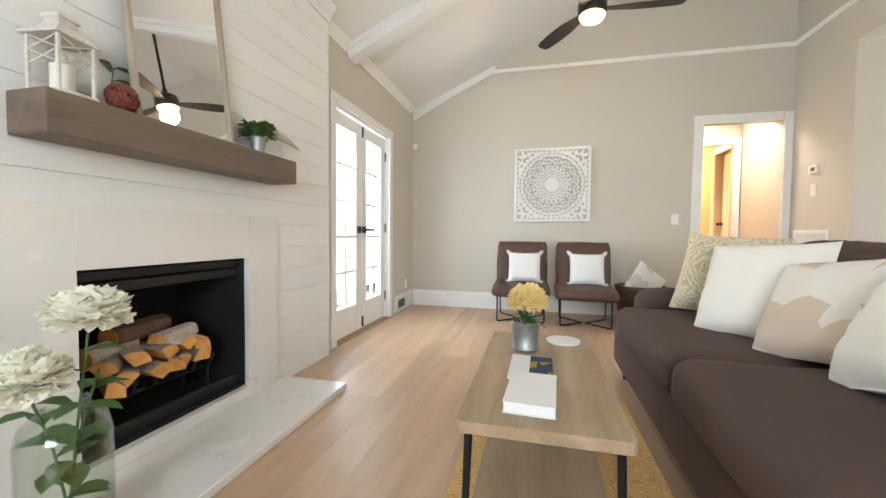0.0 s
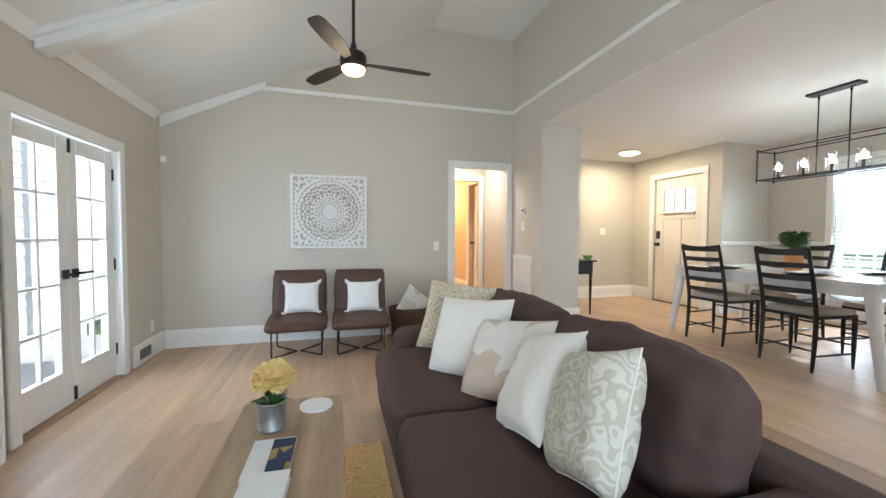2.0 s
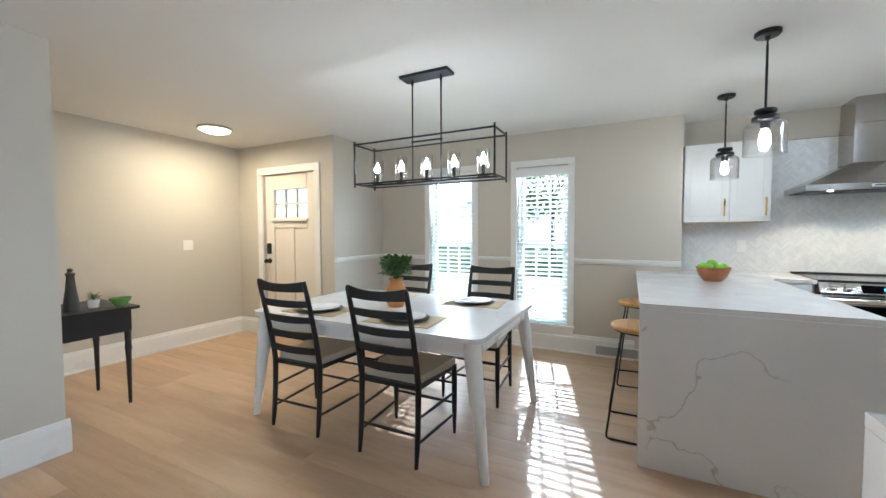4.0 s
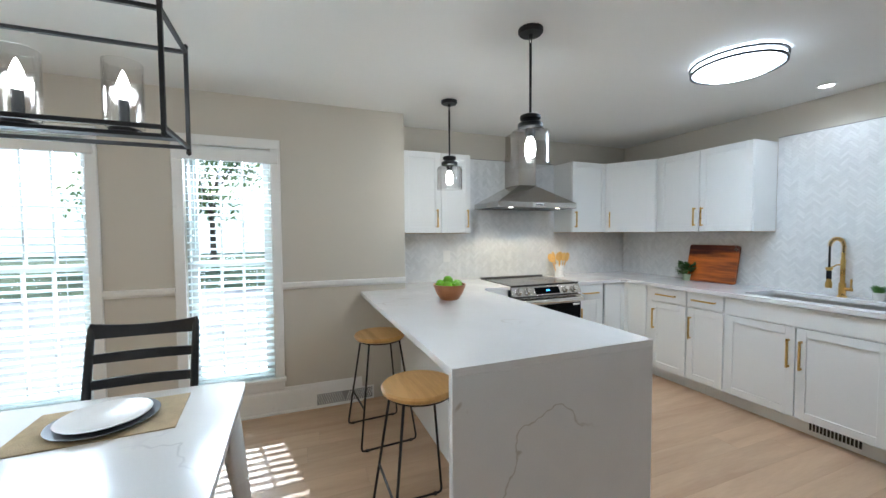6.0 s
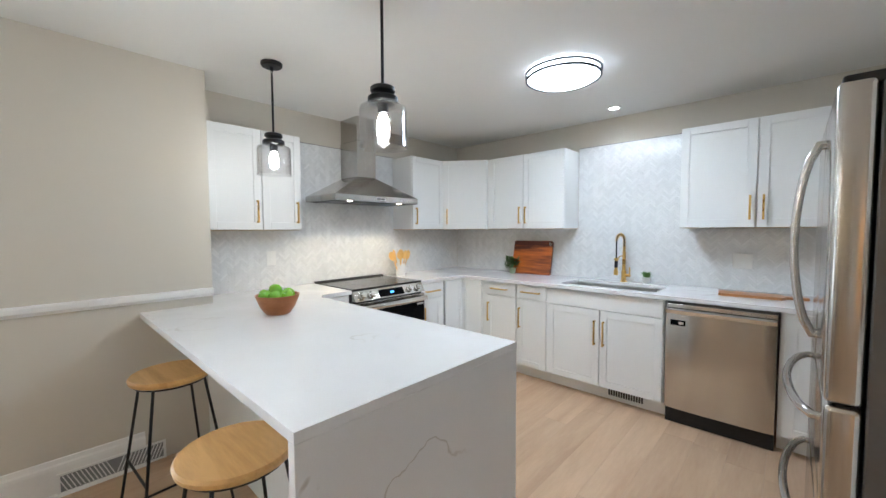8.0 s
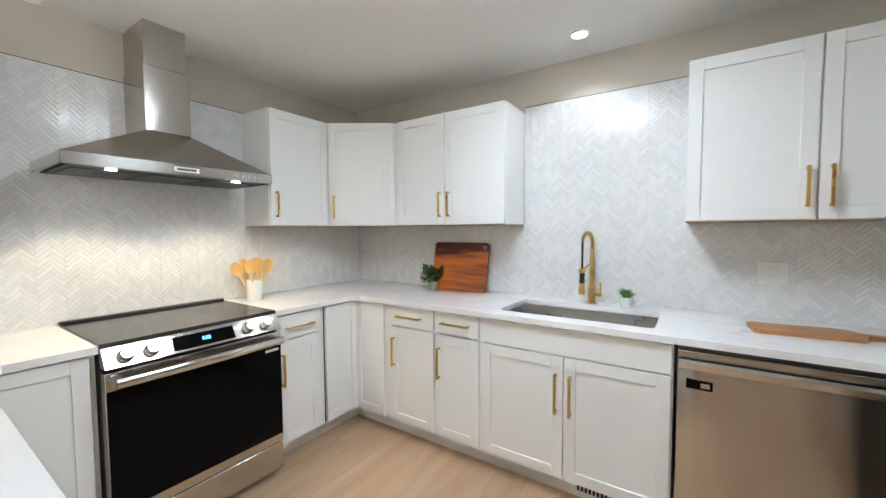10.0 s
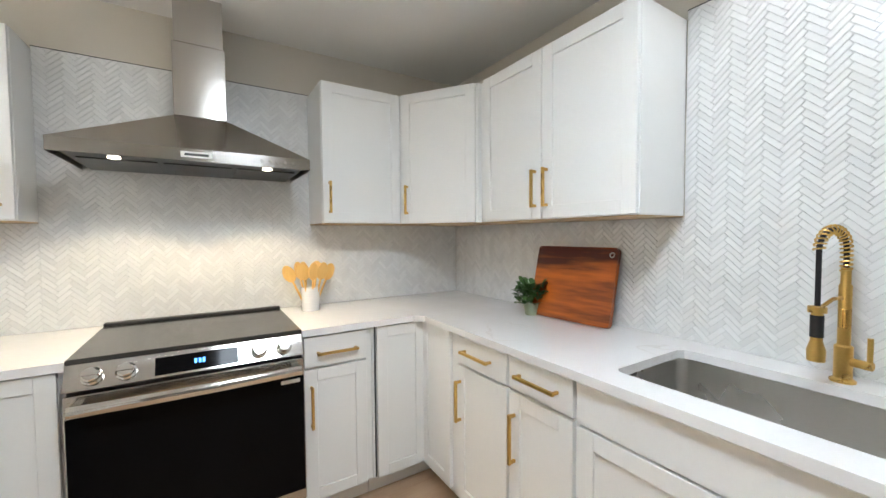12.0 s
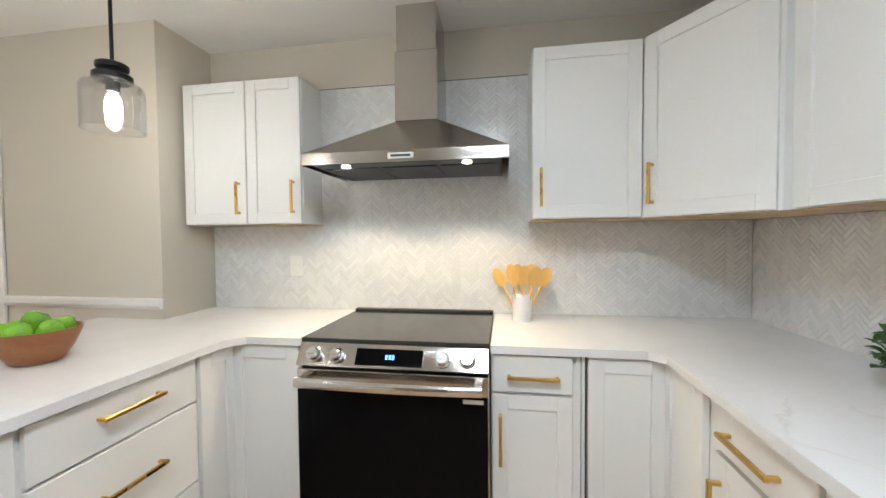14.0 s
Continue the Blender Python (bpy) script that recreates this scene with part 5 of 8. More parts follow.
# flat paddle board near the fridge
pb = thing("paddle_board", "long wooden paddle board lying on the worktop", "cutting board", pose(4.82, 0.60, CT, 0, 0, 6))
bm = B()
prism(bm, [(-0.26, -0.02), (-0.15, -0.025), (-0.12, -0.08), (0.2, -0.08), (0.22, -0.06), (0.22, 0.06), (0.2, 0.08), (-0.12, 0.08), (-0.15, 0.025), (-0.26, 0.02)], 0.0, 0.018)
bevel(bm, 0.003, 1)
part("board", bm, wood("paddle_wood", (0.50, 0.24, 0.09), (0.36, 0.15, 0.05), 0.4, "x", 1.2), pb)


def outlet(name, m, label, w=0.075, holes=True):
    o = thing(name, label, "outlet" if holes else "switch", m)
    bm = B()
    box(bm, -w / 2, -0.006, -0.058, w / 2, 0, 0.058)
    bevel(bm, 0.003, 2)
    part("plate", bm, TRIM, o)
    for z in ((-0.022, 0.022) if holes else (0,)):
        boxpart("socket" if holes else "rocker", (-0.017, -0.009, z - (0.015 if holes else 0.032), 0.017, -0.006, z + (0.015 if holes else 0.032)), TRIM, o, 0.002)
    return o


outlet("outlet", pose(7.806, 2.68, 1.345, 0, 0, -90), "white double outlet on the tiles")
outlet("outlet", pose(4.93, 0.324, 1.32, 0, 0, 180), "white double outlet on the tiles", 0.12)


# ---- lamps of kitchen and dining ----
BULB = glow("warm_bulb", (1.0, 0.93, 0.82), 42)


def point(name, at, watts, color, r=0.03):
    return lamp("POINT", name, pose(*at), watts, color, radius=r)


def pendant(x, y):
    t = thing("pendant_lamp", "black pendant lamp with a clear glass jar shade", "pendant lamp", pose(x, y, CZ), "pendants over the island")
    bm = B()
    lathe(bm, [(0, 0), (0.062, 0), (0.062, -0.016), (0.055, -0.024), (0.012, -0.026), (0.010, -0.045), (0, -0.045)], 28)
    part("canopy", bm, BLACK, t, smooth=True)
    bm = B()
    tube(bm, [(0.010 * math.cos(a), 0, -0.055 + 0.016 * math.sin(a)) for a in [k * math.pi / 6 for k in range(12)]], 0.0025, 6, True)
    rod(bm, (0, 0, -0.07), (0, 0, -0.428), 0.0065)
    part("stem", bm, BLACK, t, smooth=True)
    bm = B()
    lathe(bm, [(0, -0.425), (0.046, -0.427), (0.052, -0.432), (0.052, -0.446), (0.046, -0.452), (0.034, -0.454), (0.034, -0.464), (0.056, -0.466), (0.063, -0.472), (0.063, -0.490), (0.056, -0.496), (0.024, -0.498), (0.022, -0.535), (0, -0.535)], 32)
    part("cap", bm, BLACK, t, smooth=True)
    bm = B()
    lathe(bm, [(0.05, -0.497), (0.074, -0.500), (0.093, -0.510), (0.099, -0.526), (0.099, -0.672), (0.1015, -0.676), (0.1015, -0.681), (0.0955, -0.676), (0.0955, -0.527), (0.09, -0.513), (0.073, -0.504), (0.05, -0.501)], 44)
    g = part("glass_shade", bm, JAR, t, "clear glass jar shade", True)
    g.visible_shadow = False
    bm = B()
    lathe(bm, [(0.0, -0.534), (0.014, -0.54), (0.025, -0.565), (0.027, -0.60), (0.024, -0.63), (0, -0.645)], 20)
    b = part("bulb", bm, BULB, t, "glowing bulb", True)
    b.visible_shadow = False
    point("pendant_light", (x, y, CZ - 0.58), 0.7, (1.0, 0.96, 0.9))


pendant(5.93, 2.98)
pendant(7.03, 2.968)
# round flush lamp
t = thing("ceiling_lamp", "round flush ceiling lamp with two dark metal rings", "ceiling lamp", pose(5.775, 1.63, CZ))
COOL = glow("cool_diffuser", (0.90, 0.95, 1.0), 9)
bm = B()
lathe(bm, [(0, -0.078), (0.12, -0.076), (0.19, -0.068), (0.222, -0.05), (0.225, -0.004), (0, -0.004)], 48)
d = part("diffuser", bm, COOL, t, "glowing white diffuser", True)
d.visible_shadow = False
for r, z in ((0.232, -0.02), (0.228, -0.052)):
    bm = B()
    lathe(bm, [(r - 0.004, z - 0.006), (r + 0.008, z - 0.006), (r + 0.008, z + 0.006), (r - 0.004, z + 0.006), (r - 0.004, z - 0.006)], 48)
    part("ring", bm, BLACK, t, smooth=True)
lamp("AREA", "ceiling_lamp_light", look((5.775, 1.63, CZ - 0.085), (5.775, 1.63, 0)), 18, (0.83, 0.92, 1.0), size=0.4)
t = thing("downlight", "small recessed ceiling downlight", "downlight", pose(5.80, 0.61, CZ))
bm = B()
lathe(bm, [(0.038, -0.001), (0.055, -0.001), (0.055, -0.006), (0.04, -0.008), (0.038, -0.001)], 28)
part("trim_ring", bm, TRIM, t, smooth=True)
bm = B()
lathe(bm, [(0, -0.003), (0.038, -0.003), (0.038, -0.001), (0, -0.001)], 28)
part("lens", bm, glow("downlight_lens", (1.0, 0.97, 0.92), 20), t)
lamp("SPOT", "downlight_light", look((5.80, 0.61, CZ - 0.015), (5.80, 0.60, 0)), 7, (0.95, 0.97, 1.0), radius=0.04, spot=radians(130))
for y in (-0.27, 0.27):
    lamp("SPOT", "hood_light", look((7.39, 1.92 + y, 1.81), (7.40, 1.92 + y, 1.1)), 14, (1.0, 0.80, 0.52), radius=0.02, spot=radians(122))

# ==== dining ====
ch = thing("chandelier", "black rectangular cage chandelier with five candle lamps", "chandelier", pose(5.555, 4.955, 0))
bm = B()
box(bm, -0.06, -0.19, CZ - 0.022, 0.06, 0.19, CZ - 0.0005)
bevel(bm, 0.004, 2)
part("canopy", bm, BLACK, ch)
HX, HY, Z0, Z1 = 0.122, 0.545, 1.835, 2.15
s = 0.0055
for x in (-HX, HX):
    for y in (-HY, HY):
        boxpart("post", (x - s, y - s, Z0, x + s, y + s, Z1), BLACK, ch, 0.001)
        bm = B()
        lathe(bm, [(0, -0.014), (0.007, -0.008), (0.007, 0), (0, 0.002)], 12, (x, y, Z0))
        part("finial", bm, BLACK, ch)
        bm = B()
        lathe(bm, [(0, 0.014), (0.007, 0.008), (0.007, 0), (0, -0.002)], 12, (x, y, Z1))
        part("finial", bm, BLACK, ch)
for z in (Z0 + 0.012, Z1 - 0.012):
    for x in (-HX, HX):
        boxpart("long_bar", (x - s, -HY + s, z - s, x + s, HY - s, z + s), BLACK, ch, 0.001)
    for y in (-HY, HY):
        boxpart("cross_bar", (-HX + s, y - s, z - s, HX - s, y + s, z + s), BLACK, ch, 0.001)
boxpart("tray", (-0.022, -HY + s, Z0 + 0.008, 0.022, HY - s, Z0 + 0.018), BLACK, ch, 0.001)
boxpart("long_bar", (-s, -0.125, Z1 - 0.018, s, 0.125, Z1 - 0.006), BLACK, ch, 0.001)
for y in (-0.115, 0.115):
    bm = B()
    rod(bm, (0, y, Z0 + 0.018), (0, y, CZ - 0.02), 0.0055)
    lathe(bm, [(0.0055, -0.015), (0.010, -0.008), (0.010, 0.008), (0.0055, 0.015)], 12, (0, y, CZ - 0.05))
    part("stem", bm, BLACK, ch, smooth=True)
for i in range(5):
    y = (i - 2) * 0.213
    bm = B()
    lathe(bm, [(0, 0), (0.034, 0), (0.036, 0.008), (0.012, 0.012), (0.012, 0.085), (0, 0.085)], 20, (0, y, Z0 + 0.018))
    part("candle", bm, BLACK, ch, smooth=True)
    bm = B()
    lathe(bm, [(0.042, 0.02), (0.045, 0.02), (0.045, 0.19), (0.043, 0.19), (0.042, 0.02)], 28, (0, y, Z0 + 0.012))
    g = part("glass_cylinder", bm, JAR, ch, "clear glass cylinder", True)
    g.visible_shadow = False
    bm = B()
    lathe(bm, [(0, 0.085), (0.007, 0.087), (0.016, 0.112), (0.012, 0.135), (0.004, 0.158), (0, 0.165)], 16, (0, y, Z0 + 0.018))
    b = part("flame_bulb", bm, BULB, ch, "glowing candle bulb", True)
    b.visible_shadow = False
    point("chandelier_light", (5.555, 4.955 + y, Z0 + 0.14), 1.3, (1.0, 0.96, 0.9), 0.04)

# dining table
TBL = quartz("white_table_top", (0.78, 0.78, 0.77), (0.62, 0.62, 0.62), 0.16)
TW = material("white_lacquered_wood", (0.78, 0.78, 0.76), 0.28, var=0.03, scale=4, fine=90, bump=0.03)
tb = thing("dining_table", "white dining table with tapered splayed legs", "table", pose(5.53, 5.18, K))
hx, hy = 0.59, 0.865


def rounded(hx, hy, r, n=5):
    out = []
    for cx, cy, a0 in ((hx - r, hy - r, 0), (-hx + r, hy - r, 90), (-hx + r, -hy + r, 180), (hx - r, -hy + r, 270)):
        out += [(cx + r * math.cos(radians(a0 + 90 * k / n)), cy + r * math.sin(radians(a0 + 90 * k / n))) for k in range(n + 1)]
    return out


bm = B()
prism(bm, rounded(hx, hy, 0.07), 0.735, 0.762)
bevel(bm, 0.006, 2, 60)
part("tabletop", bm, TBL, tb)
for d in ((-hx + 0.05, -hy + 0.10, 0.645, -hx + 0.075, hy - 0.10, 0.735), (hx - 0.075, -hy + 0.10, 0.645, hx - 0.05, hy - 0.10, 0.735), (-hx + 0.10, -hy + 0.05, 0.645, hx - 0.10, -hy + 0.075, 0.735), (-hx + 0.10, hy - 0.075, 0.645, hx - 0.10, hy - 0.05, 0.735)):
    boxpart("apron", d, TW, tb, 0.002)
for sx in (-1, 1):
    for sy in (-1, 1):
        bm = B()
        a, b = Vector((sx * (hx - 0.075), sy * (hy - 0.08), 0.735)), Vector((sx * (hx - 0.045), sy * (hy + 0.01), 0.0))
        tube(bm, [a, a.lerp(b, 0.2), b], [0.048, 0.046, 0.022], 16)
        part("leg", bm, TW, tb, smooth=True)


def ladder_chair(m):
    """Local: the seat faces +x, the back posts stand at x = 0."""
    c = thing("dining_chair", "black ladder-back dining chair with a cream seat cushion", "chair", m, "chairs round the dining table")
    w = 0.195

    def back_x(z):
        return -0.01 - (0.13 * ((z - 0.45) / 0.58) ** 1.25 if z > 0.45 else 0.03 * ((0.45 - z) / 0.45) ** 2)

    for s in (-1, 1):
        bm = B()
        zs = [0, 0.1, 0.25, 0.45, 0.6, 0.75, 0.9, 0.99, 1.01]
        tube(bm, [(back_x(z), s * w, z) for z in zs], [0.011, 0.015, 0.017, 0.018, 0.017, 0.016, 0.015, 0.013, 0.006], 12)
        part("back_post", bm, BLACKWOOD, c, smooth=True)
        bm = B()
        tube(bm, [(0.40, s * (w + 0.03), z) for z in (0, 0.08, 0.2, 0.4, 0.455)], [0.009, 0.013, 0.017, 0.018, 0.016], 12)
        part("front_leg", bm, BLACKWOOD, c, smooth=True)
        for z in (0.13, 0.27):
            bm = B()
            tube(bm, [(back_x(z), s * w, z), (0.2, s * (w + 0.015), z), (0.40, s * (w + 0.03), z)], [0.007, 0.010, 0.007], 8)
            part("stretcher", bm, BLACKWOOD, c, smooth=True)
    for z, x, ww in ((0.20, 0.40, w + 0.03), (0.33, 0.40, w + 0.03), (0.17, -0.015, w)):
        bm = B()
        tube(bm, [(x, -ww, z), (x, 0, z), (x, ww, z)], [0.007, 0.010, 0.007], 8)
        part("stretcher", bm, BLACKWOOD, c, smooth=True)
    for i, z in enumerate((0.545, 0.65, 0.755, 0.86, 0.965)):
        bm = B()
        rows = []
        hh = 0.022 if i < 4 else 0.026
        for k in range(9):
            t = k / 8 * 2 - 1
            bowx = -0.028 * (1 - t * t)
            crest = 0.010 * (t * t) if i == 4 else 0.0
            x = back_x(z) + bowx
            rows.append([bm.verts.new((x + dx, t * w, z + dz)) for dx, dz in ((-0.006, -hh * (0.8 + 0.2 * (1 - t * t))), (0.006, -hh * (0.8 + 0.2 * (1 - t * t))), (0.006, hh + crest * 2), (-0.006, hh + crest * 2))])
        for a, b in zip(rows, rows[1:]):
            for j in range(4):
                bm.faces.new((a[j], a[(j + 1) % 4], b[(j + 1) % 4], b[j]))
        bm.faces.new(rows[0][::-1])
        bm.faces.new(rows[-1])
        part("slat", bm, BLACKWOOD, c)
    bm = B()
    prism(bm, [(-0.015, -w), (0.41, -w - 0.035), (0.41, w + 0.035), (-0.015, w)], 0.425, 0.45)
    bevel(bm, 0.008, 2)
    part("seat_frame", bm, BLACKWOOD, c)
    bm = B()
    prism(bm, [(0.02, -w + 0.012), (0.415, -w - 0.03), (0.425, 0), (0.415, w + 0.03), (0.02, w - 0.012)], 0.45, 0.492)
    bevel(bm, 0.018, 4, 20)
    part("seat_cushion", bm, material("cream_linen", (0.50, 0.45, 0.37), 0.9, var=0.05, scale=6, fine=300, bump=0.2) if "cream_linen" not in bpy.data.materials else bpy.data.materials["cream_linen"], c, "cream linen cushion", True)
    return c


chair = ladder_chair(pose(4.975, 4.885, K, 0, 0, 0))
copy_thing(chair, pose(4.975, 5.62, K, 0, 0, 2))
copy_thing(chair, pose(6.235, 4.745, K, 0, 0, 180))
copy_thing(chair, pose(6.235, 5.55, K, 0, 0, 178))

# place settings
MAT_ = material("woven_jute", (0.42, 0.33, 0.19), 0.9, var=0.2, scale=30, fine=260, bump=0.4)
CHARGER = material("black_charger", (0.03, 0.03, 0.035), 0.4)
TZ_ = K + 0.762
for px, py, rz in ((5.17, 4.90, 90), (5.17, 5.60, 90), (5.88, 4.72, 90), (5.88, 5.52, 90)):
    bm = B()
    rnd = random.Random(int(py * 100))
    outl = [(-0.22, -0.15), (0.22, -0.15), (0.225, 0.15), (-0.225, 0.15)]
    prism(bm, outl, 0.0, 0.003)
    bmesh.ops.transform(bm, matrix=pose(px, py, TZ_ + 0.0005, 0, 0, rz + rnd.uniform(-4, 4)), verts=bm.verts)
    tagged(part("placemat", bm, MAT_), "tan woven placemat on the table", "placemat", "placemats")
    pl = thing("place_setting_charger", "black charger plate on a placemat", "plate", pose(px, py, TZ_ + 0.004), "chargers")
    bm = B()
    lathe(bm, [(0, 0), (0.10, 0), (0.15, 0.010), (0.152, 0.013), (0.10, 0.006), (0, 0.005)], 40)
    part("plate", bm, CHARGER, pl, smooth=True)
    pl = thing("dinner_plate", "white dinner plate on a black charger", "plate", pose(px, py, TZ_ + 0.0105), "dinner plates")
    bm = B()
    lathe(bm, [(0, 0), (0.08, 0), (0.095, 0.006), (0.128, 0.014), (0.13, 0.017), (0.092, 0.010), (0.078, 0.005), (0, 0.005)], 40)
    part("plate", bm, WHITEC, pl, smooth=True)
va = thing("table_vase", "terracotta vase with leafy green sprigs on the table", "vase", pose(5.52, 5.20, TZ_))
bm = B()
lathe(bm, [(0, 0), (0.055, 0), (0.07, 0.03), (0.078, 0.09), (0.07, 0.14), (0.05, 0.17), (0.045, 0.19), (0.055, 0.21), (0.05, 0.21), (0.04, 0.19), (0, 0.18)], 28)
part("vase", bm, TERRA, va, smooth=True)
rnd = random.Random(11)
bm = B()
foliage(bm, rnd, (0, 0, 0.225), 0.14, 0.17, 340, 0.05, 0.032, 0.12)
part("foliage", bm, LEAF, va, smooth=True)
bm = B()
stems(bm, rnd, (0, 0, 0.17), 0.11, 0.17, 24)
part("stems", bm, LEAF, va)


# bar stools
SEATW = wood("honey_pine_seat", (0.70, 0.41, 0.14), (0.52, 0.27, 0.08), 0.4, "x", 1.0, 0.05, (0.35, 0.62), coat=0.1)


def stool(x, y, rz):
    st = thing("bar_stool", "bar stool with a round honey wood seat on thin black rods", "stool", pose(x, y, K, 0, 0, rz), "stools at the island")
    bm = B()
    lathe(bm, [(0, 0.672), (0.16, 0.672), (0.172, 0.68), (0.175, 0.695), (0.168, 0.704), (0, 0.706)], 40)
    part("seat", bm, SEATW, st, smooth=True)
    bm = B()
    tube(bm, [(0.15 * math.cos(a), 0.15 * math.sin(a), 0.666) for a in [2 * math.pi * k / 28 for k in range(28)]], 0.006, 8, True)
    part("seat_ring", bm, BLACK, st, smooth=True)
    for s in (-1, 1):
        bm = B()
        tube(bm, [(s * 0.11, -0.105, 0.666), (s * 0.20, -0.185, 0.03), (s * 0.201, -0.18, 0.012), (s * 0.201, -0.165, 0.007), (s * 0.201, 0.165, 0.007), (s * 0.201, 0.18, 0.012), (s * 0.20, 0.185, 0.03), (s * 0.11, 0.105, 0.666)], 0.0065, 8)
        part("leg_frame", bm, BLACK, st, smooth=True)
        for e in (-1, 1):
            bm = B()
            rod(bm, (s * 0.201, e * 0.15, 0.0), (s * 0.201, e * 0.15, 0.012), 0.010)
            part("foot_glide", bm, BLACK, st)
    bm = B()
    tube(bm, [(-0.168, 0.156, 0.26), (0.168, 0.156, 0.26)], 0.006, 8)
    part("foot_bar", bm, BLACK, st, smooth=True)


stool(5.93, 3.585, 0)
stool(6.88, 3.565, 4)

# floor register in the baseboard
rgv = thing("wall_register", "white metal air register set in the baseboard", "vent", pose(7.434, 3.74, 0.245, 0, 0, -90))
bm = B()
box(bm, -0.235, -0.004, -0.056, 0.235, 0.003, -0.044)
box(bm, -0.235, -0.004, 0.044, 0.235, 0.003, 0.056)
box(bm, -0.235, -0.004, -0.044, -0.222, 0.003, 0.044)
box(bm, 0.222, -0.004, -0.044, 0.235, 0.003, 0.044)
part("frame", bm, TRIM, rgv)
GREYM = material("grey_slot", (0.25, 0.25, 0.25), 0.6)
boxpart("backing", (-0.222, 0.0, -0.044, 0.222, 0.002, 0.044), GREYM, rgv, 0)
for i in range(12):
    for s in (-1, 1):
        a = 0.012 + i * 0.0175
        bm = B()
        box(bm, -0.0022, -0.003, -0.043, 0.0022, 0.0, 0.043, pose(s * (a + 0.01), 0, 0, 0, s * 22, 0))
        part("fin", bm, TRIM, rgv)

# ---- foyer ----
WARM = (1.0, 0.78, 0.5)


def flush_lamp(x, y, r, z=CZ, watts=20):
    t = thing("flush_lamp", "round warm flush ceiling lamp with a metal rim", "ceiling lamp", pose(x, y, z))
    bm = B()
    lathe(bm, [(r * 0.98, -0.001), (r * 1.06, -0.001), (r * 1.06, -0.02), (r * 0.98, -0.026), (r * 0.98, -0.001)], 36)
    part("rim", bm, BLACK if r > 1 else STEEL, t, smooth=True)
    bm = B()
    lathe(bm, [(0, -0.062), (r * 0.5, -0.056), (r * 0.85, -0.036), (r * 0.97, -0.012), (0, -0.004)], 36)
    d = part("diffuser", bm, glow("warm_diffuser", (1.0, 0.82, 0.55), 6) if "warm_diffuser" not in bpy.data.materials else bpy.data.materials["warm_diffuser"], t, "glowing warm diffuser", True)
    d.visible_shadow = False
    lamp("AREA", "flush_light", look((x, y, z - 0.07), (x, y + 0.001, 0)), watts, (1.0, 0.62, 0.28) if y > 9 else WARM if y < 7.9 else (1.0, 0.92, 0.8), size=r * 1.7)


flush_lamp(5.73, 7.60, 0.155, CZ, 23)
flush_lamp(3.1, 10.2, 0.14, CZ - 0.06, 42)
# unseen lobby lamp, added only to brighten the stub wall
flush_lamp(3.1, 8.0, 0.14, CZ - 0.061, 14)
cn = thing("console_table", "small black console table with tapered legs", "table", pose(4.46, 7.36, K))
bm = B()
prism(bm, rounded(0.285, 0.31, 0.01, 2), 0.73, 0.752)
bevel(bm, 0.004, 2)
part("tabletop", bm, BLACKWOOD, cn)
boxpart("drawer_box", (-0.24, -0.275, 0.56, 0.24, 0.275, 0.73), BLACKWOOD, cn, 0.003)
boxpart("drawer", (0.24, -0.25, 0.585, 0.25, 0.25, 0.71), BLACKWOOD, cn, 0.003)
for sx in (-1, 1):
    for sy in (-1, 1):
        bm = B()
        tube(bm, [(sx * 0.22, sy * 0.255, 0.57), (sx * 0.22, sy * 0.255, 0.45), (sx * 0.22, sy * 0.255, 0.43), (sx * 0.22, sy * 0.255, 0.40), (sx * 0.22, sy * 0.255, 0.0)], [0.022, 0.020, 0.024, 0.019, 0.011], 12)
        part("leg", bm, BLACKWOOD, cn, smooth=True)
gb = thing("green_bowl", "small green glass bowl on the console", "bowl", pose(4.66, 7.15, K + 0.752))
bm = B()
lathe(bm, [(0, 0), (0.03, 0), (0.065, 0.05), (0.07, 0.065), (0.066, 0.065), (0.03, 0.008), (0, 0.006)], 28)
part("bowl", bm, material("green_glaze", (0.16, 0.32, 0.08), 0.2), gb, smooth=True)
potted("console_plant", "small spiky plant in a white cup on the console", pose(4.54, 7.26, K + 0.752), [(0, 0), (0.03, 0), (0.038, 0.06), (0.034, 0.06), (0, 0.05)], WHITEC, 9, 0.03, 0.06, 40, 0.05, 0.012, z0=0.05)
fg = B()
lathe(fg, [(0, 0), (0.05, 0), (0.045, 0.05), (0.03, 0.16), (0.022, 0.25), (0.03, 0.27), (0.012, 0.285), (0.018, 0.30), (0, 0.31)], 20)
tagged(part("candle_holder", fg, material("dark_bronze", (0.06, 0.055, 0.05), 0.5, 0.5), m=pose(4.40, 7.22, K + 0.752), smooth=True), "dark turned ornament on the console", "ornament")
outlet("light_switch", pose(5.83, 8.32, 1.35, 0, 0, 0), "white double light switch in the foyer", 0.115, False)

# ==== living room ====
SOFA = material("brown_velvet_cloth", (0.078, 0.046, 0.037), 0.9, var=0.12, scale=3, fine=240, bump=0.25)
LEATHER = material("brown_leather", (0.085, 0.040, 0.027), 0.5, var=0.15, scale=7, fine=160, bump=0.25)
CREAM = material("cream_cotton", (0.80, 0.76, 0.68), 0.9, var=0.04, scale=5, fine=320, bump=0.3, sheen=0.2)
WHITECLOTH = material("white_cotton", (0.80, 0.79, 0.77), 0.9, var=0.04, scale=8, fine=260, bump=0.5, sheen=0.2)


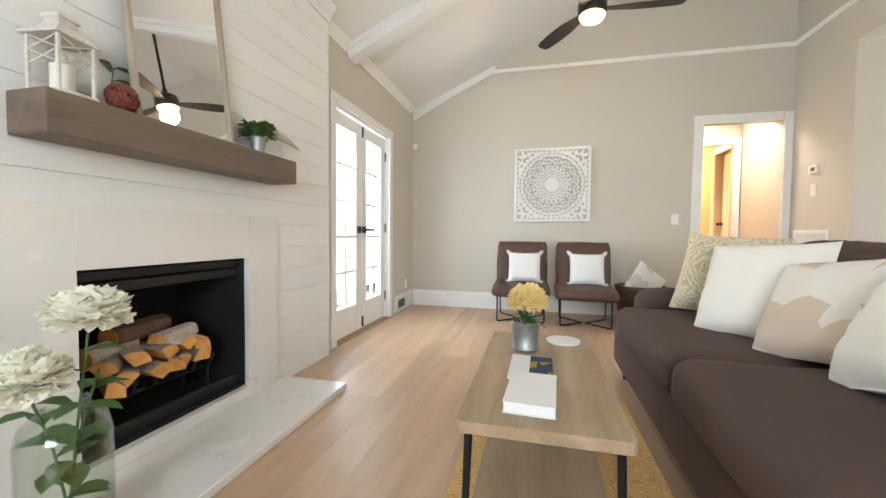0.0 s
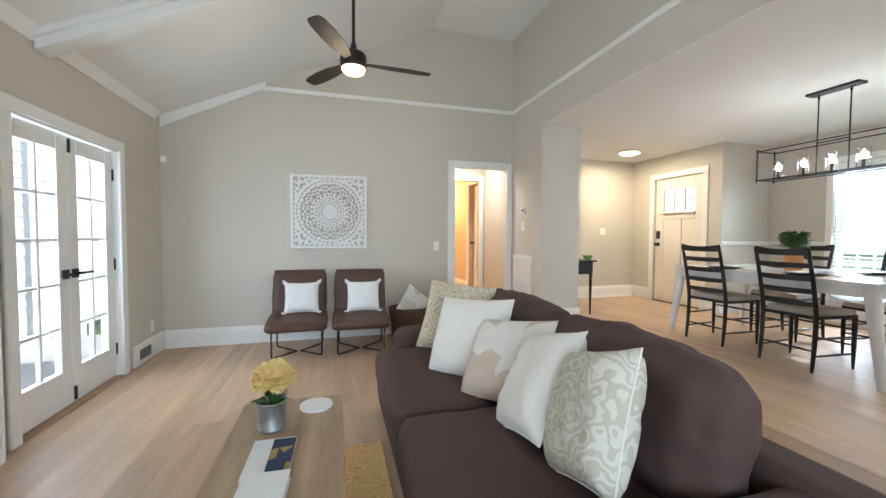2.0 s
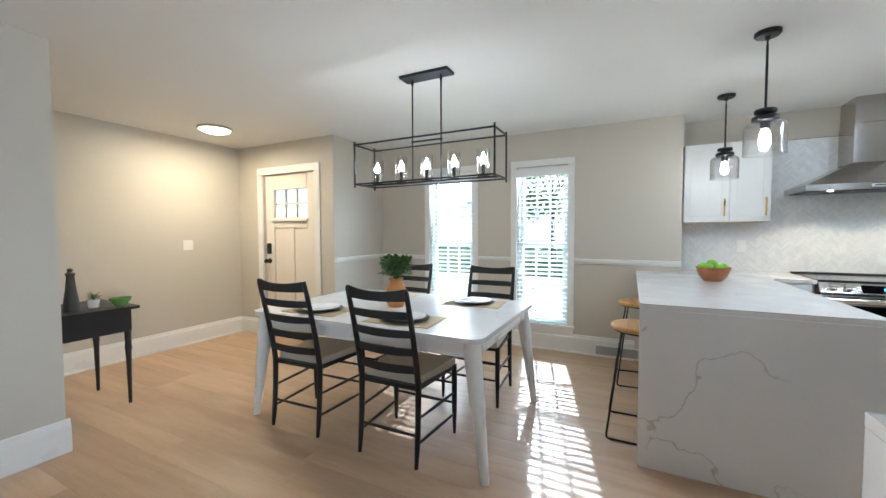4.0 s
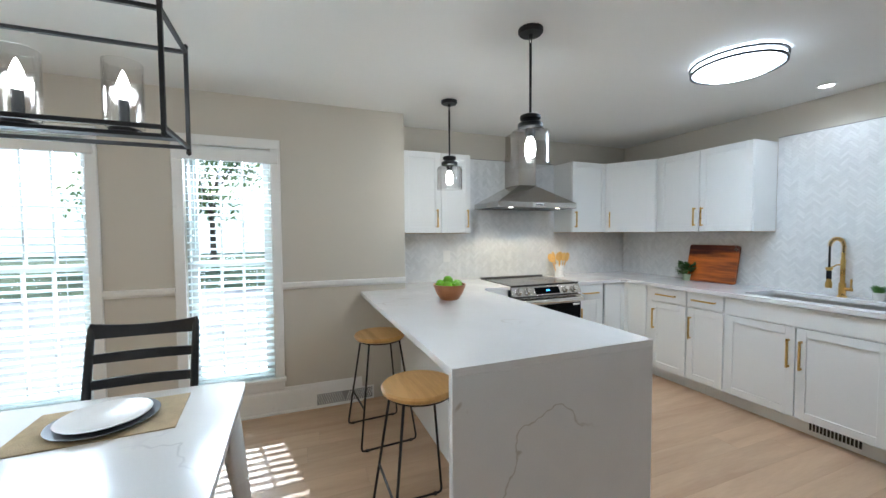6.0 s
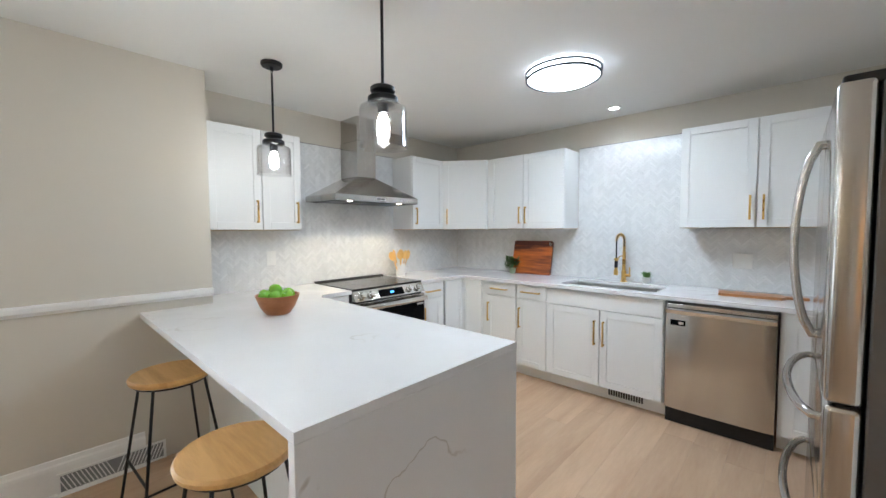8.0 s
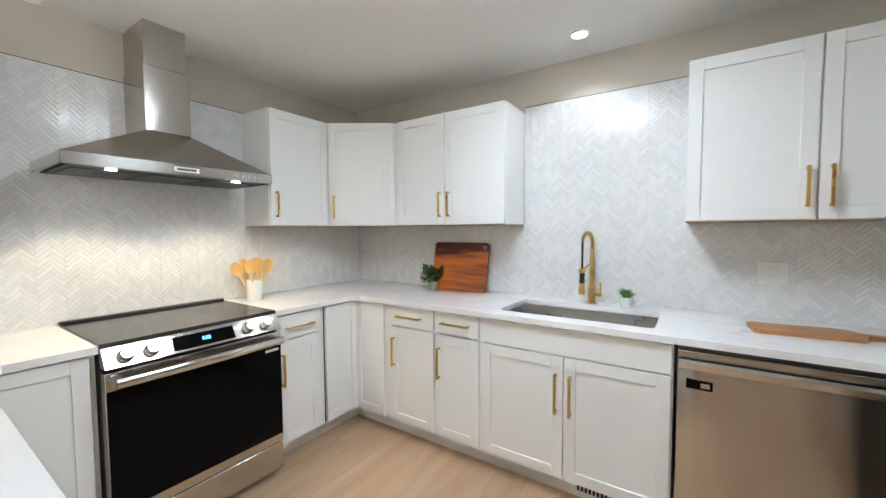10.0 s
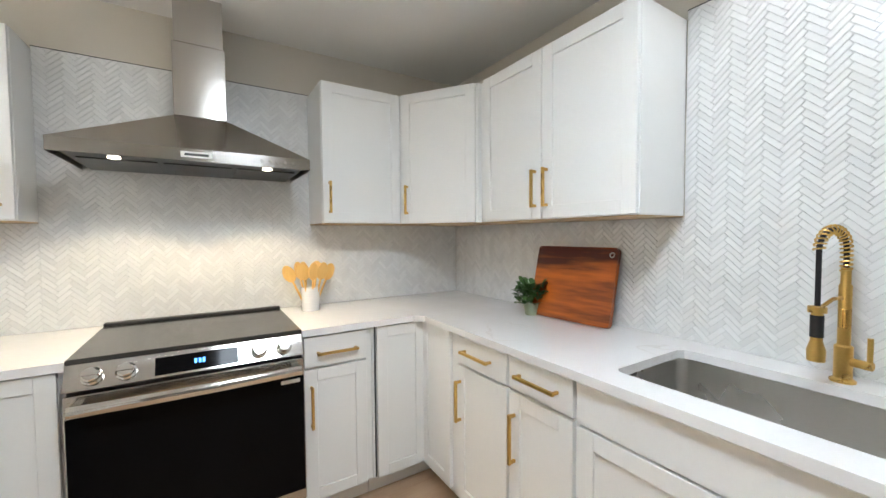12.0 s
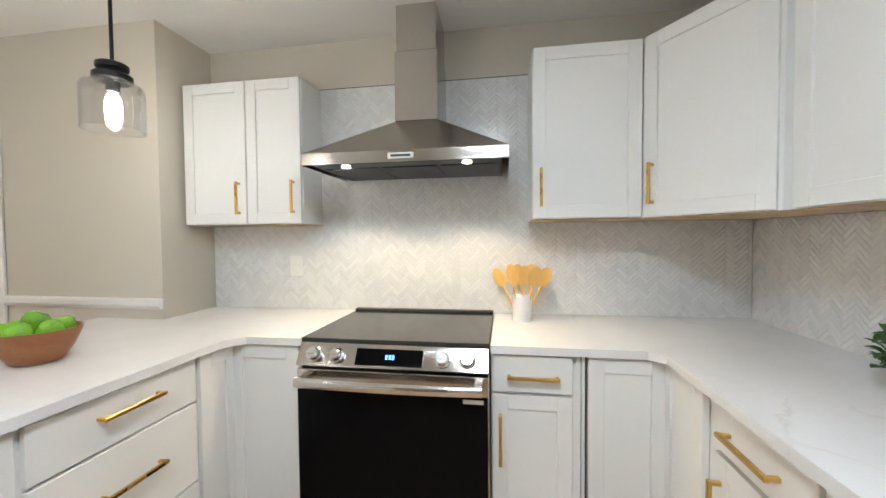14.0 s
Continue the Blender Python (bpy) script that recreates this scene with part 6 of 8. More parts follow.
def puff(bm, hx, hy, hz, r, bulge=0.06, cuts=12, seed=0, wrinkle=0.006):
    """A stuffed block round the origin: rounded edges, swollen faces, faint wrinkles."""
    v0 = len(bm.verts)
    res = bmesh.ops.create_cube(bm, size=2.0)
    es = list({e for v in res["verts"] for e in v.link_edges})
    bmesh.ops.subdivide_edges(bm, edges=es, cuts=cuts, use_grid_fill=True)
    bm.verts.ensure_lookup_table()
    for v in bm.verts[v0:]:
        a, b, c = v.co
        p = Vector((a * hx, b * hy, c * hz))
        core = Vector((max(-hx + r, min(hx - r, p.x)), max(-hy + r, min(hy - r, p.y)), max(-hz + r, min(hz - r, p.z))))
        d = p - core
        if d.length > 1e-6:
            p = core + d.normalized() * min(r, d.length * 1.0) if d.length > r else p
        wx, wy, wz = 1 - a * a, 1 - b * b, 1 - c * c
        p.x *= 1 + bulge * wy * wz
        p.y *= 1 + bulge * wx * wz
        p.z *= 1 + bulge * 2.0 * wx * wy
        n = noise.noise(Vector((p.x * 7 + seed, p.y * 7, p.z * 7))) + 0.3 * noise.noise(Vector((p.x * 12, p.y * 40 + 14 * p.z + seed, p.z * 9))) + 0.5 * noise.noise(Vector((p.x * 19, p.y * 19 + seed, p.z * 19)))
        p += Vector((a, b, c)).normalized() * wrinkle * n
        v.co = p


def pillow_mesh(w, h, t, seed=0, n=18):
    """A knife-edged cushion: width along x, height along z, fullness along y."""
    bm = B()
    grid = {}
    for side in (-1, 1):
        for i in range(n + 1):
            for j in range(n + 1):
                a, b = 2 * i / n - 1, 2 * j / n - 1
                edge = i in (0, n) or j in (0, n)
                if edge and side == 1:
                    grid[side, i, j] = grid[-1, i, j]
                    continue
                pull_in = 0.055
                x = a * w / 2 * (1 - pull_in * (1 - b * b) * abs(a) ** 3)
                z = b * h / 2 * (1 - pull_in * (1 - a * a) * abs(b) ** 3)
                full = ((1 - a ** 4) * (1 - b ** 4)) ** 0.55
                wr = 0.05 * noise.noise(Vector((a * 3 + seed, b * 3, side * 2.0))) + 0.03 * noise.noise(Vector((a * 8, b * 8 + seed, side)))
                grid[side, i, j] = bm.verts.new((x, side * t / 2 * full * (1 + wr * 3), z))
        for i in range(n):
            for j in range(n):
                q = [grid[side, i, j], grid[side, i + 1, j], grid[side, i + 1, j + 1], grid[side, i, j + 1]]
                bm.faces.new(q if side == -1 else q[::-1])
    return bm


def pillow(label, at, size, t, yaw, lean, roll, mat, seed, group="", piping=None, category="pillow"):
    p = thing("throw_pillow", label, category, Matrix.Translation(at) @ Euler((0, 0, radians(yaw))).to_matrix().to_4x4() @ Euler((radians(lean), radians(roll), 0)).to_matrix().to_4x4(), group)
    w, h = size
    part("cover", pillow_mesh(w, h, t, seed), mat, p, smooth=True)
    if piping:
        bm = B()
        pts = []
        for k in range(48):
            s = k / 12
            side, f = int(s), (s - int(s)) * 2 - 1
            e = 1 - 0.055 * (1 - f * f)
            pts.append([(f * w / 2, 0, -h / 2 * e), (w / 2 * e, 0, f * h / 2), (-f * w / 2, 0, h / 2 * e), (-w / 2 * e, 0, -f * h / 2)][side])
        tube(bm, pts, 0.0035, 6, True)
        part("piping", bm, piping, p, smooth=True)
    return p


def scroll_cloth(name, base, ink, scale, width=0.1, kind="scroll"):
    """Cloth printed with swirling scrolls or with soft angular patches."""
    mat = material(name, base, 0.85, var=0.04, scale=5, fine=280, bump=0.25)
    nt = mat.node_tree
    bsdf = nt.nodes["Principled BSDF"]
    src = bsdf.inputs["Base Color"].links[0].from_socket
    co = nt.nodes.new("ShaderNodeTexCoord")
    if kind == "scroll":
        tex = nt.nodes.new("ShaderNodeTexWave")
        tex.wave_type, tex.rings_direction = "RINGS", "SPHERICAL"
        tex.inputs["Scale"].default_value, tex.inputs["Distortion"].default_value = scale, 14.0
        tex.inputs["Detail"].default_value, tex.inputs["Detail Scale"].default_value = 1.0, 1.3
        nt.links.new(co.outputs["Object"], tex.inputs["Vector"])
        val = tex.outputs["Fac"]
        lo, hi = 0.48, 0.62
    else:
        tex = nt.nodes.new("ShaderNodeTexVoronoi")
        tex.inputs["Scale"].default_value = scale
        nt.links.new(co.outputs["Object"], tex.inputs["Vector"])
        sep = nt.nodes.new("ShaderNodeSeparateColor")
        nt.links.new(tex.outputs["Color"], sep.inputs[0])
        val = sep.outputs[0]
        lo, hi = 0.55, 0.57
    r = nt.nodes.new("ShaderNodeMapRange")
    r.inputs["From Min"].default_value, r.inputs["From Max"].default_value = lo, hi
    nt.links.new(val, r.inputs["Value"])
    mix = nt.nodes.new("ShaderNodeMix")
    mix.data_type = "RGBA"
    nt.links.new(r.outputs[0], mix.inputs["Factor"])
    nt.links.new(src, mix.inputs["A"])
    mix.inputs["B"].default_value = (*ink, 1)
    nt.links.new(mix.outputs["Result"], bsdf.inputs["Base Color"])
    return mat


# sofa, its back towards the step
so = thing("sofa", "deep brown velvet sofa with loose back cushions", "sofa", pose(2.08, 4.22, 0))
bm = B()
puff(bm, 0.53, 1.19, 0.11, 0.03, 0.0, 10, 1, 0.002)
part("base", bm, SOFA, so, smooth=True, m=pose(0.0, 0, 0.20))
for y, h in ((-0.425, 0.418), (0.49, 0.482)):
    bm = B()
    puff(bm, 0.40, h, 0.095, 0.055, 0.045, 16, y * 9, 0.006)
    part("seat_cushion", bm, SOFA, so, smooth=True, m=pose(-0.16, y, 0.405))
    bm = B()
    puff(bm, 0.125, h + 0.003, 0.225, 0.10, 0.07, 30, y * 5 + 3, 0.016)
    part("back_cushion", bm, SOFA, so, smooth=True, m=pose(0.235, y, 0.667, 0, 12, 0))
for y, h in ((-1.02, 0.165), (1.09, 0.10)):
    bm = B()
    puff(bm, 0.47, h, 0.16, 0.085, 0.02, 14, y, 0.005)
    part("arm", bm, SOFA, so, smooth=True, m=pose(0.06, y, 0.445))
bm = B()
puff(bm, 0.095, 1.185, 0.165, 0.05, 0.01, 12, 8, 0.003)
part("back_frame", bm, SOFA, so, smooth=True, m=pose(0.445, 0, 0.465))
for x in (-0.46, 0.46):
    for y in (-1.1, 1.1):
        bm = B()
        rod(bm, (x, y, 0.0), (x, y, 0.095), 0.02, 0.028)
        part("foot", bm, BLACKWOOD, so)

GOLDCLOTH = scroll_cloth("gold_scroll_cloth", (0.50, 0.42, 0.27), (0.66, 0.60, 0.46), 14)
PAISLEY = scroll_cloth("sage_scroll_cloth", (0.50, 0.46, 0.36), (0.63, 0.60, 0.51), 13)
PATCH = scroll_cloth("patch_cloth", (0.74, 0.69, 0.62), (0.60, 0.49, 0.38), 6, kind="patch")
pillow("gold scroll-patterned throw pillow on the sofa", (2.03, 4.98, 0.73), (0.47, 0.47), 0.16, -38, -24, 4, GOLDCLOTH, 1)
pillow("plain cream throw pillow on the sofa", (1.99, 4.60, 0.70), (0.48, 0.46), 0.16, -52, -26, -4, CREAM, 2)
pillow("cream throw pillow with beige angular patches", (2.05, 4.25, 0.68), (0.46, 0.42), 0.15, -64, -34, -8, PATCH, 3)
pillow("plain cream throw pillow with piped edges, leaning", (2.03, 3.92, 0.70), (0.38, 0.43), 0.16, -92, -34, -16, CREAM, 4, piping=CREAM)
pillow("sage throw pillow with a pale scroll pattern", (2.03, 3.60, 0.72), (0.35, 0.41), 0.18, -94, -24, -18, PAISLEY, 5, piping=CREAM)


# lounge chairs by the far wall
def lounge(m, seed):
    c = thing("lounge_chair", "armless brown leather lounge chair on thin black rods", "chair", m, "lounge chairs")
    bm = B()
    puff(bm, 0.295, 0.30, 0.05, 0.045, 0.03, 12, seed, 0.004)
    part("seat", bm, LEATHER, c, smooth=True, m=pose(0, -0.06, 0.355, 4, 0, 0))
    bm = B()
    puff(bm, 0.285, 0.045, 0.25, 0.04, 0.03, 12, seed + 4, 0.004)
    part("backrest", bm, LEATHER, c, smooth=True, m=pose(0, 0.29, 0.605, -17, 0, 0))
    bm = B()
    tube(bm, [(-0.275, 0.36, 0.83), (0.275, 0.36, 0.83)], 0.028, 10)
    part("headrest_roll", bm, LEATHER, c, smooth=True)
    for s in (-1, 1):
        bm = B()
        tube(bm, [(s * 0.245, -0.22, 0.315), (s * 0.245, -0.215, 0.05), (s * 0.243, -0.21, 0.018), (s * 0.235, -0.20, 0.008), (s * 0.02, 0.0, 0.008), (s * 0.235, 0.23, 0.008), (s * 0.243, 0.24, 0.018), (s * 0.245, 0.245, 0.05), (s * 0.255, 0.29, 0.42)], 0.008, 8)
        part("leg_rod", bm, BLACK, c, smooth=True)
    bm = B()
    tube(bm, [(-0.245, -0.22, 0.312), (0.245, -0.22, 0.312)], 0.008, 8)
    tube(bm, [(-0.25, 0.25, 0.312), (0.25, 0.25, 0.312)], 0.008, 8)
    part("cross_rod", bm, BLACK, c, smooth=True)
    return c


for x, y, rz in ((0.875, 6.95, 1), (1.535, 6.90, -2)):
    lounge(pose(x, y, 0, 0, 0, rz), x)
    p = pillow("small white textured pillow with corner tassels", (x + 0.03, y + 0.075, 0.575), (0.36, 0.34), 0.13, rz, -17, 0, WHITECLOTH, x * 3, "white pillows on the lounge chairs")
    for sx in (-1, 1):
        for sz in (-1, 1):
            bm = B()
            lathe(bm, [(0, -0.03), (0.02, -0.026), (0.022, -0.005), (0.012, 0.008), (0.014, 0.02), (0, 0.028)], 10, m=pose(sx * 0.185, -0.005, sz * 0.175, 0, sx * 40, 0))
            part("tassel", bm, WHITECLOTH, p, smooth=True)

# basket beside the chairs
WICK = material("dark_wicker", (0.09, 0.05, 0.03), 0.7, var=0.3, scale=20, fine=160, bump=0.4)
bk = thing("basket", "dark wicker basket holding a patterned pillow", "basket", pose(2.13, 7.13, 0))
for k in range(15):
    z = 0.012 + k * 0.027
    r = 0.19 + 0.05 * k / 14
    bm = B()
    tube(bm, [((r + (0.006 if (j + k) % 2 else -0.004)) * math.cos(2 * math.pi * j / 28), 0.85 * (r + (0.006 if (j + k) % 2 else -0.004)) * math.sin(2 * math.pi * j / 28), z) for j in range(28)], 0.0135, 6, True)
    part("weave", bm, WICK, bk, smooth=True)
bm = B()
lathe(bm, [(0, 0), (0.18, 0), (0.18, 0.012), (0, 0.012)], 28)
bmesh.ops.scale(bm, vec=(1, 0.85, 1), verts=bm.verts)
part("bottom", bm, WICK, bk)
pillow("white pillow with pale grey patches in the basket", (2.18, 7.12, 0.43), (0.36, 0.36), 0.12, 12, -14, 38, scroll_cloth("grey_patch_cloth", (0.76, 0.75, 0.72), (0.62, 0.58, 0.52), 9, kind="patch"), 9)

# coffee table
CTW = wood("washed_oak_top", (0.44, 0.32, 0.20), (0.28, 0.19, 0.11), 0.42, "y", 1.1, 0.04, (0.3, 0.68))
co_ = thing("coffee_table", "rectangular oak coffee table on black metal legs", "table", pose(1.06, 4.175, 0))
bm = B()
box(bm, -0.235, -0.505, 0.385, 0.235, 0.505, 0.42)
bmesh.ops.bevel(bm, geom=[e for e in bm.edges if abs((e.verts[0].co - e.verts[1].co).z) > 0.02], offset=0.02, segments=4, profile=0.5, affect="EDGES")
bevel(bm, 0.002, 1, 60)
part("tabletop", bm, CTW, co_)
for sx in (-1, 1):
    for sy in (-1, 1):
        bm = B()
        tube(bm, [(sx * 0.205, sy * 0.45, 0.385), (sx * 0.215, sy * 0.465, 0.0)], [0.0125, 0.0105], 10)
        part("leg", bm, BLACK, co_, smooth=True)
    boxpart("apron_bar", (sx * 0.2 - 0.01, -0.44, 0.365, sx * 0.2 + 0.01, 0.44, 0.385), BLACK, co_, 0.001)
boxpart("lower_shelf", (-0.2, -0.44, 0.125, 0.2, 0.44, 0.145), CTW, co_, 0.003)
GALV = material("galvanised_zinc", (0.36, 0.38, 0.37), 0.5, 0.8, var=0.25, scale=16, fine=90, bump=0.1)


def petal_material(name, color):
    mat = material(name, color, 0.6, var=0.06, scale=30, fine=90, bump=0.0)
    let_through(mat, 0.35, color)
    return mat


YEL = petal_material("pale_yellow_petal", (0.97, 0.80, 0.38))
WPET = petal_material("ivory_petal", (0.93, 0.91, 0.79))


def flower_ball(bm, rnd, c, r, count, size, flat=0.8):
    """A head of many small cupped petals."""
    for i in range(count):
        u = rnd.uniform(-0.35, 1)
        a = rnd.uniform(0, 6.283)
        q = math.sqrt(max(0, 1 - u * u))
        d = Vector((q * math.cos(a), q * math.sin(a), u))
        p = Vector(c) + Vector((d.x * r, d.y * r, d.z * r * flat)) * rnd.uniform(0.72, 1.0)
        for k in range(3):
            e = (d * 0.6 + Vector((rnd.uniform(-1, 1), rnd.uniform(-1, 1), rnd.uniform(-1, 1)))).normalized()
            leaf_blade(bm, p, e, size * rnd.uniform(0.8, 1.2), size * 0.9, -0.2, 0.25)


def hydrangea_pot():
    t = thing("flower_pot", "galvanised pot with a pale yellow hydrangea", "flower pot", pose(0.995, 4.385, 0.42))
    bm = B()
    lathe(bm, [(0, 0), (0.052, 0), (0.055, 0.01), (0.058, 0.012), (0.055, 0.016), (0.06, 0.12), (0.064, 0.125), (0.06, 0.13), (0.056, 0.125), (0.052, 0.02), (0, 0.02)], 28)
    part("pot", bm, GALV, t, smooth=True)
    rnd = random.Random(21)
    bm = B()
    flower_ball(bm, rnd, (0.01, 0, 0.215), 0.078, 420, 0.024, 0.85)
    part("flower_head", bm, YEL, t, "pale yellow petals", True)
    bm = B()
    foliage(bm, rnd, (0, 0, 0.11), 0.05, 0.06, 16, 0.06, 0.038, 0.4)
    stems(bm, rnd, (0, 0, 0.08), 0.05, 0.17, 7, 0.003)
    part("foliage", bm, LEAF, t, smooth=True)


hydrangea_pot()
# books and a coaster
PAGE = material("white_paper", (0.78, 0.77, 0.74), 0.7, var=0.03, scale=4, fine=200, bump=0.05)
bkk = thing("book", "white hardback book lying on the coffee table", "book", pose(1.03, 3.875, 0.42, 0, 0, -3))
boxpart("page_block", (-0.072, -0.125, 0.003, 0.072, 0.125, 0.031), PAGE, bkk, 0.0015)
boxpart("cover", (-0.075, -0.13, 0.031, 0.075, 0.13, 0.034), PAGE, bkk, 0.001)
boxpart("back_cover", (-0.075, -0.13, 0.0, 0.075, 0.13, 0.003), PAGE, bkk, 0.001)
b2 = thing("book", "open picture book with a dark glossy photograph", "book", pose(1.025, 4.14, 0.42, 0, 0, -1))
boxpart("page_block", (-0.08, -0.13, 0.0, 0.08, 0.13, 0.012), PAGE, b2, 0.001)
boxpart("photograph", (-0.005, -0.128, 0.0122, 0.08, 0.12, 0.0132), scroll_cloth("dark_photo", (0.03, 0.05, 0.09), (0.35, 0.26, 0.08), 12, kind="patch"), b2, 0, "dark glossy photograph")
cs = B()
lathe(cs, [(0, 0), (0.078, 0), (0.08, 0.004), (0.078, 0.010), (0, 0.010)], 40)
tagged(part("trivet", cs, WHITEC, m=pose(1.17, 4.565, 0.42), smooth=True), "round white ceramic trivet on the coffee table", "trivet")
# rug
RUG = scroll_cloth("gold_jute_rug", (0.58, 0.34, 0.10), (0.74, 0.52, 0.24), 20)
bm = B()
box(bm, 0.74, 2.3, 0.0005, 1.53, 4.90, 0.011)
bevel(bm, 0.004, 2)
tagged(part("rug", bm, RUG), "golden jute rug with a raised scroll pattern", "rug")

# carved panel on the far wall
CARVE = material("white_distressed_carving", (0.84, 0.82, 0.79), 0.6, var=0.05, scale=18, fine=120, bump=0.2)
art = thing("carved_wall_panel", "square white carved openwork wall panel", "wall art", pose(1.199, 7.453, 1.545, 90, 0, 0))
H = 0.442
bm = B()
for d in ((-H, -H, 0, -H + 0.03, H, 0.042), (H - 0.03, -H, 0, H, H, 0.042), (-H + 0.03, -H, 0, H - 0.03, -H + 0.03, 0.042), (-H + 0.03, H - 0.03, 0, H - 0.03, H, 0.042)):
    box(bm, *d)
bevel(bm, 0.003, 1)
part("frame", bm, CARVE, art)


# leaf-shaped cuts of one eighth of the panel; the rest mirrors it
POLAR = [(0.095, (0, 15, 30, 45), 0.015, 0.0065, 0), (0.130, (7.5, 22.5, 37.5), 0.012, 0.009, 0), (0.163, (0, 15, 30, 45), 0.013, 0.010, 0),
         (0.200, (7.5, 22.5, 37.5), 0.018, 0.013, 90), (0.242, (0, 22.5, 45), 0.030, 0.022, 0), (0.238, (11, 34), 0.024, 0.010, 35), (0.282, (8, 30.5), 0.022, 0.012, -55),
         (0.285, (15, 37.5), 0.022, 0.012, 55), (0.310, (0, 22.5, 45), 0.026, 0.013, 90), (0.322, (11.25, 33.75), 0.020, 0.015, 0), (0.330, (5, 28), 0.020, 0.009, 55), (0.330, (17.5, 40), 0.020, 0.009, -55),
         (0.372, (3.8, 11.2, 18.7, 26.2, 33.7, 41.2), 0.020, 0.0085, 90), (0.428, (33, 41), 0.020, 0.012, 30), (0.445, (45,), 0.030, 0.012, 90), (0.486, (39,), 0.022, 0.013, -40), (0.530, (45,), 0.026, 0.014, 0)]
CUTS = [(r * math.cos(radians(a)), r * math.sin(radians(a)), hl, hw, a + turn) for r, angles, hl, hw, turn in POLAR for a in angles]
CUTS += [(0.402, 0.03 + 0.058 * k, 0.019, 0.008, 90) for k in range(7)]
N, IN = 176, H - 0.03
step = 2 * IN / N
line = np.abs(-IN + (np.arange(N) + 0.5) * step)
GX, GY = np.meshgrid(line, line, indexing="ij")
FX, FY = np.maximum(GX, GY), np.minimum(GX, GY)
gone = np.zeros((N, N), bool)
for cx, cy, hl, hw, turn in CUTS:
    c, w = math.cos(radians(turn)), math.sin(radians(turn))
    u = ((FX - cx) * c + (FY - cy) * w) / hl
    v = -(FX - cx) * w + (FY - cy) * c + 0.004 * u * u
    gone |= (np.abs(u) < 1) & (np.abs(v) < 1.25 * hw * (1 - u * u) * (1 + 0.35 * u))
solid = (~gone).tolist()
bm = B()
grid = {}


def knot(i, j, z):
    if (i, j, z) not in grid:
        grid[i, j, z] = bm.verts.new((-IN + i * step, -IN + j * step, z))
    return grid[i, j, z]


for i in range(N):
    for j in range(N):
        if not solid[i][j]:
            continue
        bm.faces.new([knot(i + a, j + b, 0.038) for a, b in ((0, 0), (1, 0), (1, 1), (0, 1))])
        for di, dj, p, q in ((-1, 0, (0, 1), (0, 0)), (1, 0, (1, 0), (1, 1)), (0, -1, (0, 0), (1, 0)), (0, 1, (1, 1), (0, 1))):
            if 0 <= i + di < N and 0 <= j + dj < N and not solid[i + di][j + dj]:
                bm.faces.new([knot(i + p[0], j + p[1], 0.004), knot(i + q[0], j + q[1], 0.004), knot(i + q[0], j + q[1], 0.038), knot(i + p[0], j + p[1], 0.038)])
part("openwork", bm, CARVE, art)

# ceiling fan
FANB = wood("dark_espresso_blade", (0.018, 0.012, 0.009), (0.011, 0.008, 0.006), 0.7, "x", 1.0, 0.03)
fan = thing("ceiling_fan", "dark three-bladed ceiling fan with a round lamp", "ceiling fan", pose(1.41, 5.745, 0))
fz = slope_z(1.41)
bm = B()
lathe(bm, [(0, 0.03), (0.06, 0.03), (0.058, -0.03), (0.03, -0.055), (0, -0.055)], 24, m=pose(0, 0, fz - 0.0, 0, 0, 0))
part("canopy", bm, BLACK, fan, smooth=True)
bm = B()
rod(bm, (0, 0, 2.73), (0, 0, fz - 0.04), 0.0125)
lathe(bm, [(0.0125, 0.07), (0.02, 0.06), (0.026, 0.0), (0, 0)], 16, (0, 0, 2.72))
part("downrod", bm, BLACK, fan, smooth=True)
BRONZE = material("oiled_bronze", (0.035, 0.025, 0.02), 0.4, 0.6, bump=0.02)
bm = B()
lathe(bm, [(0, 2.725), (0.05, 2.722), (0.09, 2.70), (0.104, 2.675), (0.104, 2.61), (0.098, 2.592), (0.09, 2.585), (0, 2.585)], 32)
part("motor", bm, BRONZE, fan, smooth=True)
bm = B()
lathe(bm, [(0.092, 2.588), (0.09, 2.572), (0.075, 2.552), (0.045, 2.54), (0, 2.536)], 32)
d = part("lamp_dome", bm, glow("fan_lamp_glass", (1.0, 0.70, 0.34), 2.8), fan, "glowing opal dome", True)
d.visible_shadow = False
for k in range(3):
    bm = B()
    out = []
    for x, hw in ((0.09, 0.028), (0.16, 0.042), (0.3, 0.066), (0.45, 0.07), (0.58, 0.062), (0.625, 0.05), (0.638, 0.03)):
        out.append((x, hw))
    prism(bm, out + [(x, -hw * 0.8) for x, hw in reversed(out)], -0.004, 0.004)
    bevel(bm, 0.002, 1, 40)
    part("blade", bm, FANB, fan, m=pose(0, 0, 2.632, 0, 0, 4 + 120 * k) @ pose(0, 0, 0, 11, 0, 0))
point("fan_light", (1.41, 5.745, 2.50), 10, (1.0, 0.78, 0.50), 0.08)

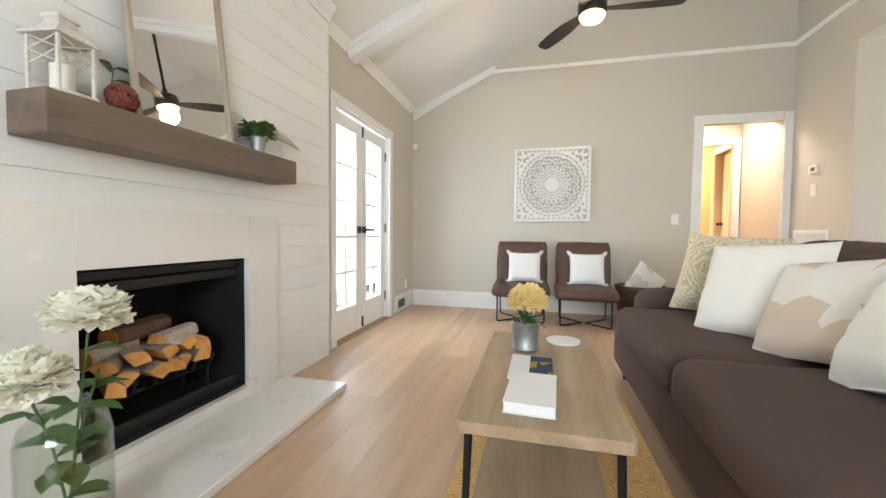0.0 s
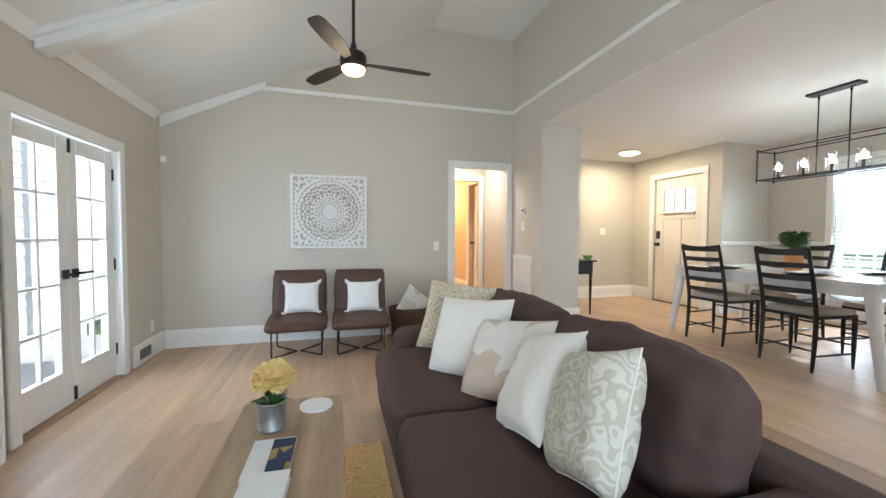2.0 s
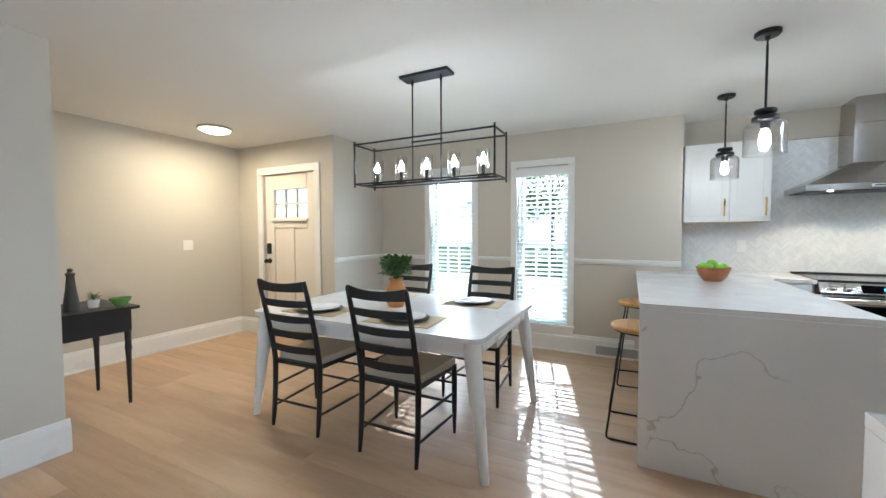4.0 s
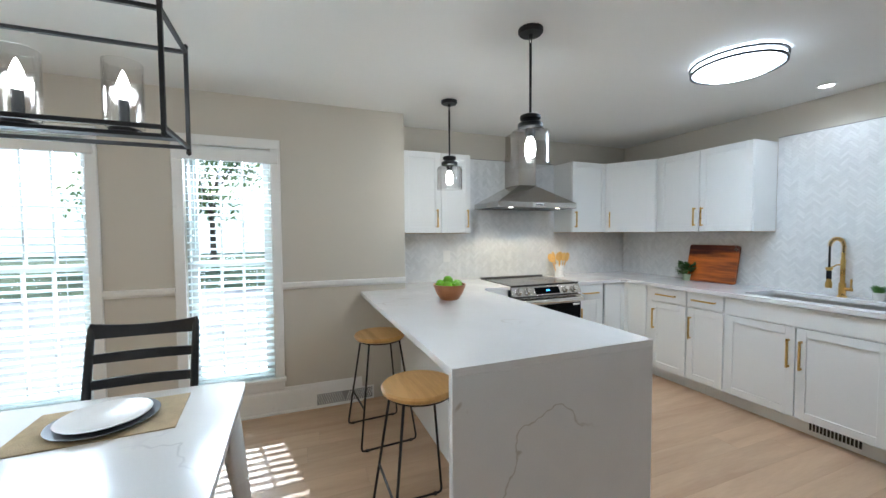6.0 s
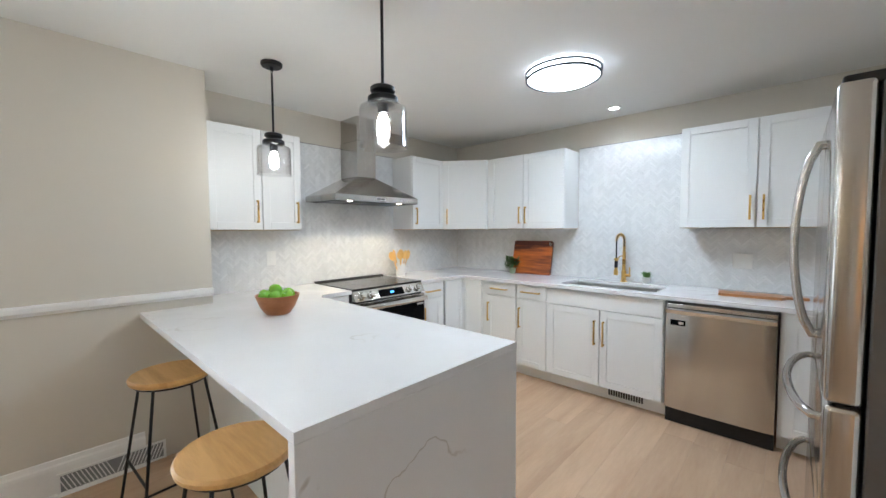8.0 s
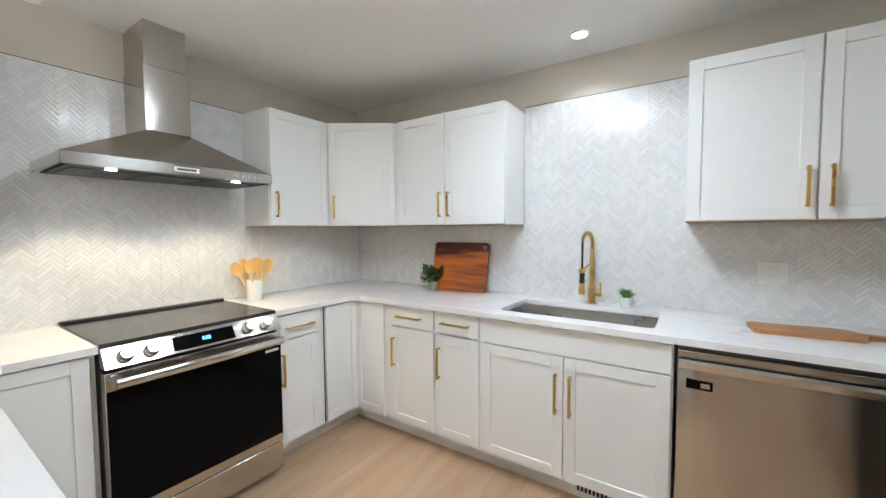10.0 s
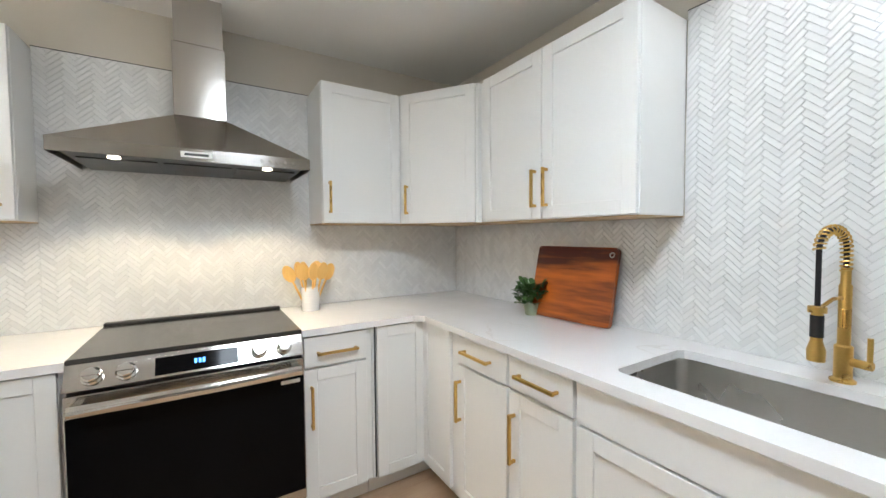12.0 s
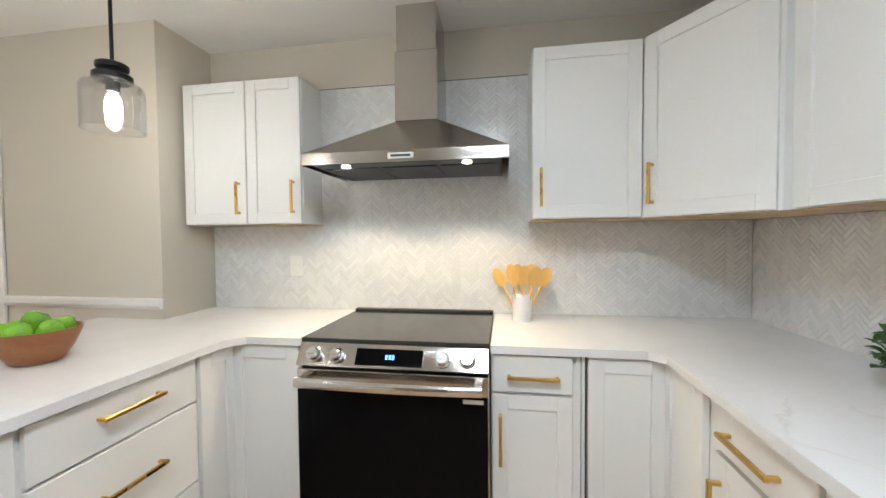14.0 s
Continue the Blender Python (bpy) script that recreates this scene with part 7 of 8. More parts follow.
# mantel ornaments
MZ = 1.3525
MIRR = bpy.data.materials.new("silvered_mirror")
MIRR.use_nodes = True
mb = MIRR.node_tree.nodes["Principled BSDF"]
mb.inputs["Base Color"].default_value, mb.inputs["Metallic"].default_value, mb.inputs["Roughness"].default_value = (0.9, 0.9, 0.9, 1), 1.0, 0.015
mi = thing("mirror", "tall mirror in a thin weathered frame leaning on the wall", "mirror", pose(-0.405, 3.995, MZ, 0, -6.2, 1))
hw, hh = 0.235, 0.74
FRM = wood("weathered_frame", (0.42, 0.35, 0.26), (0.32, 0.25, 0.18), 0.5, "z", 1.2, 0.04)
for d in ((-0.02, -hw, 0, 0.005, -hw + 0.02, hh), (-0.02, hw - 0.02, 0, 0.005, hw, hh), (-0.02, -hw + 0.02, 0, 0.005, hw - 0.02, 0.02), (-0.02, -hw + 0.02, hh - 0.02, 0.005, hw - 0.02, hh)):
    boxpart("frame_bar", d, FRM, mi, 0.003)
boxpart("glass", (-0.012, -hw + 0.02, 0.02, -0.008, hw - 0.02, hh - 0.02), MIRR, mi, 0, "silvered mirror glass")
LANT = material("chipped_white_metal", (0.66, 0.62, 0.56), 0.6, 0.1, var=0.2, scale=14, fine=90, bump=0.2)
ln = thing("lantern", "weathered white metal lantern with lattice sides", "lantern", pose(-0.42, 3.545, MZ, 0, 0, 8))
a = 0.052
boxpart("base", (-a - 0.01, -a - 0.01, 0, a + 0.01, a + 0.01, 0.014), LANT, ln, 0.003)
for sx in (-1, 1):
    for sy in (-1, 1):
        boxpart("post", (sx * a - 0.005, sy * a - 0.005, 0.014, sx * a + 0.005, sy * a + 0.005, 0.175), LANT, ln, 0.001)
bm = B()
for rot in range(4):
    m = pose(0, 0, 0, 0, 0, 90 * rot)
    for u0, v0, u1, v1 in ((-1, 0.0, 1, 0.5), (-1, 0.5, 1, 1.0), (-1, 0.5, 1, 0.0), (-1, 1.0, 1, 0.5)):
        rod(bm, m @ Vector((a, u0 * a, 0.09 + v0 * 0.085)), m @ Vector((a, u1 * a, 0.09 + v1 * 0.085)), 0.0022, seg=6)
part("lattice", bm, LANT, ln)
bm = B()
rings = [[bm.verts.new((sx * r, sy * r, z)) for sx, sy in ((-1, -1), (1, -1), (1, 1), (-1, 1))] for r, z in ((a + 0.016, 0.175), (a + 0.016, 0.183), (0.032, 0.215), (0.026, 0.235), (0.034, 0.238), (0.030, 0.252))]
for p, q in zip(rings, rings[1:]):
    for i in range(4):
        bm.faces.new((p[i], p[(i + 1) % 4], q[(i + 1) % 4], q[i]))
bm.faces.new(rings[-1])
bm.faces.new(rings[0][::-1])
part("roof", bm, LANT, ln)
bm = B()
lathe(bm, [(0, 0.014), (0.03, 0.014), (0.03, 0.10), (0.004, 0.102), (0, 0.11)], 20)
part("candle", bm, CREAM, ln, "cream pillar candle", True)
rb = thing("twig_ball", "red-brown ball of woven twigs on the mantel", "ornament", pose(-0.39, 3.70, MZ + 0.052) @ Matrix.Scale(1.42, 4))
TWIG = material("red_twig", (0.17, 0.035, 0.02), 0.6, var=0.3, scale=20, fine=90, bump=0.2)
rnd = random.Random(4)
bm = B()
for k in range(26):
    m = Euler((rnd.uniform(0, 6.3), rnd.uniform(0, 6.3), rnd.uniform(0, 6.3))).to_matrix()
    r = rnd.uniform(0.029, 0.0345)
    tube(bm, [m @ Vector((r * math.cos(t), r * math.sin(t), 0.006 * math.sin(3 * t))) for t in [2 * math.pi * j / 18 for j in range(18)]], 0.0024, 5, True)
part("twig_weave", bm, TWIG, rb)
potted("mantel_plant", "bushy green plant in a galvanised pail on the mantel", pose(-0.42, 4.405, MZ), [(0, 0), (0.03, 0), (0.042, 0.085), (0.045, 0.086), (0.045, 0.09), (0.040, 0.09), (0.036, 0.075), (0, 0.075)], GALV, 13, 0.095, 0.09, 280, 0.042, 0.02, z0=0.085, potname="pail")
t = thing("leaf_sprig", "green leafy sprig beside the mirror", "plant", pose(-0.455, 3.70, MZ))
bm = B()
tube(bm, [(0, 0, 0), (0.004, 0.005, 0.08), (0.0, 0.02, 0.17)], 0.0025, 6)
for z, a in ((0.06, 0.4), (0.09, 2.6), (0.12, 1.2), (0.15, 3.4), (0.165, 1.9)):
    leaf_blade(bm, (0.002, 0.01, z), (0.2 + 0.2 * math.cos(a), math.sin(a), 0.35), 0.065, 0.04, 0.3)
part("foliage", bm, LEAF, t)
bd = thing("bird_figurine", "carved wooden shore bird on thin legs", "ornament", pose(-0.42, 4.60, MZ) @ Matrix.Diagonal((0.85, 0.95, 0.72, 1)))
BIRD = wood("driftwood", (0.66, 0.62, 0.54), (0.42, 0.38, 0.32), 0.6, "y", 1.5, 0.03)
bm = B()
tube(bm, [(0, 0.19, 0.14), (0, 0.14, 0.155), (0, 0.07, 0.18), (0, 0.0, 0.195), (0, -0.045, 0.205), (0, -0.075, 0.225), (0, -0.09, 0.25), (0, -0.105, 0.26), (0, -0.118, 0.257)], [0.003, 0.012, 0.024, 0.032, 0.027, 0.016, 0.012, 0.013, 0.004], 12)
part("body", bm, BIRD, bd, smooth=True)
bm = B()
tube(bm, [(0, -0.115, 0.257), (0, -0.15, 0.252)], [0.004, 0.001], 8)
part("beak", bm, BLACKWOOD, bd)
bm = B()
for s in (-1, 1):
    tube(bm, [(s * 0.008, -0.005, 0.17), (s * 0.008, 0.0, 0.012)], 0.0022, 6)
part("legs", bm, BIRD, bd)
boxpart("plinth", (-0.03, -0.045, 0, 0.03, 0.05, 0.014), BIRD, bd, 0.003)

# flowers in a glass bottle on the hearth
fv = thing("flower_vase", "wide glass bottle of ivory peonies on the hearth", "vase", pose(-0.20, 3.395, 0.038))
VG = clear_glass("vase_glass", tint=(0.93, 0.96, 0.93))
bm = B()
lathe(bm, [(0, 0), (0.09, 0), (0.098, 0.012), (0.10, 0.05), (0.10, 0.34), (0.09, 0.385), (0.06, 0.41), (0.05, 0.425), (0.056, 0.44), (0.052, 0.44), (0.046, 0.425), (0.056, 0.405), (0.086, 0.38), (0.096, 0.34), (0.096, 0.05), (0.09, 0.016), (0, 0.012)], 40)
g = part("bottle", bm, VG, fv, "clear glass bottle", True)
g.visible_shadow = False
bm = B()
lathe(bm, [(0, 0.014), (0.094, 0.016), (0.094, 0.10), (0.05, 0.125), (0, 0.11)], 32)
part("sand", bm, material("brown_sand", (0.30, 0.19, 0.11), 0.9, fine=300, bump=0.5), fv)
rnd = random.Random(31)
for c, r in (((0.02, 0.05, 0.66), 0.07), ((0.0, -0.085, 0.52), 0.062)):
    bm = B()
    flower_ball(bm, rnd, c, r, 170, 0.043, 0.62)
    part("flower_head", bm, WPET, fv, "full ivory bloom", True)
bm = B()
STEMS = [[(0, 0, 0.10), (0.01, 0.02, 0.35), (0.02, 0.05, 0.64)], [(0.01, 0, 0.10), (0, -0.03, 0.33), (0, -0.08, 0.5)], [(-0.01, 0.01, 0.10), (-0.01, 0.03, 0.3), (0.02, 0.07, 0.5)]]
for s in STEMS:
    tube(bm, s, 0.0035, 7)
part("stems", bm, LEAF, fv)
bm = B()
for s in STEMS:
    for k in range(9):
        f = 0.15 + 0.8 * k / 9
        p = Vector(s[0]).lerp(Vector(s[1]), f * 2) if f < 0.5 else Vector(s[1]).lerp(Vector(s[2]), f * 2 - 1)
        a = k * 2.4 + rnd.random()
        leaf_blade(bm, p, (math.cos(a), math.sin(a), 0.35), rnd.uniform(0.085, 0.115), rnd.uniform(0.05, 0.066), 0.4)
part("foliage", bm, LEAF, fv, smooth=True)

# logs in the firebox
BARK = material("grey_birch_bark", (0.36, 0.30, 0.24), 0.8, var=0.4, scale=9, fine=60, bump=0.5, spread=0.2)
SPLIT = wood("split_orange_wood", (0.78, 0.40, 0.11), (0.55, 0.24, 0.05), 0.6, "y", 1.3, 0.15)
gr = thing("log_grate", "black iron grate in the firebox", "grate", pose(-0.70, 4.005, OZ0))
for k in range(6):
    bm = B()
    y = -0.24 + k * 0.096
    tube(bm, [(-0.12, y, 0.25), (-0.12, y, 0.16), (0.10, y, 0.16), (0.13, y, 0.22)], 0.009, 8)
    part("bar", bm, BLACK, gr, smooth=True)
for x in (-0.09, 0.07):
    bm = B()
    tube(bm, [(x, -0.26, 0.0), (x, -0.26, 0.15), (x, 0.26, 0.15), (x, 0.26, 0.0)], 0.009, 8)
    part("leg", bm, BLACK, gr, smooth=True)
rnd = random.Random(8)


def log(at, length, r, yaw, spin, span, bark=BARK, label="split log with bare orange wood"):
    """A wedge of a trunk: bark on its arc, bare wood on its faces and ends."""
    lg = thing("log", label, "log", Matrix.Translation(at) @ Euler((0, 0, radians(yaw))).to_matrix().to_4x4() @ Euler((0, radians(spin), 0)).to_matrix().to_4x4(), "logs on the grate")
    n = 14
    arc = [radians(90 - span / 2 + span * k / (n - 1)) for k in range(n)]
    rim = [(r * math.cos(a) * (1 + 0.07 * math.sin(3 * a + yaw)), r * math.sin(a) * (1 + 0.05 * math.cos(5 * a))) for a in arc]
    apex = [(rnd.uniform(-0.1, 0.1) * r, -0.12 * r)] if span < 200 else []
    bm = B()
    prism(bm, [(x * 0.96, y * 0.96) for x, y in rim] + apex, -length / 2, length / 2, pose(0, 0, 0, 90))
    part("bare_wood", bm, SPLIT, lg, "bare orange wood")
    bm = B()
    prism(bm, rim + [(x * 0.965, y * 0.965) for x, y in reversed(rim)], -length / 2 + 0.004, length / 2 - 0.004, pose(0, 0, 0, 90))
    part("bark", bm, bark, lg, smooth=True)


WHITEBARK = material("white_birch_bark", (0.62, 0.54, 0.44), 0.8, var=0.3, scale=14, fine=50, bump=0.5, spread=0.2)
BROWNBARK = material("dark_brown_bark", (0.12, 0.07, 0.045), 0.9, var=0.4, scale=12, fine=50, bump=0.6, spread=0.2)
for k in range(6):
    log((-0.66, 3.79 + k * 0.088, 0.302 + 0.008 * (k % 2)), 0.25, 0.06, 75 + rnd.uniform(-22, 22), rnd.uniform(-50, 60), rnd.uniform(95, 140))
for k in range(5):
    log((-0.675, 3.82 + k * 0.092, 0.368 + 0.012 * (k % 2)), 0.23, 0.058, 70 + rnd.uniform(-25, 25), rnd.uniform(-60, 60), rnd.uniform(100, 150), WHITEBARK if k > 2 else BARK)
log((-0.70, 3.84, 0.435), 0.26, 0.045, 20, 0, 359, BARK, "round log with grey bark")
log((-0.67, 4.12, 0.432), 0.24, 0.042, 14, 90, 359, WHITEBARK, "round log with peeling white birch bark")
log((-0.73, 3.99, 0.485), 0.30, 0.046, 12, 40, 359, BROWNBARK, "round log with dark brown bark")

# small fittings on the walls
outlet("light_switch", pose(2.547, 7.455, 1.127, 0, 0, 0), "white light switch beside the hall doorway", 0.075, False)
outlet("outlet", pose(-0.572, 7.185, 0.31, 0, 0, 90), "white outlet low on the wall with a night light")
th = thing("thermostat", "small white thermostat with a grey screen", "thermostat", pose(3.634, 7.105, 1.595, 0, 0, -90))
boxpart("case", (-0.055, -0.022, -0.04, 0.055, 0, 0.04), TRIM, th, 0.005, seg=2)
boxpart("screen", (-0.02, -0.0235, -0.018, 0.035, -0.022, 0.02), DARKSTEEL, th, 0, "grey screen")
outlet("light_switch", pose(3.634, 7.105, 1.395, 0, 0, -90), "white light switch under the thermostat", 0.075, False)
sn = thing("motion_detector", "small white alarm detector in the wall corner", "detector", pose(-0.535, 7.44, 2.08, 0, 0, 20))
boxpart("case", (-0.03, -0.035, -0.035, 0.03, 0.0, 0.035), TRIM, sn, 0.01, seg=3)
gl = thing("return_grille", "white slatted return-air grille low on the pier", "vent", pose(3.634, 7.12, 0.67, 0, 0, -90))
bm = B()
for d in ((-0.25, -0.01, -0.34, -0.215, 0, 0.34), (0.215, -0.01, -0.34, 0.25, 0, 0.34), (-0.215, -0.01, -0.34, 0.215, 0, -0.305), (-0.215, -0.01, 0.305, 0.215, 0, 0.34)):
    box(bm, *d)
part("frame", bm, TRIM, gl)
boxpart("backing", (-0.215, -0.003, -0.305, 0.215, -0.0005, 0.305), material("grille_shadow", (0.35, 0.35, 0.34), 0.8), gl, 0)
for i in range(27):
    boxpart("slat", (-0.213 + i * 0.016, -0.009, -0.305, -0.205 + i * 0.016, -0.003, 0.305), TRIM, gl, 0)
boxpart("mid_bar", (-0.215, -0.0095, -0.012, 0.215, -0.009, 0.012), TRIM, gl, 0)
fv2 = thing("wall_register", "white air register in the living room baseboard", "vent", pose(-0.554, 6.98, 0.10, 0, 0, 90))
boxpart("plate", (-0.13, -0.006, -0.065, 0.13, 0.0, 0.065), TRIM, fv2, 0.002)
for i in range(14):
    boxpart("slot", (-0.11 + i * 0.0165, -0.008, -0.05, -0.102 + i * 0.0165, -0.006, 0.05), DARKGAP, fv2, 0)

# ==== outdoors ====
GRASS = material("lawn", (0.10, 0.16, 0.05), 0.9, var=0.3, scale=1.5, fine=30, bump=0.4)
setting("ground", [(-400, -400, -0.7, 400, 400, -0.5)], GRASS, "lawn round the house", "ground")
CONC = material("pale_concrete", (0.55, 0.53, 0.5), 0.8, var=0.08, scale=1, fine=40, bump=0.1)
setting("porch_floor", [(-2.9, 3.5, -0.5, -0.72, 8.5, -0.04)], CONC, "pale porch floor outside the french doors", "porch")
setting("drive", [(8.5, -8.0, -0.5, 20.0, 24.0, -0.46)], CONC, "pale concrete drive outside the windows", "drive")
sd = thing("siding", "white lap siding of the wing beyond the porch", "siding")
sd["kind"] = "structure"
SIDE = material("white_siding", (0.8, 0.8, 0.78), 0.5, var=0.02, bump=0.02)
for k in range(20):
    bm = B()
    box(bm, -2.95, 3.6, -0.3 + k * 0.18, -2.9, 17.0, -0.1 + k * 0.18, pose(0, 0, 0, 0, 0, 0))
    for v in bm.verts:
        if v.co.z > -0.2 + k * 0.18 and v.co.x > -2.92:
            v.co.x -= 0.025
    part("lap_board", bm, SIDE, sd)
setting("porch_post", [(-2.5, 9.4, -0.5, -2.36, 9.54, 2.9)], TRIM, "white square porch post", "post", 0.005)
# glowing sheet, added so that the view through the windows is bright
BACKGLOW = glow("backdrop_glow", (0.90, 0.95, 1.0), 1.5)
setting("backdrop", [(54.0, -60.0, -0.5, 54.2, 80.0, 6.2)], BACKGLOW, "plain glowing backdrop added beyond the drive", "backdrop")


TREELEAF = material("tree_leaf", (0.07, 0.13, 0.03), 0.6, var=0.4, scale=3, fine=20, bump=0.0)
let_through(TREELEAF, 0.5, (0.26, 0.38, 0.14))
TRUNK = material("tree_bark", (0.12, 0.09, 0.07), 0.9, var=0.3, scale=5, fine=40, bump=0.4)


def tree(x, y, h, r, seed):
    t = thing("tree", "leafy green tree beyond the drive", "tree", pose(x, y, -0.52), "trees")
    rnd = random.Random(seed)
    bm = B()
    tube(bm, [(0, 0, 0), (0.1, 0.05, h * 0.3), (0.0, 0.1, h * 0.65)], [0.22, 0.17, 0.08], 10)
    for k in range(7):
        a = k * 0.9
        tube(bm, [(0.05, 0.05, h * (0.3 + 0.04 * k)), (r * 0.4 * math.cos(a), r * 0.4 * math.sin(a), h * (0.5 + 0.04 * k)), (r * 0.8 * math.cos(a), r * 0.8 * math.sin(a), h * (0.6 + 0.05 * k))], [0.08, 0.05, 0.02], 7)
    part("trunk", bm, TRUNK, t, smooth=True)
    bm = B()
    blobs = [(rnd.uniform(-1, 1) * r * 0.7, rnd.uniform(-1, 1) * r * 0.7, h * rnd.uniform(0.42, 0.92), r * rnd.uniform(0.3, 0.5)) for _ in range(16)]
    for bx, by, bz, br in blobs:
        for k in range(150):
            d = Vector((rnd.gauss(0, 1), rnd.gauss(0, 1), rnd.gauss(0, 0.8))).normalized()
            p = Vector((bx, by, bz)) + d * br * rnd.uniform(0.6, 1.05)
            e = Vector((rnd.uniform(-1, 1), rnd.uniform(-1, 1), rnd.uniform(-1, 0.4)))
            leaf_blade(bm, p, e, 0.28, 0.2, 0.2)
    part("crown", bm, TREELEAF, t)


for i, (x, y, h, r) in enumerate(((33, 9.0, 9.0, 3.0), (36, 14.0, 10, 3.6), (36, 1.5, 8.5, 3.0))):
    tree(x, y, h, r, 40 + i)

# ---- boards, tiles and planks ----
def piece_box(dx, dy, dz, mat, name, w=0.0):
    bm = B()
    box(bm, 0, 0, 0, dx, dy, dz)
    if w:
        bevel(bm, w, 1)
    me = bpy.data.meshes.new(name)
    bm.to_mesh(me)
    bm.free()
    me.materials.append(mat)
    return me


# shiplap boards, each the length of the wall
shp = new("shiplap")
tagged(shp, "white painted horizontal shiplap boards on the chimney wall", "wall boards", kind="structure")
z, n = 0.0, 0
while z < 2.95:
    spans = [(0.15, 5.24)] if z >= 1.02 - 0.07 else [(0.15, 3.375), (4.635, 5.24)]
    for a, b in spans:
        o = new("board", piece_box(0.018, b - a, 0.1402, SHIP, "board", 0.0012))
        o.parent = shp
        o.location = (-0.519, a, z)
    z += 0.1415

# herringbone tiles
def clip(poly, ax, v, keep_above):
    out = []
    for i in range(len(poly)):
        a, b = poly[i - 1], poly[i]
        ia, ib = (a[ax] >= v) == keep_above, (b[ax] >= v) == keep_above
        if ia != ib:
            f = (v - a[ax]) / (b[ax] - a[ax])
            out.append((a[0] + f * (b[0] - a[0]), a[1] + f * (b[1] - a[1])))
        if ib:
            out.append(b)
    return out


def herringbone(s0, s1, t0, t1, L=0.070, Wd=0.0185, gap=0.0009):
    q = 1 / math.sqrt(2)
    cells = []
    for m in range(-120, 120):
        for n in range(-270, 270):
            cs, ct = m * L * 2 * q, n * Wd * 2 * q
            if not (s0 - 0.3 < cs < s1 + 0.3 and t0 - 0.3 < ct < t1 + 0.3):
                continue
            for u0, u1, v0, v1 in ((0, L, 0, Wd), (L, L + Wd, Wd - L, Wd)):
                pts = [(u0 + gap, v0 + gap), (u1 - gap, v0 + gap), (u1 - gap, v1 - gap), (u0 + gap, v1 - gap)]
                poly = [(cs + (u - v) * q, ct + (u + v) * q) for u, v in pts]
                for ax, v, k in ((0, s0, True), (0, s1, False), (1, t0, True), (1, t1, False)):
                    poly = clip(poly, ax, v, k)
                    if len(poly) < 3:
                        break
                if len(poly) >= 3:
                    area = abs(sum(poly[i - 1][0] * poly[i][1] - poly[i][0] * poly[i - 1][1] for i in range(len(poly)))) / 2
                    if area > 2e-5:
                        cells.append(poly)
    return cells


TILE = material("glazed_white_tile", (0.74, 0.74, 0.73), 0.14, var=0.03, scale=9, fine=40, bump=0.03, spread=0.05)
TILES = material("glazed_white_tile_field", (0.74, 0.74, 0.73), 0.14, var=0.03, scale=9, fine=40, bump=0.03)
for tm in (TILE, TILES):
    tm.node_tree.nodes["Principled BSDF"].inputs["Specular IOR Level"].default_value = 0.22
nt = TILES.node_tree
geo = nt.nodes.new("ShaderNodeNewGeometry")
rmap = nt.nodes.new("ShaderNodeMapRange")
rmap.inputs["To Min"].default_value, rmap.inputs["To Max"].default_value = 0.93, 1.05
nt.links.new(geo.outputs["Random Per Island"], rmap.inputs["Value"])
sc = nt.nodes.new("ShaderNodeVectorMath")
sc.operation = "SCALE"
bs = nt.nodes["Principled BSDF"]
nt.links.new(bs.inputs["Base Color"].links[0].from_socket, sc.inputs[0])
nt.links.new(rmap.outputs[0], sc.inputs["Scale"])
nt.links.new(sc.outputs[0], bs.inputs["Base Color"])
GROUT = material("pale_grey_grout", (0.66, 0.66, 0.65), 0.9, var=0.05, fine=300, bump=0.2)
TRIMK = material("dark_tile_edge", (0.05, 0.05, 0.05), 0.4, 0.8)


def tile_faces(bm, poly, place, rnd):
    """One tile: a bevelled top, leaning by a hair, and its sides."""
    cx, cy = sum(p[0] for p in poly) / len(poly), sum(p[1] for p in poly) / len(poly)
    lx, ly = rnd.uniform(-0.008, 0.008), rnd.uniform(-0.008, 0.008)
    lo = [bm.verts.new(place(s, t, 0.0055)) for s, t in poly]
    mid = [bm.verts.new(place(s, t, 0.0085)) for s, t in poly]
    hi = [bm.verts.new(place(cx + (s - cx) * 0.97, cy + (t - cy) * 0.97, 0.0097 + lx * (s - cx) + ly * (t - cy))) for s, t in poly]
    n = len(poly)
    for a, b in ((lo, mid), (mid, hi)):
        for i in range(n):
            bm.faces.new((a[i], a[(i + 1) % n], b[(i + 1) % n], b[i]))
    bm.faces.new(hi)


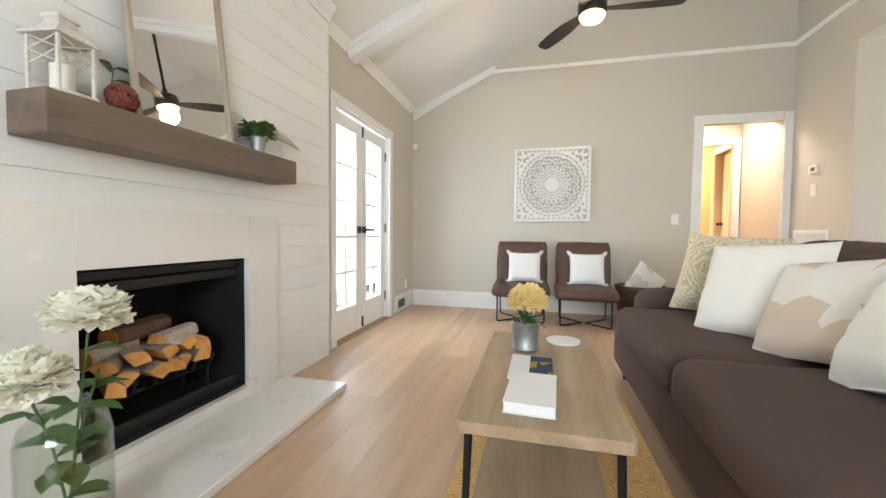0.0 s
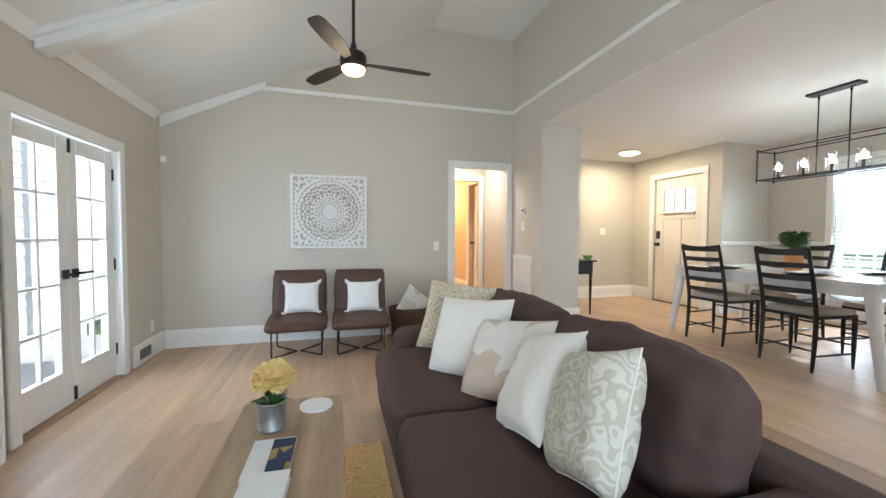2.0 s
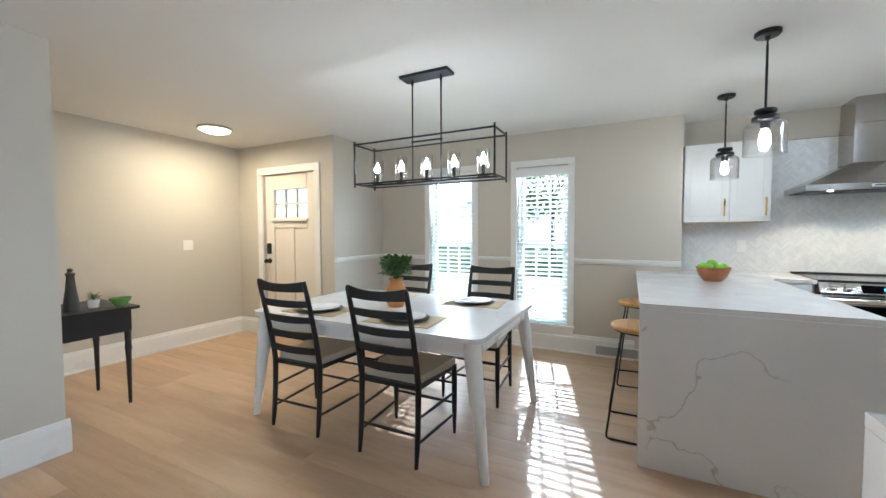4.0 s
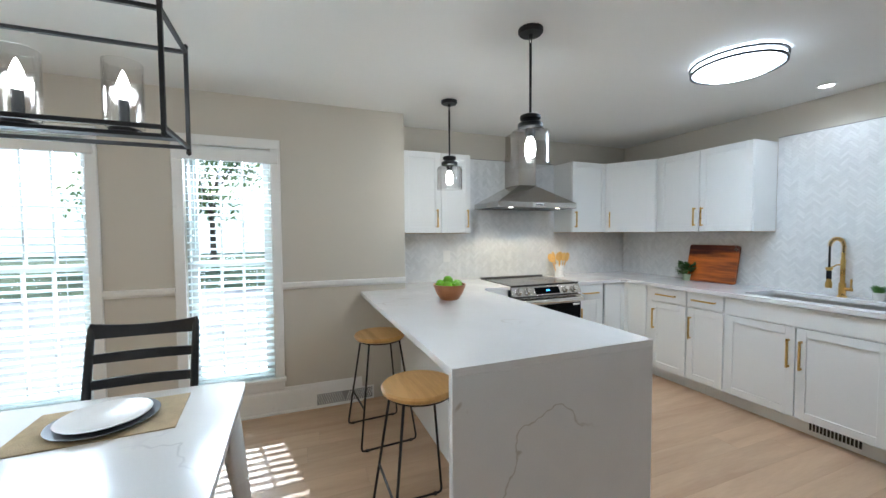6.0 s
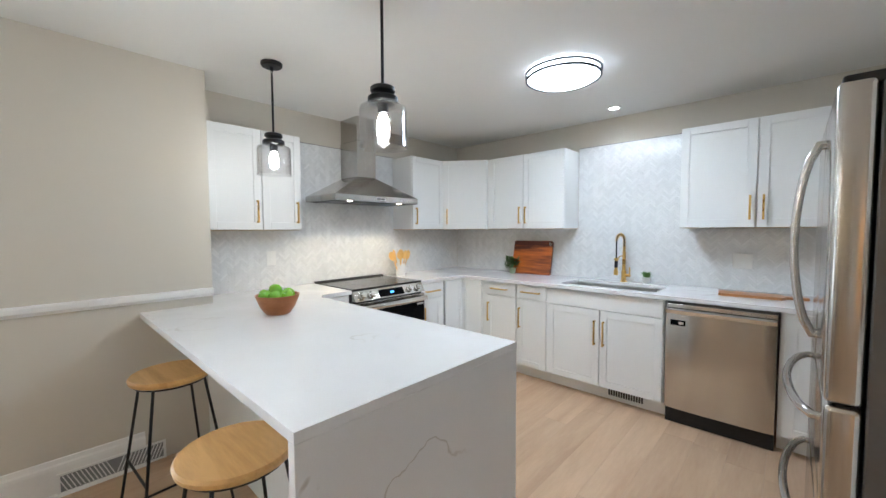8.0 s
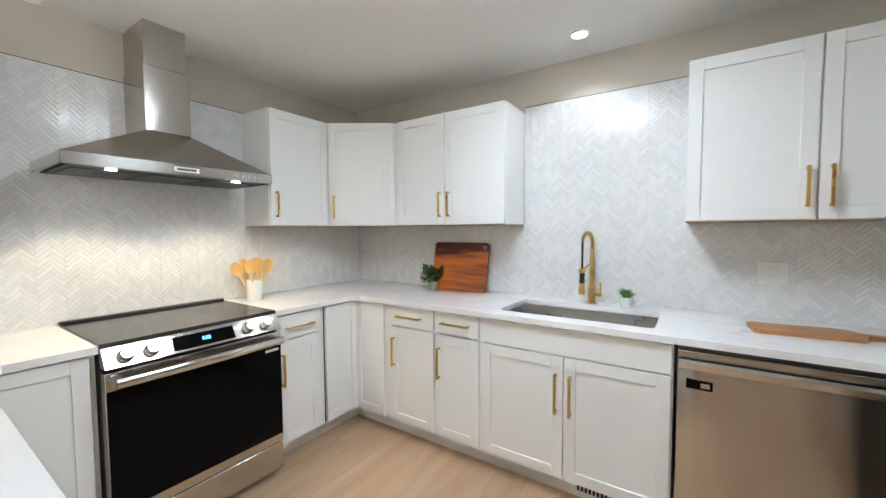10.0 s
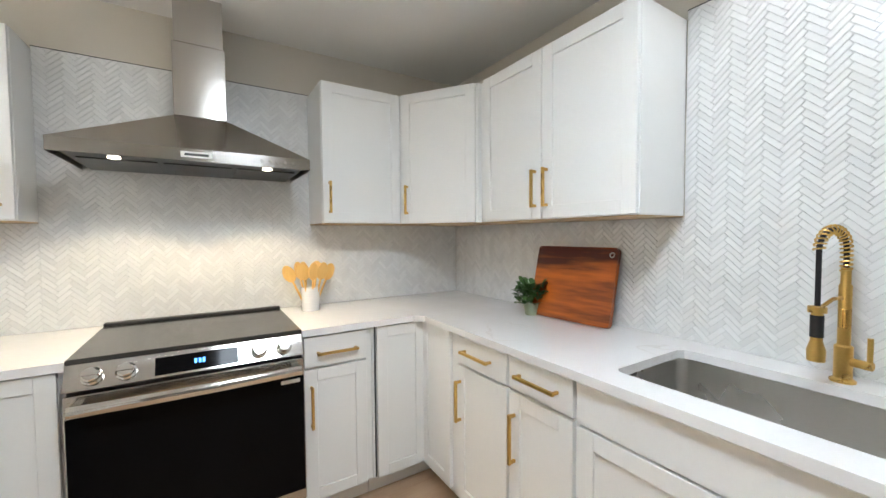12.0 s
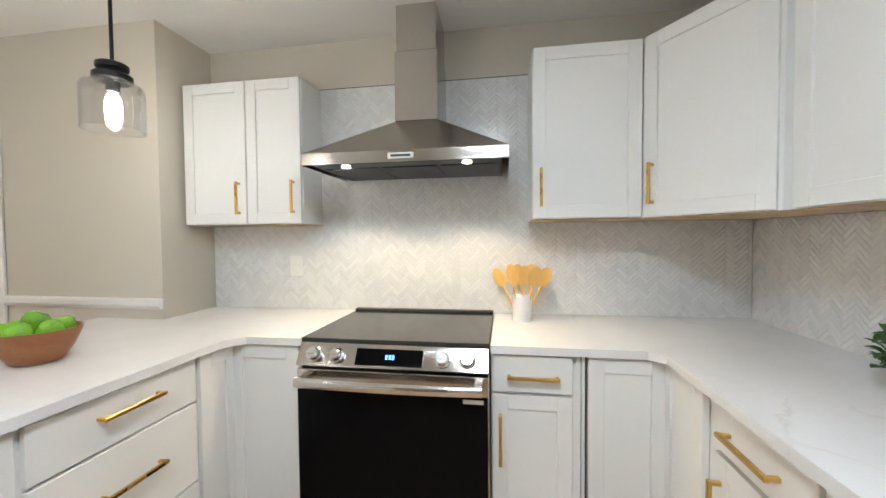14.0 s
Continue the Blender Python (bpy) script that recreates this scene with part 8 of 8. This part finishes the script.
def tiled(name, panels, place, solo, label):
    """solo: the stretch whose tiles are objects of their own."""
    root = new(name)
    tagged(root, label, "tiles", kind="structure")
    bm = B()
    for s0, s1, t0, t1 in panels:
        vs = [bm.verts.new(place(s, t, d)) for d in (0.0, 0.0073) for s, t in ((s0, t0), (s1, t0), (s1, t1), (s0, t1))]
        for f in ((0, 1, 2, 3), (4, 5, 6, 7), (0, 1, 5, 4), (1, 2, 6, 5), (2, 3, 7, 6), (3, 0, 4, 7)):
            bm.faces.new([vs[i] for i in f])
    part("grout", bm, GROUT, root)
    rest = B()
    rnd = random.Random(3)
    made = 0
    for s0, s1, t0, t1 in panels:
        for poly in herringbone(s0, s1, t0, t1):
            cx, cy = sum(p[0] for p in poly) / len(poly), sum(p[1] for p in poly) / len(poly)
            if made < 150 and solo[0] < cx < solo[1] and solo[2] < cy < solo[3]:
                bm = B()
                tile_faces(bm, poly, place, rnd)
                part("tile", bm, TILE, root)
                made += 1
            else:
                tile_faces(rest, poly, place, rnd)
    o = part("tile_field", rest, TILES, root)
    o["kind"] = "stuff"
    return root


tiled("tiles_sink", [(5.297, 6.222, CT + 0.001, 2.357), (6.222, 7.808, CT + 0.001, 1.573), (4.0, 5.297, CT + 0.001, 1.573)], lambda s, t, d: (s, 0.311 + d, t), (5.4, 6.05, 1.15, 1.75), "glossy white herringbone wall tiles behind the sink")
tiled("tiles_range", [(1.371, 2.516, CT + 0.001, 2.335), (0.322, 1.371, CT + 0.001, 1.573), (2.516, 3.212, CT + 0.001, 1.573)], lambda s, t, d: (7.819 - d, s, t), (1.6, 2.2, 1.2, 1.7), "glossy white herringbone wall tiles behind the range")
board("tile_edge", (5.297, 0.311, 2.357, 6.222, 0.322, 2.360), TRIMK, "thin dark metal edge over the tiles", 0)
board("tile_edge", (7.808, 1.371, 2.335, 7.819, 2.516, 2.338), TRIMK, "thin dark metal edge over the tiles", 0)
board("shiplap_edge", (-0.575, 5.24, 0, -0.498, 5.252, 2.62), SHIP, "white edge strip of the shiplap wall")


# oak planks
def planks(name, x0, x1, y0, y1, z, label):
    fl = new(name)
    tagged(fl, label, "floor", kind="structure")
    rnd = random.Random(7)
    w = 0.178
    x = x0
    while x < x1 - 0.01:
        ww = min(w, x1 - x)
        y = y0 - rnd.random() * 1.6
        while y < y1:
            ln = 1.9 + rnd.random() * 0.3
            a, b = max(y, y0), min(y + ln, y1)
            if b - a > 0.02:
                o = new("plank", piece_box(ww - 0.0007, b - a - 0.0007, 0.0138, OAK, "plank"))
                o.parent = fl
                o.location = (x, a, z - 0.0138)
            y += ln
        x += w
    return fl


planks("floor_living", -0.715, 3.575, 0.15, 7.44, 0.0, "light oak plank floor of the sunken living room")
planks("floor_kitchen", 3.66, 7.82, 0.31, 8.32, K, "light oak plank floor of kitchen and dining room")
planks("floor_hall", 2.60, 3.70, 7.62, 14.15, K, "light oak plank floor of the hall")
